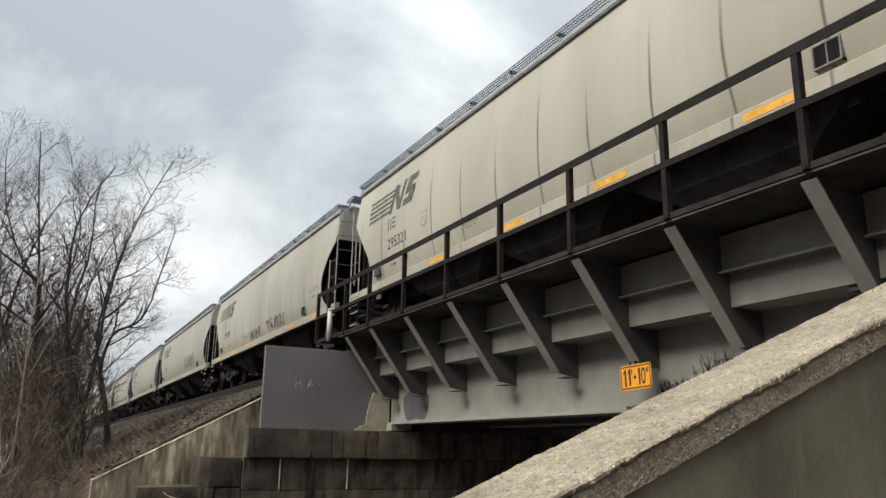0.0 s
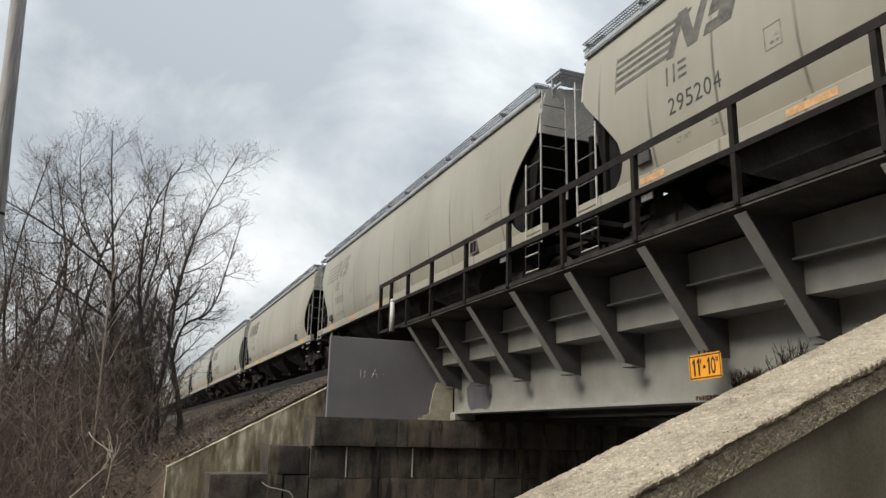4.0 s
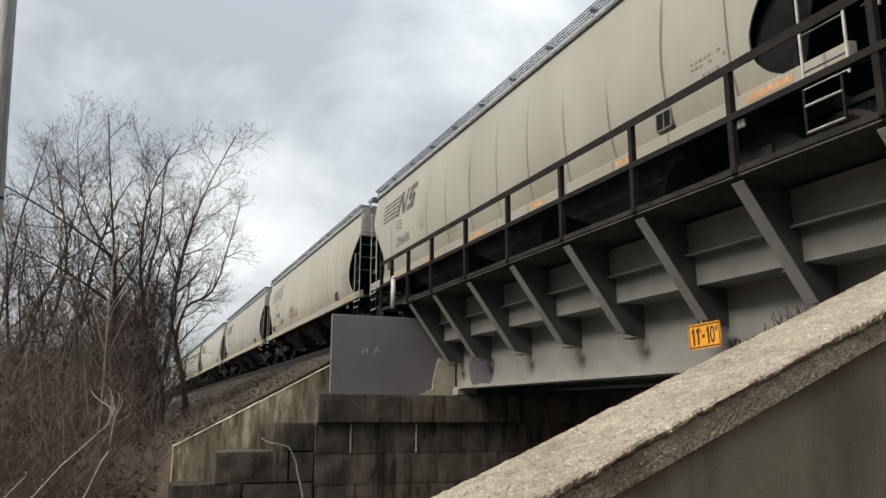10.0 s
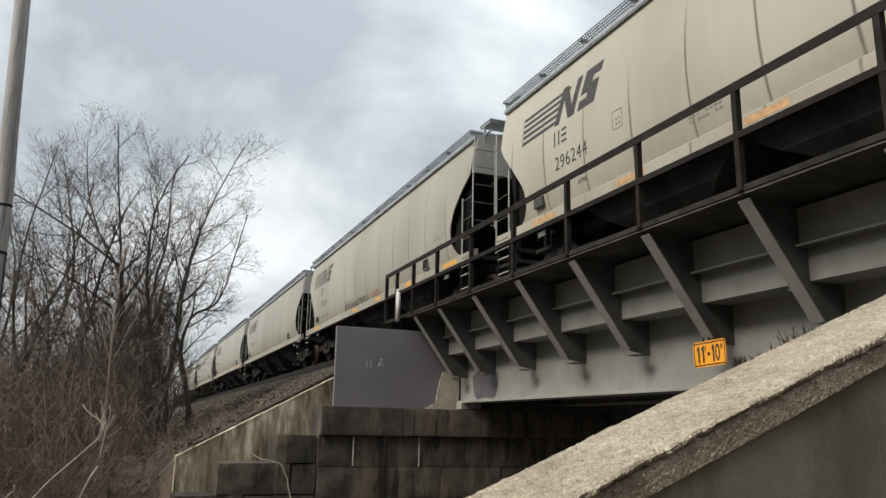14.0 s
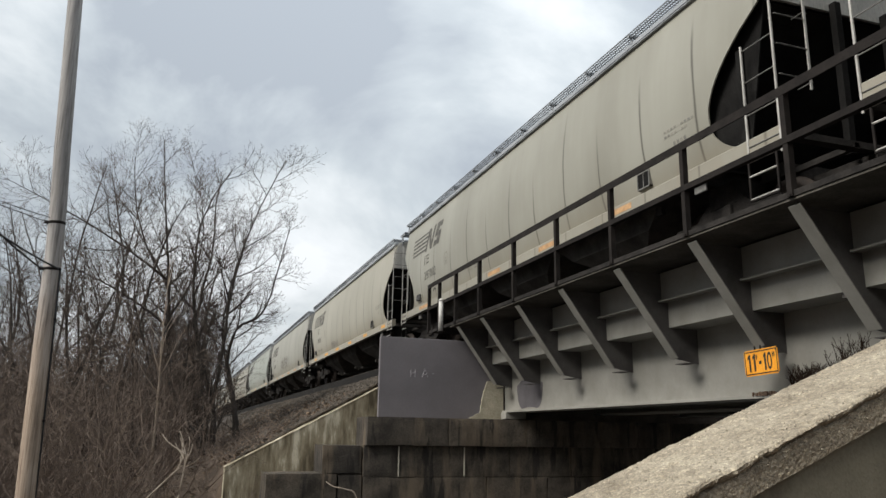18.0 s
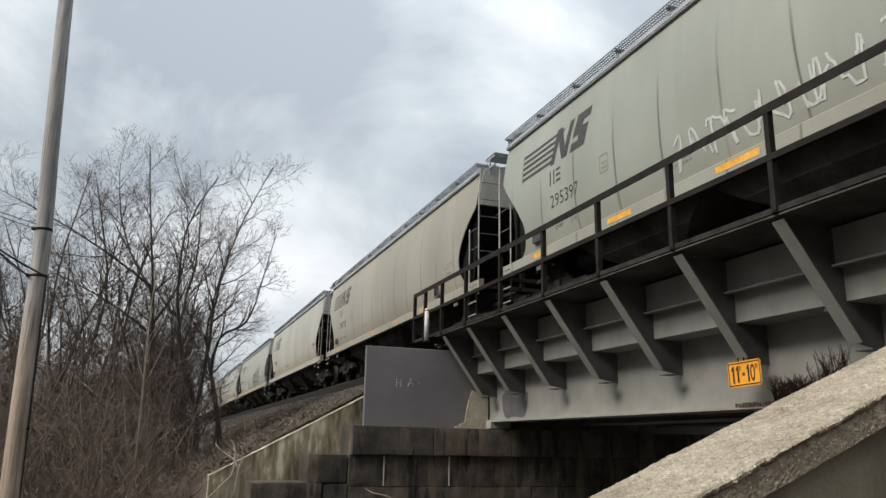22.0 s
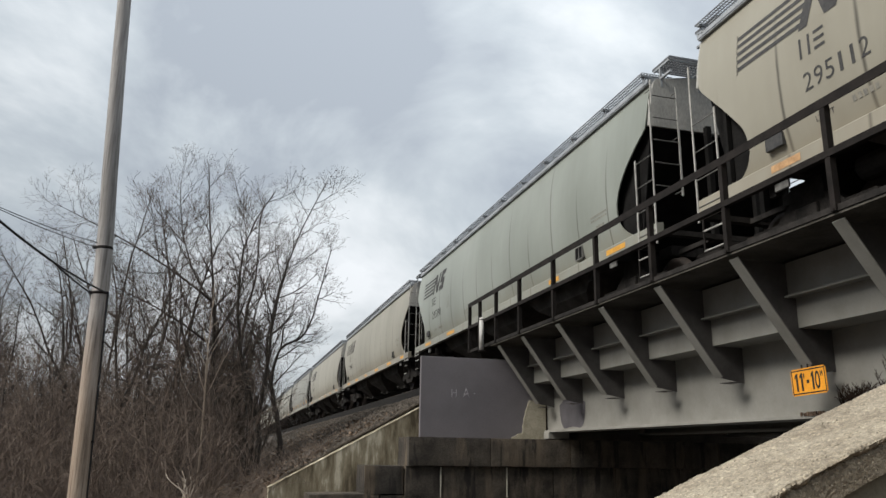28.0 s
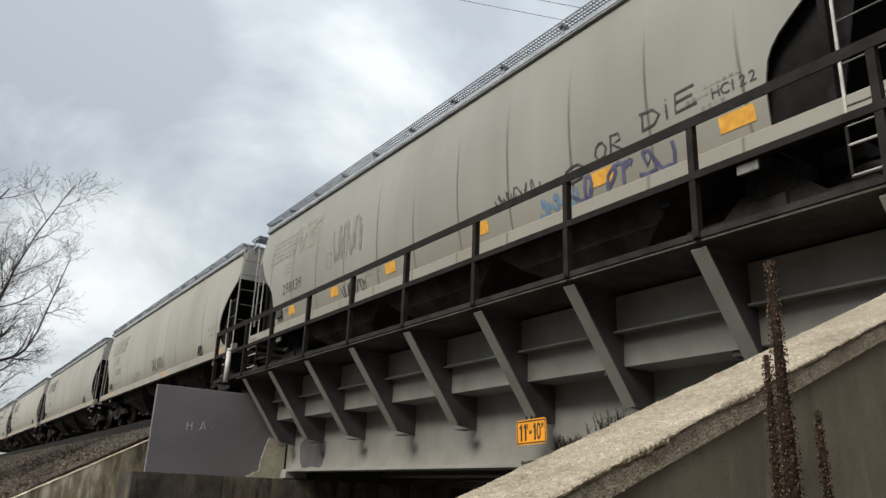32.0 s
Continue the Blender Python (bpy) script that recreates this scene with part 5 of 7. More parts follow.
def rounded(points, steps=5, closed=True):
    """A smooth curve through a few points."""
    n, out = len(points), []
    for i in range(n if closed else n - 1):
        if closed:
            q = [points[(i + k) % n] for k in (-1, 0, 1, 2)]
        else:
            q = [points[max(i - 1, 0)], points[i], points[i + 1], points[min(i + 2, n - 1)]]
        for k in range(steps):
            f = k / steps
            out.append(tuple(0.5 * (2 * q[1][c] + (q[2][c] - q[0][c]) * f + (2 * q[0][c] - 5 * q[1][c] + 4 * q[2][c] - q[3][c]) * f * f + (3 * q[1][c] - q[0][c] - 3 * q[2][c] + q[3][c]) * f ** 3) for c in (0, 1)))
    if not closed:
        out.append(points[-1])
    return out


def daub(rng, u, w, ru, rw, lean=0.0):
    """An uneven round patch of sprayed paint."""
    pts = []
    for k in range(9):
        a, r = 6.2832 * k / 9, rng.uniform(0.78, 1.12)
        pts.append((u + ru * r * math.cos(a) + lean * rw * math.sin(a), w + rw * r * math.sin(a)))
    return rounded(pts, 3)


def scrawl(rng, length, height, letters):
    """Loose sprayed letter shapes with no reading."""
    out = []
    for k in range(letters):
        u0, step = length * k / letters, length / letters
        n, turns, ph = 16, rng.uniform(0.7, 1.5), rng.uniform(0, 6.28)
        pts = []
        for i in range(n + 1):
            t = i / n
            pts.append((u0 + step * (0.15 + 0.7 * t) + step * 0.28 * math.sin(turns * 6.28 * t + ph), height * (0.5 + 0.42 * math.sin(6.28 * t * rng.uniform(0.8, 1.2) * 1.3 + ph * 1.7))))
        out.append(pts)
    return out


SPRAY = {
    "black": simple("black_spray", (0.025, 0.025, 0.027), (0.07, 0.068, 0.066), 8.0, 0.7, 0, 0.05, 60),
    "blue": simple("blue_spray", (0.10, 0.17, 0.27), (0.17, 0.27, 0.38), 4.0, 0.7, 0, 0.05, 60),
    "teal": simple("teal_spray", (0.18, 0.245, 0.235), (0.27, 0.335, 0.315), 4.0, 0.7, 0, 0.05, 60),
    "red": simple("red_spray", (0.33, 0.12, 0.09), (0.45, 0.19, 0.15), 6.0, 0.7, 0, 0.05, 60),
    "violet": simple("violet_spray", (0.055, 0.055, 0.11), (0.12, 0.12, 0.21), 6.0, 0.7, 0, 0.05, 60),
    "peach": simple("peach_spray", (0.36, 0.285, 0.215), (0.46, 0.375, 0.295), 6.0, 0.7, 0, 0.05, 60),
    "pale": simple("pale_spray", (0.47, 0.48, 0.45), (0.58, 0.59, 0.56), 8.0, 0.7, 0, 0.05, 60),
    "umber": simple("umber_spray", (0.085, 0.072, 0.062), (0.17, 0.15, 0.13), 6.0, 0.7, 0, 0.05, 60),
    "slate": simple("slate_grey_spray", (0.155, 0.149, 0.142), (0.235, 0.226, 0.212), 6.0, 0.7, 0, 0.05, 60),
    "mint": simple("pale_green_spray", (0.36, 0.42, 0.375), (0.47, 0.52, 0.47), 6.0, 0.7, 0, 0.05, 60),
    "olive": simple("dark_olive_spray", (0.085, 0.088, 0.07), (0.14, 0.142, 0.115), 6.0, 0.7, 0, 0.05, 60),
    "haze": simple("thin_grey_spray", (0.245, 0.238, 0.218), (0.325, 0.315, 0.285), 5.0, 0.7, 0, 0.05, 60),
    "sage": simple("faded_green_spray", (0.24, 0.275, 0.25), (0.33, 0.36, 0.325), 3.0, 0.7, 0, 0.05, 60),
    "wan": simple("pale_yellow_spray", (0.44, 0.425, 0.34), (0.55, 0.53, 0.43), 4.0, 0.7, 0, 0.05, 60),
    "faint": simple("faint_grey_spray", (0.20, 0.195, 0.18), (0.27, 0.262, 0.238), 6.0, 0.7, 0, 0.05, 60),
    "grey": simple("grey_spray", (0.22, 0.21, 0.19), (0.34, 0.32, 0.29), 6.0, 0.7, 0, 0.05, 60),
}



def angular_piece(car, y0, z0):
    """Overlapping angular letters with no reading, dark outlines over dull grey bodies, with paint daubs round them."""
    rng = random.Random(77)

    def spray(mesh, colour, lift, label):
        part("graffiti", on_side(mesh, y0, z0, lift), SPRAY[colour], car, label)
    for u, w, ru, rw, colour in ((-0.16, 0.42, 0.10, 0.13, "pale"), (-0.05, 0.58, 0.09, 0.20, "teal"), (0.10, 0.36, 0.08, 0.09, "pale"), (-0.10, 0.12, 0.12, 0.10, "peach"), (3.52, 0.86, 0.08, 0.13, "wan"), (3.86, 0.76, 0.15, 0.13, "wan"),
                                 (3.66, 0.50, 0.16, 0.13, "sage"), (3.80, 0.30, 0.22, 0.10, "wan"), (4.40, 0.42, 0.32, 0.15, "sage"), (4.72, 0.74, 0.05, 0.05, "olive"), (4.86, 0.70, 0.07, 0.03, "olive"), (4.98, 0.76, 0.05, 0.04, "olive"), (5.02, 0.58, 0.06, 0.05, "peach")):
        spray(flat_mesh([daub(rng, u, w, ru, rw)]), colour, 0.0045, colour + " sprayed daub")
    # lower bodies: a band of grey loops behind the tall letters
    for k in range(5):
        u = 0.22 + 0.76 * k
        loop = daub(rng, u, 0.31 + 0.03 * k, 0.50, 0.28, 0.3)
        spray(flat_mesh([loop]), ("slate", "faint", "slate", "slate", "haze")[k], 0.005 + 0.0004 * k, "dull grey sprayed letter body")
        spray(ribbon(loop, 0.030, True), "umber", 0.0075, "dark sprayed outline")
        bar = rounded([(u - 0.32, 0.10 + 0.02 * k), (u - 0.05, 0.20), (u + 0.24, 0.13), (u + 0.34, 0.30)], 4, False)
        spray(ribbon(bar, 0.05), ("pale", "faint", "pale", "teal", "pale")[k], 0.0085, "pale sprayed highlight")
    tall = [(-0.02, 0.98, 0.46, -0.12), (0.30, 1.02, 0.40, 0.10), (0.54, 0.92, 0.34, 0.22), (0.80, 1.16, 0.52, 0.0), (1.20, 1.06, 0.44, 0.14), (1.52, 1.26, 0.74, 0.04), (2.16, 1.32, 0.90, 0.06), (2.86, 1.46, 0.62, 0.12)]
    for k, (u, h, w, lean) in enumerate(tall):
        peak = (u + (0.34 + lean) * w, h)
        body = rounded([(u + 0.10 * w, 0.36), (u, h * 0.60), (u + 0.16 * w, h * 0.80), peak, (peak[0] + 0.01, h - 0.01), (u + (0.56 + 0.5 * lean) * w, h * 0.72), (u + 0.70 * w, h * 0.58), (u + w, h * 0.44), (u + 1.01 * w, h * 0.42), (u + 0.66 * w, h * 0.40), (u + 0.5 * w, 0.28)], 3)
        spray(flat_mesh([body]), "faint" if k in (2, 4) else "haze", 0.0092 + 0.0004 * k, "dull grey sprayed letter body")
        spray(ribbon(body[2:] if k % 2 else body[:-5], 0.020 + 0.006 * (k % 3)), "umber", 0.0125, "dark angular sprayed outline")
        inner = rounded([(u + 0.36 * w, 0.36), (u + 0.18 * w, h * 0.58), (u + (0.34 + lean) * w, h * 0.86), (u + 0.36 * w, h * 0.62), (u + 0.62 * w, h * 0.46)], 4)
        if k in (5, 6):
            spray(flat_mesh([[(u + 0.12 * w, h * 0.56), (u + (0.34 + lean) * w, h * 0.92), (u + 0.58 * w, h * 0.74), (u + 0.96 * w, h * 0.46), (u + 0.62 * w, h * 0.50), (u + 0.46 * w, h * 0.74)]]), "mint", 0.0128, "pale green sprayed letter fill")
            spray(flat_mesh([rounded([(u + 0.14 * w, h * 0.54), (u + 0.36 * w, h * 0.80), (u + 0.56 * w, h * 0.60), (u + 0.42 * w, h * 0.36)], 4)]), "olive", 0.0134, "dark olive sprayed letter core")
        else:
            spray(ribbon(inner, 0.018), "umber", 0.0130, "thin dark sprayed inner line")
            if k in (1, 2):
                spray(flat_mesh([rounded([(u + 0.34 * w, h * 0.60), (u + 0.42 * w, h * 0.82), (u + 0.52 * w, h * 0.78), (u + 0.46 * w, h * 0.56)], 3)]), "pale", 0.0134, "pale sprayed highlight")


def bubble_piece(car, y0, z0):
    """Low rounded letters with no reading, pale fills with grey eyes, blue and peach patches beside them."""
    rng = random.Random(78)

    def spray(mesh, colour, lift, label):
        part("graffiti", on_side(mesh, y0, z0, lift), SPRAY[colour], car, label)
    for u, w, ru, rw, colour in ((0.98, 0.52, 0.14, 0.20, "blue"), (1.90, 0.58, 0.20, 0.26, "sage"), (2.45, 0.30, 0.42, 0.24, "grey"), (2.20, 0.66, 0.30, 0.10, "sage"), (2.48, 0.36, 0.16, 0.17, "blue"), (2.08, 0.40, 0.17, 0.19, "peach"), (1.98, 0.14, 0.22, 0.12, "peach")):
        spray(flat_mesh([daub(rng, u, w, ru, rw)]), colour, 0.0045 + 0.0003 * int(u), colour + " sprayed patch")
    for u, h in ((0.1, 0.36), (0.62, 0.46), (1.16, 0.50), (1.58, 0.54)):
        body = daub(rng, u + 0.2, h * 0.52, 0.26, h * 0.52, 0.15)
        spray(flat_mesh([body]), "pale", 0.0055 + 0.0006 * u, "pale rounded sprayed letter")
        spray(ribbon(body, 0.022, True), "grey", 0.0070, "grey sprayed outline")
        spray(flat_mesh([daub(rng, u + 0.24, h * 0.40, 0.05, 0.11)]), "slate", 0.0075, "grey sprayed letter eye")


# each car from the first: its number where it can be read, and its kind
# (n normal, g grey-green, h the shorter cars with a faded herald)
TRAIN_START = 1.66
CARS = [
    ("295321", "n"), ("297769", "n"), ("296467", "n"), ("295204", "n"), ("", "n"), ("", "n"), ("296148", "n"), ("298177", "h"),
    ("298205", "h"), ("296686", "n"), ("296405", "n"), ("297693", "n"), ("296244", "n"), ("", "n"), ("297874", "n"), ("297422", "n"),
    ("297002", "n"), ("296157", "n"), ("296192", "n"), ("295397", "g"), ("296712", "n"), ("298061", "h"), ("296932", "n"), ("", "n"),
    ("295112", "n"), ("295398", "g"), ("295965", "n"), ("294971", "n"), ("298139", "h"), ("", "n"), ("", "n"), ("", "n"),
    ("", "n"),
]
# sprayed marks: car, metres from the far end, height over the rail, length, height, letters, colour, brush width
MARKS = [
    (1, 7.6, 1.35, 1.7, 0.42, 5, "black", 0.035), (1, 10.2, 1.35, 2.2, 0.5, 5, "black", 0.045), (2, 10.6, 1.42, 3.2, 0.80, 6, "black", 0.04),
    (3, 9.5, 1.32, 1.3, 0.32, 8, "grey", 0.03), (4, 7.5, 1.35, 2.4, 0.3, 9, "grey", 0.025), (6, 4.6, 1.62, 1.5, 0.75, 4, "black", 0.035),
    (8, 5.6, 1.30, 1.5, 0.34, 6, "violet", 0.045), (8, 8.4, 1.6, 0.5, 0.2, 3, "grey", 0.03), (10, 4.2, 1.55, 0.7, 0.3, 4, "black", 0.025),
    (10, 6.2, 1.6, 1.0, 0.55, 4, "black", 0.025), (10, 7.1, 1.55, 0.9, 0.35, 4, "red", 0.022), (13, 6.5, 1.30, 2.8, 0.25, 10, "black", 0.025),
    (13, 9.8, 1.30, 0.8, 0.25, 4, "red", 0.03), (18, 7.0, 1.55, 3.0, 0.85, 5, "umber", 0.05), (19, 6.8, 1.40, 4.6, 0.62, 9, "pale", 0.04),
    (19, 11.6, 1.55, 1.8, 0.8, 3, "pale", 0.045),
    (24, 5.2, 1.55, 0.8, 0.6, 3, "black", 0.03),
    (23, 6.5, 1.35, 1.6, 0.35, 6, "grey", 0.03), (17, 6.5, 1.35, 1.6, 0.3, 6, "grey", 0.03), (28, 5.2, 2.05, 1.3, 0.95, 4, "faint", 0.05),
    (28, 5.6, 1.30, 1.0, 0.3, 5, "black", 0.028), (28, 10.8, 1.70, 1.0, 0.24, 5, "black", 0.024), (28, 11.7, 1.31, 0.8, 0.26, 2, "blue", 0.06), (28, 12.4, 1.31, 1.7, 0.34, 3, "violet", 0.05),
    (29, 9.0, 1.40, 1.6, 0.5, 7, "black", 0.03), (29, 6.0, 1.30, 1.2, 0.35, 4, "grey", 0.04), (27, 11.0, 1.45, 0.6, 0.2, 4, "grey", 0.02),
]
PEN = {  # single-stroke capitals on a unit square
    "O": [[(0.5, 1), (0.15, 0.8), (0.0, 0.4), (0.3, 0.05), (0.8, 0.15), (1.0, 0.6), (0.7, 0.95), (0.4, 0.95)]],
    "R": [[(0.1, 0), (0.2, 1), (0.8, 0.95), (0.9, 0.6), (0.25, 0.5), (1.0, 0.0)]],
    "D": [[(0.1, 0.05), (0.15, 1.0)], [(0.0, 0.95), (0.7, 0.9), (1.0, 0.5), (0.7, 0.1), (0.05, 0.05)]],
    "I": [[(0.5, 0.0), (0.5, 0.75)], [(0.45, 0.98), (0.55, 1.0)]],
    "E": [[(0.9, 1.0), (0.1, 0.95), (0.05, 0.0), (0.95, 0.05)], [(0.08, 0.5), (0.8, 0.55)]],
}


# how clean or dull the paint of a car is, where it stands out
TONE = {0: 1.22, 1: 1.1, 6: 0.84, 9: 1.0, 10: 1.08, 11: 1.0, 12: 1.18, 13: 1.0, 21: 1.08, 28: 0.82}
WEIGHTS = {8: "60000", 9: "63900", 11: "63600", 12: "63700", 14: "63300", 16: "62700", 26: "62700"}


# how much taller than the rest the bodies of some cars are
RISE = {6: 0.10, 7: 0.14, 8: 0.11, 15: 0.05, 16: 0.05, 18: 0.05, 19: 0.10, 20: 0.10, 21: 0.14, 28: 0.07}


def hoist(me, rise):
    """Stretches what lies above the sill, so that the roof comes higher by the given rise."""
    for v in me.vertices:
        if rise and v.co.z > 1.3:
            v.co.z += rise * (v.co.z - 1.3) / 2.7


def build_train():
    kits, digits = {}, {}
    made = []
    prev = TRAIN_START
    for index, (number, kind) in enumerate(CARS):
        rng = random.Random(400 + index)
        L = 17.4 if kind == "h" else 18.3
        gap = prev + (17.5 if kind == "h" else 18.27)
        mid = (prev + gap) / 2
        prev = gap
        ns = 0.5 if kind == "h" else 0.0
        rise = RISE.get(index, 0.0)
        if (L, rise) not in kits:
            kits[L, rise] = car_kit(L)
            for me in {entry[1] for entry in kits[L, rise]}:
                hoist(me, rise)
        look_of = {"n": "cream covered hopper car with black ends, streaked",
                   "g": "grey-green covered hopper car with black ends, dull",
                   "h": "cream covered hopper car with faded herald"}[kind]
        car = thing("hopper_car", look_of + (", graffiti on its side" if index == 22 or any(mk[0] == index for mk in MARKS) else ""), "freight car", "cars of the freight train")
        paint = {"g": PAINT_GREEN, "h": PAINT_DUST, "n": PAINT}[kind]
        obs = []
        wash = TONE.get(index, rng.uniform(0.86, 0.98))
        warm = rng.uniform(-0.02, 0.02)
        for name, me, material, at, under, label in kits[L, rise]:
            if index == 22 and name.startswith("placard"):
                obs.append(None)
                continue
            ob = new(name, me)
            if material == "PAINT":
                ob.color = (wash * (1 + warm), wash, wash * (1 - 1.3 * warm), 1)
            mat = paint if material == "PAINT" else material
            if not me.materials:
                me.materials.append(mat)
            ob.parent = obs[under] if under is not None else car
            ob.location = at
            if me.materials[0] != mat:
                ob.material_slots[0].link = "OBJECT"
                ob.material_slots[0].material = mat
            if label:
                ob["label"] = label
            obs.append(ob)
        # herald: bars and two slanted blocks
        crisp = number in ("295112", "295397", "294971", "296244", "295398")
        ink = FADED if index in (7, 8, 21, 22, 28) or rng.random() < (0.5 if kind == "h" else 0.12) and not crisp else LETTER if crisp else WORN
        zh = 2.86
        herald = part("herald", on_side(flat_mesh([[(0.0, -0.05), (0.012, -0.05), (0.012, 0.60), (0.0, 0.60)]]), L - 1.80 + ns * 0.4, zh), ink, car, "dark herald of bars and slanted blocks")
        for k in range(5):
            z0, u1 = 0.125 * k, 1.28 + 0.11 * k
            part("herald_bar", on_side(flat_mesh([[(0.0, z0), (u1, z0), (u1 + 0.05, z0 + 0.062), (0.0, z0 + 0.062)]]), L - 1.82 + ns * 0.4, zh), ink, herald)
        part("herald_block", on_side(flat_mesh([[(1.24, -0.05), (1.40, -0.05), (1.64, 0.62), (1.48, 0.62)], [(1.46, 0.62), (1.66, 0.62), (1.90, -0.05), (1.70, -0.05)], [(1.74, -0.05), (1.90, -0.05), (2.14, 0.62), (1.98, 0.62)]]), L - 1.82 + ns * 0.4, zh), WORN if index in (7, 8, 21) else ink, herald)
        part("herald_block", on_side(flat_mesh([[(2.02, -0.05), (2.54, -0.05), (2.60, 0.11), (2.08, 0.11)], [(2.30, 0.11), (2.60, 0.11), (2.635, 0.21), (2.335, 0.21)], [(2.115, 0.21), (2.635, 0.21), (2.68, 0.345), (2.16, 0.345)], [(2.16, 0.345), (2.46, 0.345), (2.50, 0.455), (2.20, 0.455)], [(2.20, 0.455), (2.72, 0.455), (2.78, 0.62), (2.26, 0.62)]]), L - 1.82 + ns * 0.4, zh), WORN if index in (7, 8, 21) else ink, herald)
        tags = LETTER if crisp else FADED if kind == "h" else WORN
        part("owner_mark", on_side(flat_mesh(strip([(0.02, 0), (0.02, 0.26)], 0.04) + strip([(0.17, 0), (0.17, 0.26)], 0.04) + strip([(0.27, 0.02), (0.42, 0.02)], 0.04) + strip([(0.27, 0.13), (0.42, 0.13)], 0.04) + strip([(0.27, 0.24), (0.42, 0.24)], 0.04)), L - 3.05 + ns, 2.42), tags, car)
        if number:
            for place, ch in enumerate(number):
                if ch not in digits:
                    digits[ch] = text_mesh(ch, 0.36, -0.002)
                me = digits[ch].copy()
                low, high = min(v.co.x for v in me.vertices), max(v.co.x for v in me.vertices)
                wide = 0.052 if ch == "1" else 0.142
                for v in me.vertices:
                    v.co.x = (v.co.x - low) / (high - low) * wide + (0.142 - wide) / 2 + 0.182 * place
                part("car_numeral", on_side(me, L - 3.06 + ns, 1.955), LETTER, car)
        else:
            part("worn_number", on_side(flat_mesh([[(0.18 * k, 0), (0.18 * k + 0.13, 0), (0.18 * k + 0.13, 0.24), (0.18 * k, 0.24)] for k in range(6)]), L - 3.06 + ns, 1.93), FADED, car)
        # small stencils: lines that cannot be read
        me = text_mesh("LT WT", 0.105, 0.0)
        part("weight_stencil", on_side(me, L - 3.12 + ns, 1.53), LETTER if rng.random() < 0.6 else FADED, car)
        if index in WEIGHTS:
            part("weight_stencil", on_side(text_mesh(WEIGHTS[index], 0.105, 0.0), L - 3.72 + ns, 1.53), LETTER, car)
        for u, z, n, h in ((3.72, 1.53, 0 if index in WEIGHTS else 5, 0.075), (4.96, 2.14, 2, 0.03), (4.96, 2.22, 2, 0.03), (6.6, 1.62, 8, 0.035), (6.6, 1.55, 8, 0.035), (L - 3.0, 2.02, 9, 0.035), (L - 3.0, 1.94, 8, 0.035), (L - 2.8, 1.76, 4, 0.07)):
            polys = [[(0.085 * k, 0), (0.085 * k + 0.055, 0), (0.085 * k + 0.055, h), (0.085 * k, h)] for k in range(n) if rng.random() < 0.85]
            if polys:
                part("stencil", on_side(flat_mesh(polys), L - u, z), FADED, car)["kind"] = "stuff"
        box_ = strip([(0, 0), (0.26, 0), (0.26, 0.30), (0, 0.30), (0, 0)], 0.012)
        part("stencil_box", on_side(flat_mesh(box_), L - 4.88, 2.08), FADED, car)
        if kind == "h":
            for place, ch in enumerate("HC122"):
                part("class_numeral", on_side(text_mesh(ch, 0.18, 0.002), 2.66 - 0.122 * place, 1.86), LETTER, car)
            spots = [(L - 2.9, 0.34), (L - 5.1, 0.34), (L - 7.4, 0.36), (L - 10.2, 0.36), (L - 12.8, 0.38), (2.62, 0.45)]
            zc, hh = 1.44, 0.19
        else:
            first = rng.uniform(2.0, 2.6)
            spots = [(L - first - 2.75 * k, rng.choice((0.55, 0.72, 0.85))) for k in range(6) if rng.random() < 0.75]
            zc, hh = 1.125, 0.10
        mat = ORANGE if (kind == "h" and index != 21) or rng.random() < 0.42 and kind != "h" else PEACH
        for y, wide in spots:
            part("reflector", on_side(flat_mesh([[(0, 0), (wide, 0), (wide, hh), (0, hh)]]), y, zc, 0.005 if kind == "h" else 0.1245), mat, car)
        for order, (ci, off, z, length, height, letters, colour, brush) in enumerate(MARKS):
            if ci == index:
                rng = random.Random(int(off * 10) + 100 * index)
                for pts in scrawl(rng, length, height, letters):
                    part("graffiti", on_side(ribbon(pts, brush), L - off, z, 0.004 + 0.0012 * (order % 4)), SPRAY[colour], car, colour + " sprayed scrawl")
        if index == 22:
            angular_piece(car, L - 10.3, 1.33)
            bubble_piece(car, L - 5.1, 1.32)
            part("placard", on_side(flat_mesh([[(0, 0), (0.17, 0), (0.17, 0.20), (0, 0.20)]]), L - 8.75, 1.42, 0.006), PIPE_WHITE, car, "small white paper placard")
        if number == "298139":
            u = 0.0
            for ch, w_, dz in (("O", 0.42, 0.0), (" ", 0.1, 0), ("O", 0.20, 0.14), ("R", 0.22, 0.16), (" ", 0.22, 0), ("D", 0.30, 0.26), ("I", 0.12, 0.28), ("E", 0.34, 0.30)):
                for pts in PEN.get(ch, []):
                    part("graffiti", on_side(ribbon([(u + a * w_, dz + b * 0.24) for a, b in pts], 0.030), L - 12.3, 1.60, 0.009), SPRAY["black"], car, "black hand-sprayed stroke")
                u += w_ + 0.05
        if rise:
            for ob in car.children_recursive:
                if ob not in obs:
                    hoist(ob.data, rise)
        made.append((car, mid - L / 2))
    return made


TRAIN = build_train()


# ---------------------------------------------------------------- trees and thicket
def wander(rng, p, d, length, r0, r1, n, bend=0.25, lift=0.12):
    line, p, d = [], Vector(p), Vector(d).normalized()
    for i in range(n + 1):
        f = i / n
        line.append((p.copy(), r0 + (r1 - r0) * f))
        d = (d + Vector((rng.uniform(-bend, bend), rng.uniform(-bend, bend), rng.uniform(-bend, bend) * 0.7 + lift))).normalized()
        p = p + d * (length / n)
    return line


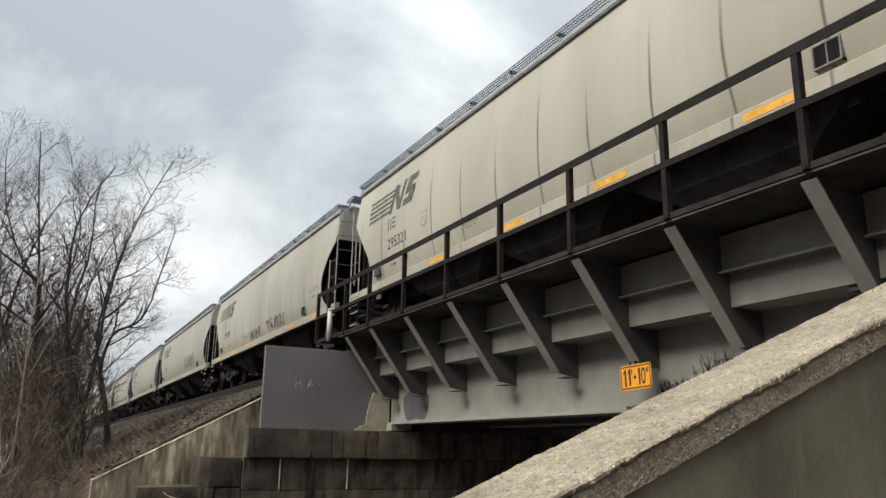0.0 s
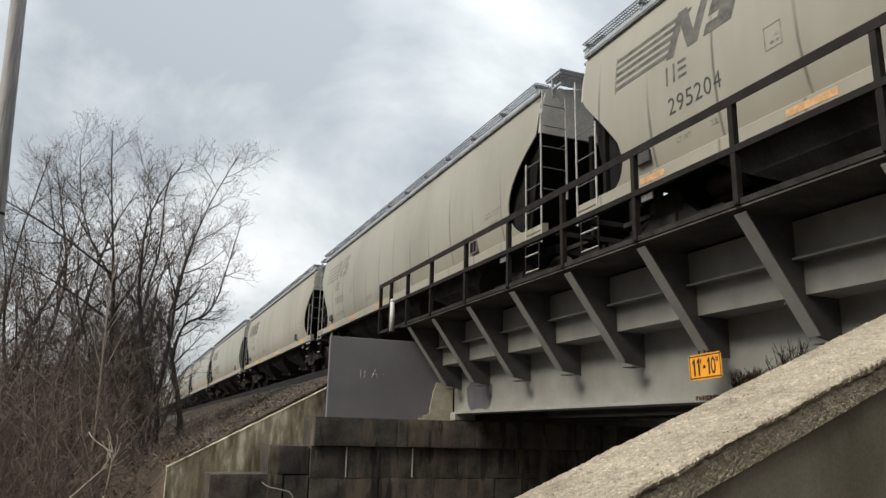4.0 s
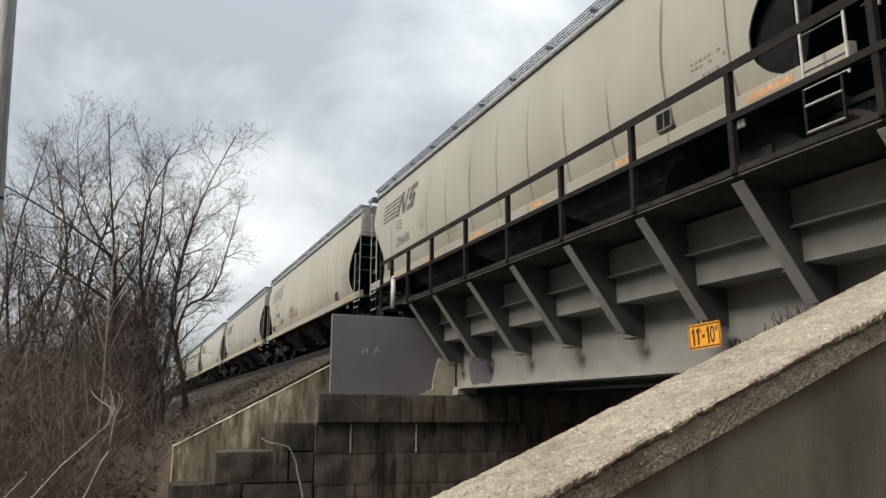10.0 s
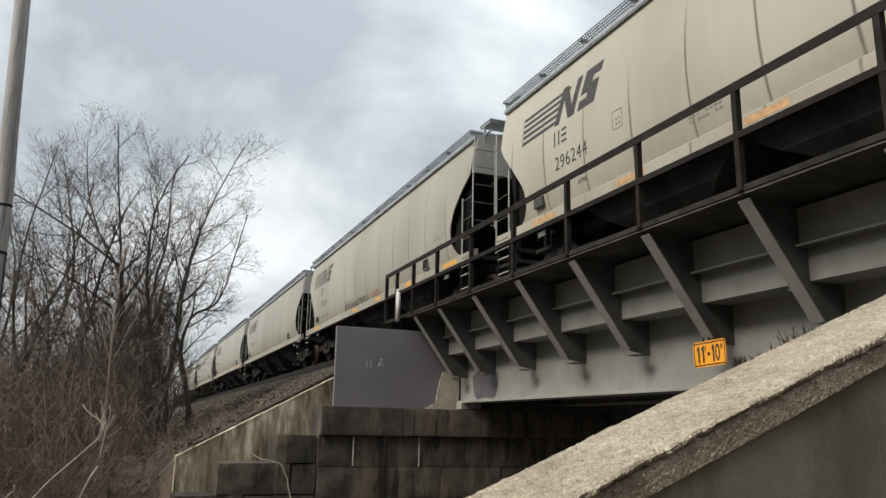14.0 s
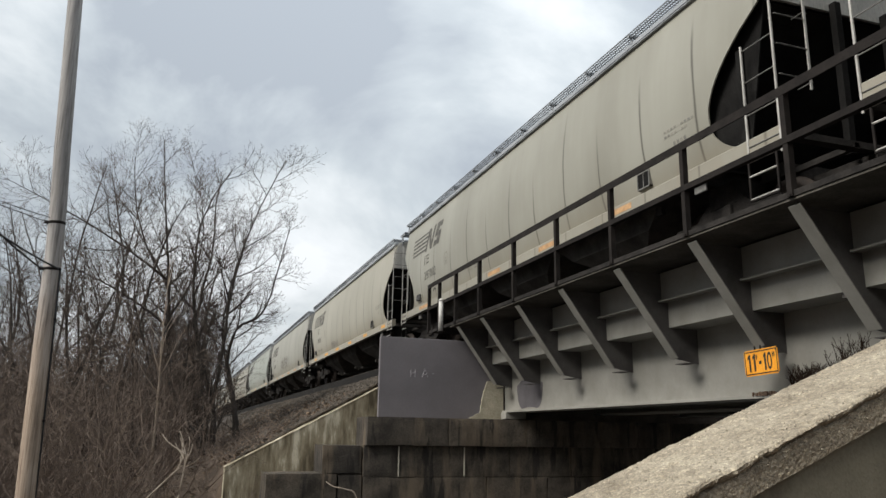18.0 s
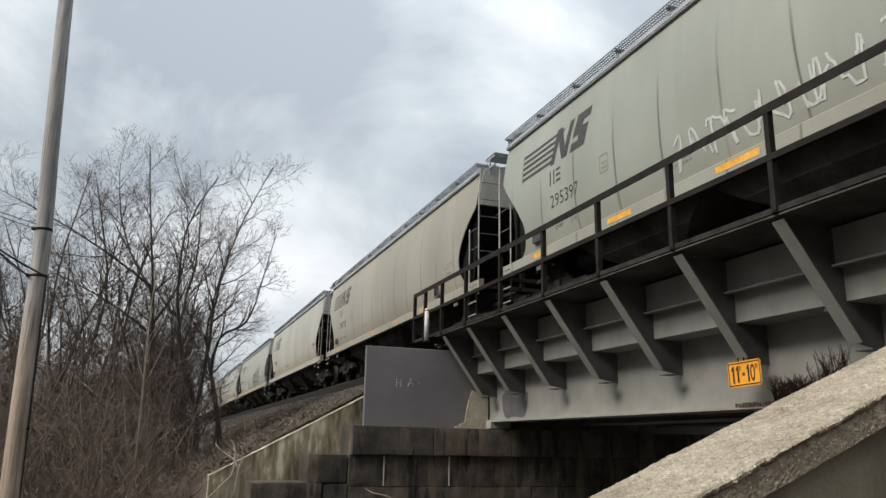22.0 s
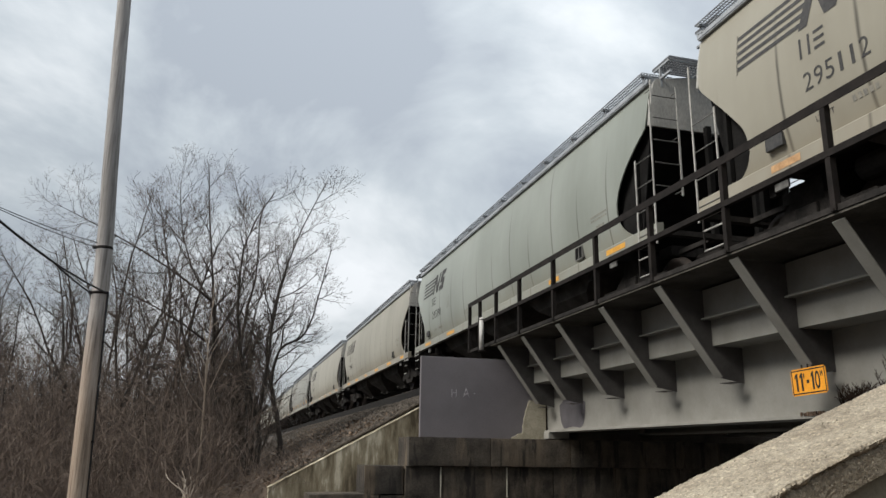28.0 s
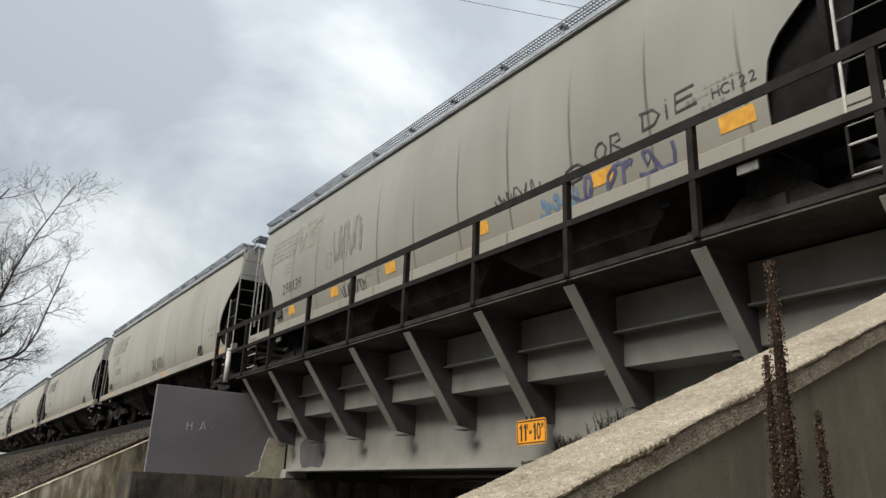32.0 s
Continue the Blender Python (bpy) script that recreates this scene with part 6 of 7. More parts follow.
def sample(line, f):
    k = f * (len(line) - 1)
    i = min(int(k), len(line) - 2)
    t = k - i
    (a, ra), (b, rb) = line[i], line[i + 1]
    return a.lerp(b, t), ra + (rb - ra) * t, (b - a).normalized()


def sprout(rng, parent, count, f0, f1, length, angle, r_most, n, lift, bend=0.16, shrink=0.6):
    """Branches along a parent, turning round it, each at about that angle to it."""
    out = []
    turn = rng.uniform(0, 6.28)
    for k in range(count):
        f = min(f1, max(f0, f0 + (f1 - f0) * (k + rng.uniform(0.0, 1.0)) / count))
        p, r, t = sample(parent, f)
        turn += 2.4 + rng.uniform(-0.5, 0.5)
        u = t.cross(Vector((0.31, 0.17, 0.93))).normalized()
        side = u * math.cos(turn) + t.cross(u) * math.sin(turn)
        w = radians(angle + rng.uniform(-16, 16))
        d = t * math.cos(w) + side * math.sin(w)
        ln = length * rng.uniform(0.55, 1.2) * (1.0 - shrink * (f - f0) / max(0.01, f1 - f0))
        rr = min(r * 0.68, r_most * rng.uniform(0.75, 1.2))
        out.append(wander(rng, p, d, ln, rr, max(0.0030, rr * 0.25), n, bend, lift))
    return out


def tree_meshes(seed, trunks, limbs=12, limb_len=2.4, subs=8, twigs=5, tips=2, low=0.22):
    """Trunks with their limbs, and the crown of smaller branches and twigs."""
    rng = random.Random(seed)
    big, crown = [], []
    for tr in trunks:
        big.append(tr)
        ls = sprout(rng, tr, limbs, low, 0.97, limb_len, 50, 0.028, 9, 0.045, 0.13, 0.5)
        big += ls
        for l in ls + [tr]:
            own = l is tr
            ss = sprout(rng, l, subs + (4 if own else 0), 0.45 if own else 0.16, 0.98, limb_len * 0.50, 43, 0.0145, 6, 0.05, 0.12, 0.45)
            crown += ss
            for m in ss:
                tw = sprout(rng, m, twigs, 0.15, 0.98, limb_len * 0.23, 40, 0.0085, 4, 0.05, 0.12, 0.4)
                crown += tw
                for q in tw:
                    crown += sprout(rng, q, tips, 0.25, 0.95, limb_len * 0.105, 38, 0.0060, 2, 0.04, 0.1, 0.2)
    return smooth(tubes(big, 7)), tubes(crown, 3)


def plain_trunk(rng, height, r0, lean=(0, 0)):
    line, p = [], Vector((0, 0, -0.25))
    d = Vector((lean[0], lean[1], 1)).normalized()
    n = 10
    for i in range(n + 1):
        f = i / n
        line.append((p.copy(), r0 * (1.25 if i == 0 else 1.0) * (1 - 0.9 * f) + 0.006))
        d = (d + Vector((rng.uniform(-0.22, 0.22), rng.uniform(-0.2, 0.2), 0.09))).normalized()
        p = p + d * (height / n)
    return line


def build_trees():
    def plant(meshes, x, y, turn, size, label):
        t = thing("tree", label, "tree", "bare trees by the embankment")
        part("trunk", meshes[0], BARK, t, "grey-brown trunk and limbs")
        part("crown", meshes[1], TWIG, t, "crown of bare twigs")
        t.matrix_world = pose(x, y, land(x, y) - 0.05, 0, 0, turn) @ Matrix.Scale(size, 4)
        return t
    def stem(points, r0, r1):
        """A trunk or heavy limb through a few bends, tapered, with small kinks between."""
        pts = [Vector(p) for p in points]
        line, n = [], 4 * (len(pts) - 1)
        for i in range(n + 1):
            k = min(i // 4, len(pts) - 2)
            f = i / 4 - k
            p0, p1, p2, p3 = pts[max(k - 1, 0)], pts[k], pts[k + 1], pts[min(k + 2, len(pts) - 1)]
            p = 0.5 * (2 * p1 + (p2 - p0) * f + (2 * p0 - 5 * p1 + 4 * p2 - p3) * f * f + (3 * p1 - p0 - 3 * p2 + p3) * f ** 3)
            p += 0.035 * Vector((noise.noise(p * 1.7), noise.noise(p * 1.7 + Vector((9, 0, 0))), 0))
            line.append((p, r0 + (r1 - r0) * (i / n) ** 0.8))
        return line
    # trees at the foot of the embankment: a leaning one with long level limbs, a forked one, and one that reaches over the ballast
    leaning = [stem([(0, 0, -0.4), (-0.35, 0.1, 0.55), (-0.95, 0.2, 1.36), (-1.31, 0.2, 2.54), (-1.45, 0.1, 3.83), (-1.58, 0, 5.3), (-1.80, -0.2, 6.96), (-2.09, 0, 9.4)], 0.115, 0.014),
               stem([(-1.60, 0, 5.1), (-2.87, -0.4, 5.9), (-4.46, -0.6, 6.75), (-6.0, -0.9, 7.4)], 0.045, 0.006), stem([(-1.38, 0.15, 3.7), (-2.48, -0.5, 4.37), (-3.62, -0.9, 4.9), (-4.5, -1.2, 5.22)], 0.042, 0.006),
               stem([(-1.46, 0.1, 4.0), (-0.9, 0.5, 5.2), (-0.7, 0.7, 6.7), (-0.95, 0.6, 8.3)], 0.045, 0.008), stem([(-1.55, 0.0, 4.9), (-2.3, 0.5, 6.2), (-2.75, 0.7, 7.6), (-2.9, 0.7, 9.0)], 0.042, 0.008)]
    plant(tree_meshes(51, leaning, 9, 2.0, 7, 5, 2, 0.22), 1.32, 24.0, 0, 1.0, "bare tree leaning from the bank foot with long limbs")
    forked = [stem([(0, 0, -0.5), (-0.04, 0, 0.5), (-0.12, 0, 1.5), (-0.62, 0.1, 3.0), (-0.90, 0.2, 4.6), (-0.96, 0.2, 6.1), (-0.75, 0.1, 7.4), (-0.1, 0, 8.7)], 0.105, 0.014),
              stem([(-0.12, 0, 1.5), (0.03, -0.2, 3.1), (0.16, -0.3, 4.9), (0.60, -0.3, 6.9), (1.46, -0.4, 9.1)], 0.07, 0.010)]
    plant(tree_meshes(52, forked, 14, 2.0, 7, 5, 2, 0.24), 1.42, 24.1, 0, 1.0, "bare forked tree below the embankment, trunk dividing low")
    over = [stem([(0, 0, -0.4), (-0.25, 0, 0.9), (-0.49, 0, 1.97), (-0.56, 0, 2.4), (-0.36, 0, 3.35), (0.36, -0.1, 3.85), (0.70, -0.2, 5.15), (1.04, -0.2, 6.65)], 0.10, 0.010),
            stem([(-0.52, 0, 2.1), (-0.75, 0.3, 3.4), (-0.55, 0.5, 5.0), (-0.2, 0.5, 6.6)], 0.055, 0.010)]
    plant(tree_meshes(53, over, 12, 1.6, 7, 5, 2, 0.22), 2.19, 24.3, 0, 1.0, "bare tree with a crooked limb curving out over the ballast")
    dark = [stem([(0, 0, -0.5), (-0.13, 0, 1.1), (-0.94, 0.2, 2.5), (-1.30, 0.3, 3.7), (-1.29, 0.3, 5.8), (-0.8, 0.2, 8.6)], 0.085, 0.012), stem([(-0.9, 0.2, 2.4), (-0.5, -0.3, 3.9), (0.0, -0.4, 5.6), (0.25, -0.4, 7.6)], 0.05, 0.009)]
    plant(tree_meshes(54, dark, 11, 2.0, 7, 5, 2, 0.22), -1.39, 23.0, 0, 1.0, "crooked bare tree inside the thicket")
    # the rest of the grove
    kinds = []
    for k in range(6):
        rng = random.Random(70 + k)
        trunks = [plain_trunk(rng, 8.6 + 0.35 * k, 0.056 + 0.005 * k, (rng.uniform(-0.25, 0.25), rng.uniform(-0.2, 0.2)))]
        for _ in range(rng.choice((1, 1, 2))):
            trunks.append(plain_trunk(rng, rng.uniform(5.5, 8.4), 0.042, (rng.uniform(-0.45, 0.45), rng.uniform(-0.35, 0.35))))
        kinds.append(tree_meshes(170 + k, trunks, 12, 2.3, 6, 5, 1, 0.10))
    far_kinds = []
    for k in range(4):
        rng = random.Random(90 + k)
        far_kinds.append(tree_meshes(190 + k, [plain_trunk(rng, 9.0 + 0.4 * k, 0.07, (rng.uniform(-0.15, 0.15), 0.0))], 13, 2.5, 7, 5, 1, 0.22))
    spots = [(-0.15, 25.6, 0.98), (-1.2, 26.4, 1.02), (0.9, 27.2, 0.90), (-0.1, 22.9, 0.70), (-2.0, 25.2, 0.96), (0.3, 29.0, 0.98), (-1.9, 22.6, 0.72), (-2.7, 24.0, 0.90), (-3.2, 26.6, 0.94), (-3.9, 23.4, 0.82), (-4.8, 25.8, 0.88), (-5.8, 24.2, 0.80), (1.4, 30.5, 0.82),
             (-2.8, 21.2, 0.55), (-6.8, 27.5, 0.84), (-1.8, 30.0, 0.98), (-4.2, 30.6, 0.96), (0.9, 34.5, 0.85), (-8.2, 29.4, 0.82), (2.3, 28.4, 0.50), (-0.6, 21.0, 0.42), (2.0, 36.0, 0.7), (-5.0, 22.0, 0.60), (-7.4, 25.4, 0.72), (-1.0, 20.4, 0.34), (-9.6, 27.0, 0.76),
             (0.5, 25.0, 0.62), (-1.5, 24.2, 0.66), (1.0, 23.2, 0.44), (-3.4, 22.0, 0.52), (0.0, 27.2, 0.70), (-2.6, 27.6, 0.74), (-4.6, 24.2, 0.60), (1.5, 26.0, 0.52), (-6.2, 22.8, 0.58), (-0.7, 23.6, 0.56)]
    rng = random.Random(9)
    for i, (x, y, s) in enumerate(spots):
        plant(kinds[i % 6], x, y, rng.uniform(0, 360), s, "slender bare tree in the roadside grove" if s > 0.65 else "bare sapling in the roadside grove")
    for i in range(46):
        y = rng.uniform(36, 90)
        x = rng.uniform(-4 - 0.42 * y, 2.6 if i % 3 == 0 else -0.2 * y)
        plant(far_kinds[i % 4], x, y, rng.uniform(0, 360), rng.uniform(0.75, 1.15), "bare tree in the wood beyond the grove")
    for i in range(26):
        y = rng.uniform(27, 50)
        plant(far_kinds[i % 4], rng.uniform(-4 - 0.46 * y, -0.24 * y), y, rng.uniform(0, 360), rng.uniform(0.62, 0.92), "bare tree among the close-grown woods by the road")
    # underbrush: arching stems and side shoots nobody could count
    lines = []
    for k in range(9000):
        y = 17.0 + 30 * rng.random() ** 1.6
        x = rng.uniform(-3.5 - 0.36 * y, 2.9)
        thick = 0.5 + 0.9 * noise.noise((x * 0.45, y * 0.45, 8.0))
        if (x > 1.15 and y < 18.4) or rng.random() > thick + 0.15:
            continue
        tall = rng.random() < 0.27 and x < (0.3 if y < 24 else 1.0)
        h = rng.uniform(2.4, 5.2) if tall else rng.uniform(0.4, 2.3) * (1.2 if x < -0.5 else 0.6) * (0.6 + 0.8 * max(0.0, thick))
        if x > 1.4 or (x > 0.3 and y < 24):
            h *= 0.4 if x > 1.4 else 0.62
        tilt = 0.5 if tall else 1.0
        main = wander(rng, (x, y, land(x, y) - 0.05), (rng.uniform(-tilt, tilt), rng.uniform(-tilt, tilt), 1), h, rng.uniform(0.005, 0.010) * (2.0 if tall else 1), 0.002, 7, 0.26, 0.0)
        lines.append(main)
        shoots = sprout(rng, main, 9 if tall else 4, 0.2, 0.97, h * (0.24 if tall else 0.38), 52, 0.006, 4, 0.02, 0.28, 0.4)
        lines += shoots
        if tall:
            for q in shoots:
                lines += sprout(rng, q, 3, 0.3, 0.95, h * 0.10, 48, 0.004, 2, 0.03, 0.25, 0.3)
    tagged(part("underbrush", tubes(lines, 3), STEM), "dense brown leafless underbrush on the bank", "underbrush", kind="stuff")
    lines = []
    for k in range(5200):
        y = rng.uniform(34, 150)
        x = rng.uniform(-6 - 0.45 * y, 2.6)
        h = rng.uniform(2.4, 8.2)
        z = land(x, y)
        lines.append(wander(rng, (x, y, z - 0.05), (rng.uniform(-0.2, 0.2), rng.uniform(-0.2, 0.2), 1), h, rng.uniform(0.015, 0.04), 0.006, 4, 0.16, 0.05))
        for q in sprout(rng, lines[-1], 7, 0.3, 0.97, h * 0.26, 40, 0.012, 3, 0.08, 0.25, 0.5):
            lines.append(q)
    tagged(part("far_woods", tubes(lines, 3), TWIG), "brown bare woods behind the roadside grove", "woods", kind="stuff")


build_trees()


def build_scatter():
    rng = random.Random(31)
    # ballast stones on the shoulder
    verts, faces = [], []
    for k in range(17000):
        y = 17.9 + 38 * rng.random() ** 2.3
        x = 1.7 + 4.4 * rng.random() ** 0.7
        z = max(bed_top(x) + 0.045 * noise.noise((x * 1.5, y * 1.5, 5)), land(x, y) if x < 6.2 else 0)
        s = rng.uniform(0.018, 0.05)
        c = Vector((x, y, z + s * 0.4))
        n = len(verts)
        axes = [Vector((s * rng.uniform(0.7, 1.3), 0, 0)), Vector((0, s * rng.uniform(0.7, 1.3), 0)), Vector((0, 0, s * rng.uniform(0.6, 1.1)))]
        q = Euler((rng.uniform(0, 6), rng.uniform(0, 6), rng.uniform(0, 6))).to_matrix()
        for a in axes:
            verts += [c + q @ a, c - q @ a]
        for i in (0, 1):
            for j in (2, 3):
                for l in (4, 5):
                    faces.append((n + i, n + j, n + l))
    me = bpy.data.meshes.new("stones")
    me.from_pydata(verts, [], faces)
    tagged(part("ballast_stones", me, PEBBLE), "loose grey-brown ballast stones on the slope", "ballast", kind="stuff")
    verts, faces = [], []
    for k in range(22000):
        if k % 7 == 0:
            x, y = rng.uniform(-5, 5), rng.uniform(-2, 1.9)
        else:
            y = 16.5 + 24 * rng.random() ** 1.5
            x = rng.uniform(-2 - 0.35 * y, 4.4)
            if y < 17.9 and x > 1.2:
                continue
        c = Vector((x, y, max(land(x, y), bed_top(x) if x > 1.5 and y > 17.9 else 0) + 0.03))
        q = Euler((rng.uniform(-0.7, 0.7), rng.uniform(-0.7, 0.7), rng.uniform(0, 6))).to_matrix()
        s = rng.uniform(0.03, 0.07)
        n = len(verts)
        for a, b, d in ((-1, 0, 0), (0, -0.55, 0.2), (1, 0, 0), (0, 0.55, 0.25)):
            verts.append(c + q @ Vector((a * s, b * s, d * s)))
        faces.append((n, n + 1, n + 2, n + 3))
    me = bpy.data.meshes.new("leaves")
    me.from_pydata(verts, [], faces)
    tagged(part("leaf_litter", me, LEAF), "dead brown leaves lying on the bank", "leaves", kind="stuff")


build_scatter()


# ---------------------------------------------------------------- utility pole, wires, weeds
def build_pole():
    holder = thing("utility_pole", "weathered grey-brown wooden utility pole, slightly bowed", "utility pole")
    pts = [((-1.87, 15.0, -0.3), 0.162), ((-1.90, 15.0, 1.2), 0.157), ((-1.94, 15.0, 2.6), 0.153), ((-1.965, 15.0, 3.8), 0.149), ((-1.985, 15.0, 5.0), 0.146), ((-1.995, 15.0, 6.0), 0.143), ((-2.035, 15.0, 7.0), 0.140), ((-2.095, 15.0, 8.0), 0.137), ((-2.15, 15.0, 9.2), 0.133), ((-2.21, 15.0, 10.5), 0.129), ((-2.27, 15.0, 12.0), 0.123), ((-2.33, 15.0, 13.6), 0.116)]
    part("shaft", smooth(tubes([pts], 16)), POLE, holder)
    for z, x, r in ((5.76, -1.991, 0.147), (6.59, -2.018, 0.144)):
        part("clamp_band", smooth(tubes([[((x, 15.0, z), r), ((x - 0.002, 15.0, z + 0.05), r)]], 16)), STEEL_DARK, holder)
        part("hook", box_mesh(x - 0.19, x - 0.135, 14.93, 14.99, z, z + 0.05, 0.006), STEEL_DARK, holder)
    part("riser", smooth(tubes([[((-1.735, 14.97, -0.2), 0.019), ((-1.785, 14.97, 2.6), 0.019), ((-1.828, 14.96, 4.6), 0.017), ((-1.85, 14.93, 5.78), 0.016)]], 6)), CABLE, holder, "black riser cable down the pole")
    for z, x in ((1.5, -1.75), (3.2, -1.80), (4.9, -1.835)):
        part("staple", box_mesh(x - 0.03, x + 0.03, 14.935, 14.952, z, z + 0.03), STEEL_DARK, holder)


build_pole()


def sag(a, b, drop, n=24):
    a, b = Vector(a), Vector(b)
    return [a.lerp(b, k / n) - Vector((0, 0, drop * 4 * (k / n) * (1 - k / n))) for k in range(n + 1)]


SPLICE, DROP_END = (-3.644, 13.0, 6.772), (-4.064, 8.5, 6.204)


def build_wires():
    """A bundled service drop that leaves the pole in two legs, is tied at a splice, and two thin wires to the same splice."""
    def cable(label, a, b, drop, r):
        t = thing("service_cable", label, "cable", "cables on the pole")
        part("strand", smooth(tubes([[(p, r) for p in sag(a, b, drop)]], 6)), CABLE, t)
        return t
    fork = tuple(Vector(SPLICE).lerp(Vector((-2.05, 14.86, 5.80)), 0.62) - Vector((0, 0, 0.05)))
    cable("black bundled cable from the pole to its splice", fork, SPLICE, 0.03, 0.021)
    cable("black cable leg ending at the pole hook", (-2.14, 14.92, 5.77), fork, 0.02, 0.015)
    cable("black cable leg wrapped to the pole clamp", (-1.875, 14.88, 5.78), fork, 0.02, 0.016)
    t = cable("black bundled cable running on from the splice", SPLICE, DROP_END, 0.10, 0.023)
    part("splice_sleeve", smooth(tubes([[(Vector(SPLICE) + Vector((0.10, 0.12, -0.06)), 0.028), (Vector(SPLICE), 0.048), (Vector(SPLICE) - Vector((0.08, 0.10, -0.05)), 0.03)]], 8)), CABLE, t)
    for dz in (0.0, 0.09):
        cable("thin dark wire from the pole bolt to the splice", (-2.13, 14.90, 6.60 + dz), (SPLICE[0], SPLICE[1], SPLICE[2] + 0.02 + 0.2 * dz), 0.05, 0.007)
    for a, b in FAR_WIRES:
        t = thing("line_wire", "thin dark overhead line wire beyond the tracks", "wire", "wires beyond the tracks")
        part("strand", tubes([[(p, 0.008) for p in sag(a, b, 0.05)]], 5), CABLE, t)
    # poles that carry the far wires, out beyond the tracks
    for x, y, h in ((-20.9, 38.2, 26.3), (25.0, 8.3, 16.2)):
        t = thing("line_pole", "brown wooden line pole beyond the tracks", "utility pole")
        part("shaft", smooth(tubes([[((x, y, -0.2), 0.17), ((x, y, h), 0.11)]], 10)), POLE, t)


FAR_WIRES = [((-20.9, 37.1, 23.95), (25.0, 8.9, 15.45)), ((-20.9, 39.4, 25.75), (25.0, 7.8, 15.35))]
build_wires()


def build_mulleins():
    rng = random.Random(77)
    spec = [((1.90, 1.33), (1.835, 1.27, 3.65), 0.023), ((1.885, 1.36), (1.875, 1.325, 3.46), 0.018), ((1.955, 1.25), (1.935, 1.26, 3.345), 0.017), ((1.86, 1.40), (1.855, 1.39, 3.13), 0.012), ((1.93, 1.30), (1.90, 1.31, 3.24), 0.009)]
    for (x, y), top, r in spec:
        t = thing("mullein_stalk", "dead brown mullein seed stalk standing before the wall", "weed", "mullein stalks by the wall")
        z0 = land(x, y)
        base, tip = Vector((x, y, z0 - 0.03)), Vector(top)
        line = [(base.lerp(tip, k / 10) + Vector((0.006 * math.sin(k * 1.1), 0, 0)), r * (0.5 if k < 3 else 0.80 if k < 8 else 0.80 - 0.17 * (k - 7))) for k in range(11)]
        part("stem", smooth(tubes([line], 8)), SEED_CORE, t)
        bm = bmesh.new()
        steps = int((tip - base).length * 0.72 / 0.0075)
        for k in range(steps):
            f = 0.28 + 0.72 * k / steps
            p, _, _ = sample(line, f)
            for _ in range(15):
                a = rng.uniform(0, 6.28)
                rr = r * (0.95 if f < 0.75 else 0.95 - 2.0 * (f - 0.75)) * rng.uniform(0.75, 1.2)
                q = p + Vector((math.cos(a) * rr, math.sin(a) * rr, rng.uniform(-0.004, 0.004)))
                s = rng.uniform(0.0012, 0.0028)
                vs = [bm.verts.new(q + Vector(v) * s) for v in ((1, 0, 0), (-0.5, 0.9, 0), (-0.5, -0.9, 0), (0, 0, 1.3), (0, 0, -1.0))]
                for i in range(3):
                    j = (i + 1) % 3
                    bm.faces.new([vs[i], vs[j], vs[3]])
                    bm.faces.new([vs[j], vs[i], vs[4]])
        part("seed_head", bm, SEED, t, "rough brown seed capsules")


build_mulleins()


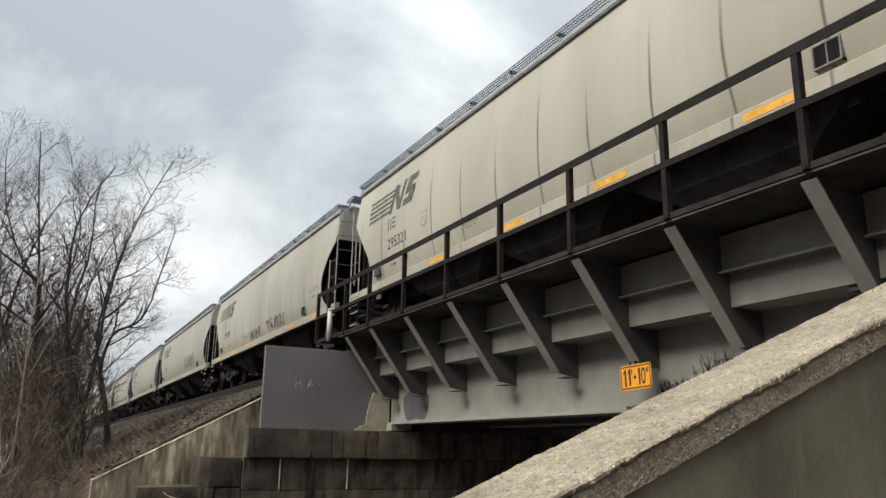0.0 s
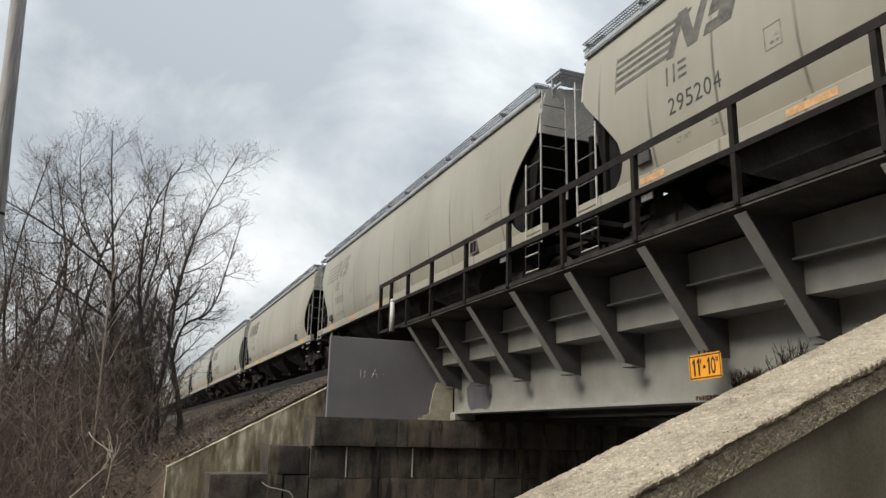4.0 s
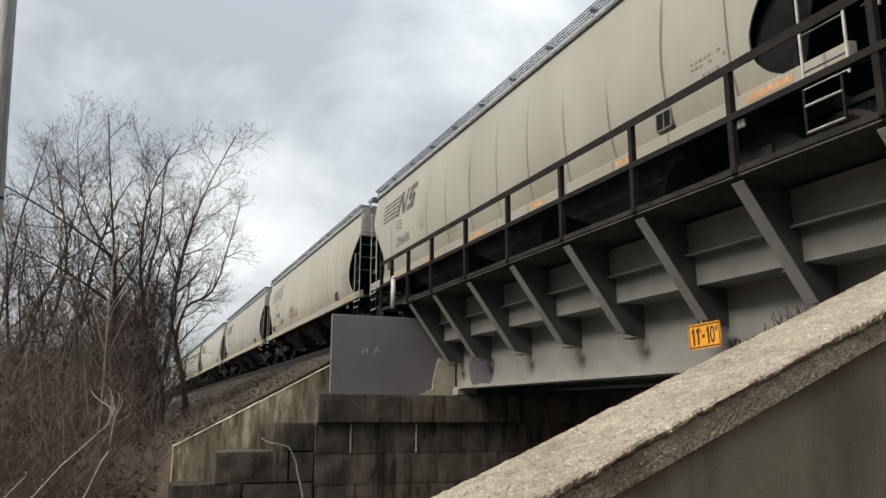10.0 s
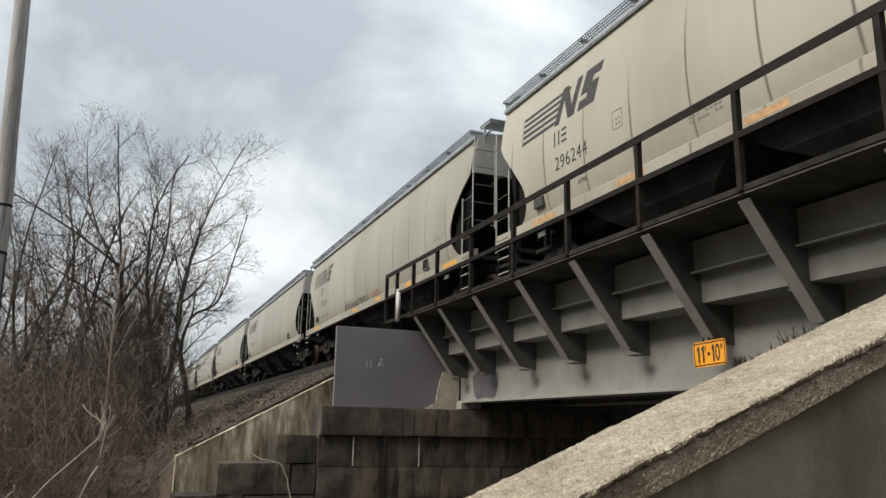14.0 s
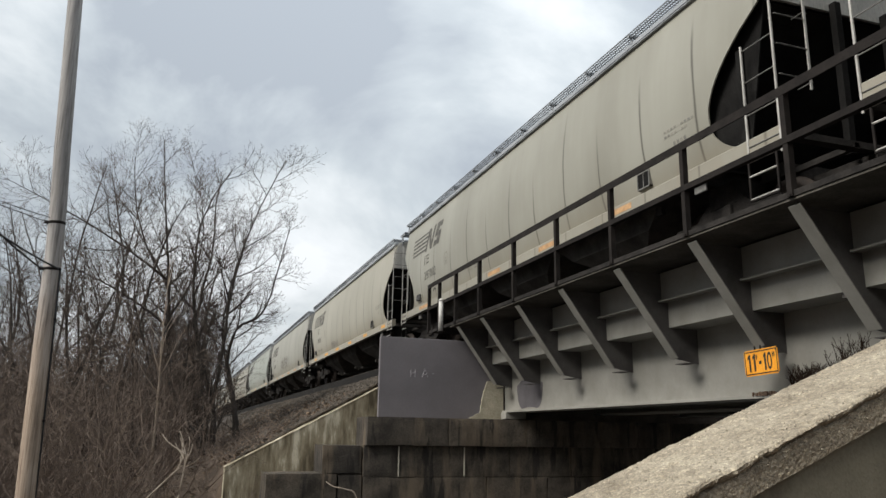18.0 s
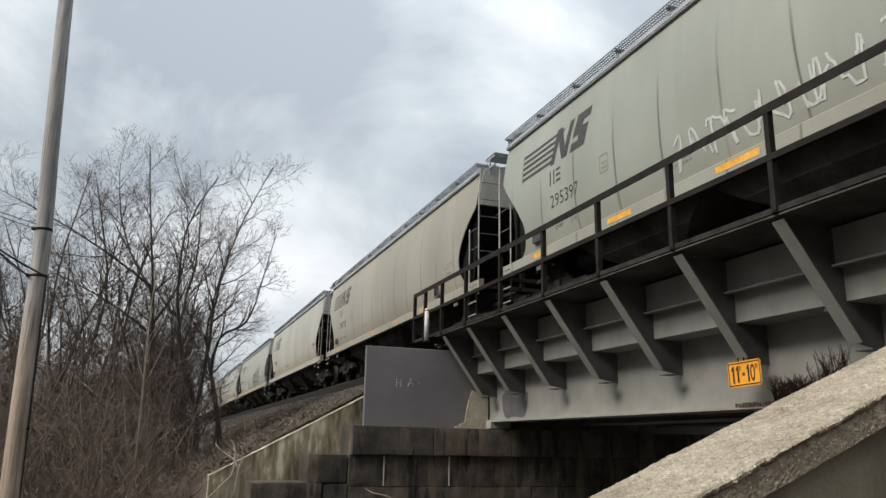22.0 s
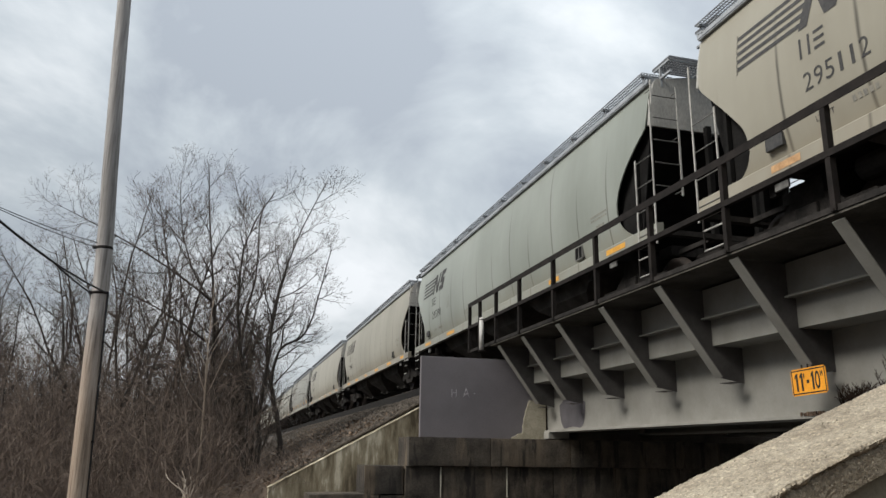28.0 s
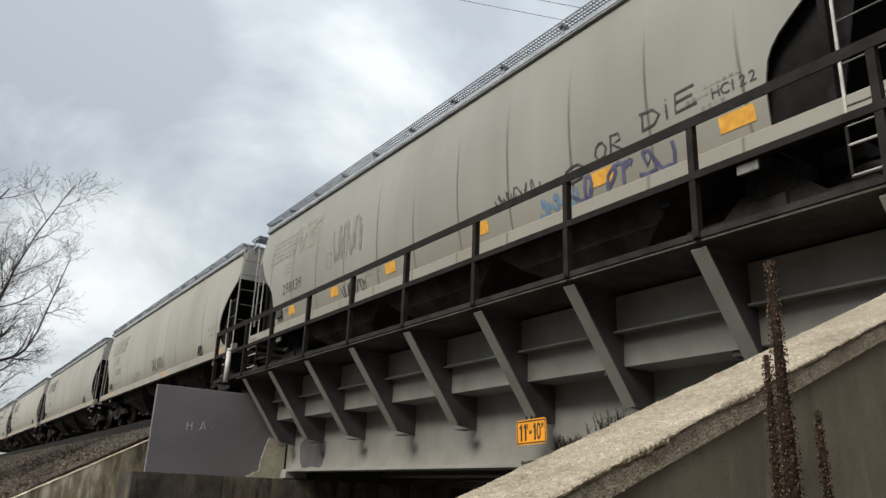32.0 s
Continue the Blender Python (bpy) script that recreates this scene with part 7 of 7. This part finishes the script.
def build_weeds():
    rng = random.Random(15)
    for points, tips in PALE:
        t = thing("dead_weed", "bleached dead weed stalk with crooked tips", "weed", "dead weeds on the near bank")
        x, z, y = points[0]
        pts = [Vector((x, y, land(x, y) - 0.03))] + [Vector((a, c, b)) for a, b, c in points[0:]]
        main = []
        for k in range(len(pts) - 1):
            for i in range(5):
                p = pts[k].lerp(pts[k + 1], i / 5)
                main.append((p + Vector((0.004 * noise.noise((p.z * 14, k, 0)), 0, 0)), 0.0017 - 0.0001 * k))
        main.append((pts[-1], 0.0011))
        lines = [main]
        for k in range(tips):
            p, r, d = sample(main, rng.uniform(0.93, 1.0))
            lines.append(wander(rng, p, d * 0.6 + Vector((rng.uniform(-1, 1), rng.uniform(-0.3, 0.3), rng.uniform(-0.1, 0.3))), rng.uniform(0.03, 0.075), 0.0013, 0.0006, 6, 0.30, 0.06))
        part("stalk", smooth(tubes(lines, 6)), PALE_STEM, t)
    # a pale upright sapling before the thicket, and thin stems at the wing wall
    t = thing("sapling", "pale slender leafless sapling at the edge of the thicket", "sapling")
    trunk = wander(rng, (-0.15, 19.5, land(-0.15, 19.5) - 0.05), (0.05, 0, 1), 5.2, 0.034, 0.006, 12, 0.035, 0.03)
    part("trunk", smooth(tubes([trunk], 7)), STRAW, t)
    part("crown", tubes(sprout(rng, trunk, 16, 0.35, 0.98, 1.3, 32, 0.012, 6, 0.08), 4), STRAW, t)
    for x, y, h, lean in ((1.62, 17.2, 1.9, 0.14), (1.95, 17.1, 1.6, -0.1), (2.55, 16.3, 1.5, -0.35), (1.2, 16.8, 1.5, 0.1)):
        t = thing("dry_stem", "thin dry stem standing before the wing wall", "weed", "dry stems by the wing wall")
        base = 0.45 if x > 1.3 else land(x, y)
        stem = wander(rng, (x, y, base - 0.05), (lean, 0, 1), h, 0.012, 0.003, 8, 0.08, 0.02)
        part("stalk", tubes([stem] + sprout(rng, stem, 4, 0.5, 0.98, 0.5, 38, 0.005, 4, 0.05), 4), STEM, t)
    t = thing("flange_shrub", "small dark dry shrub growing by the girder flange", "weed")
    lines = []
    for k in range(300):
        y = 6.75 + 1.15 * rng.random() ** 0.8
        lines.append(wander(rng, (7.27 + rng.uniform(-0.04, 0.04), y, 3.64), (rng.uniform(-0.4, 0.2), -0.25, 1), rng.uniform(0.12, 0.50) * (1.35 if y < 7.25 else 0.7), 0.008, 0.002, 5, 0.25, 0.05))
        for _ in range(3):
            p, r, d = sample(lines[-1 - _], rng.uniform(0.3, 0.9))
            lines.append(wander(rng, p, d + Vector((rng.uniform(-0.7, 0.7), rng.uniform(-0.7, 0.7), 0.1)), 0.10, 0.004, 0.0015, 3, 0.3, 0.0))
    part("stem", tubes(lines, 4), SEED_CORE, t)


PALE = [([(0.17, 2.84, 1.9), (0.20, 2.90, 1.9), (0.23, 2.97, 1.9), (0.24, 3.04, 1.9)], 6), ([(0.06, 2.83, 1.91), (0.12, 2.90, 1.91), (0.17, 2.96, 1.91), (0.232, 3.022, 1.91)], 3),
        ([(0.05, 2.86, 1.88), (0.08, 2.90, 1.88), (0.11, 2.935, 1.88), (0.108, 2.942, 1.88)], 0), ([(0.59, 2.80, 1.92), (0.58, 2.88, 1.92), (0.565, 2.945, 1.92), (0.55, 2.975, 1.92), (0.53, 2.98, 1.92)], 1)]
build_weeds()


# ---------------------------------------------------------------- what moves
SPEED = 15.88
# the train's lead over its even pace, in metres, second by second (slack running in and out)
DRIFT = [(0, -0.27), (1, 0.35), (2, -0.14), (3, -0.11), (4, 0.44), (7, 0.31), (8, -0.20), (9, 0.21), (10, -0.64), (11, -0.16), (12, -0.59), (13, -0.02), (14, -0.35),
         (17, 0.03), (18, 0.31), (19, -0.16), (20, 0.43), (21, -0.05), (22, 0.06), (23, 0.65), (24, 0.10), (25, 0.10), (28, -0.71), (29, -1.03), (30, -0.42), (31, -0.84), (32, -0.35)]


def motions():
    for car, y in TRAIN:
        walk(car, [(float(t), pose(TRACK_X, y - SPEED * t + d, RAIL_TOP)) for t, d in DRIFT])


motions()
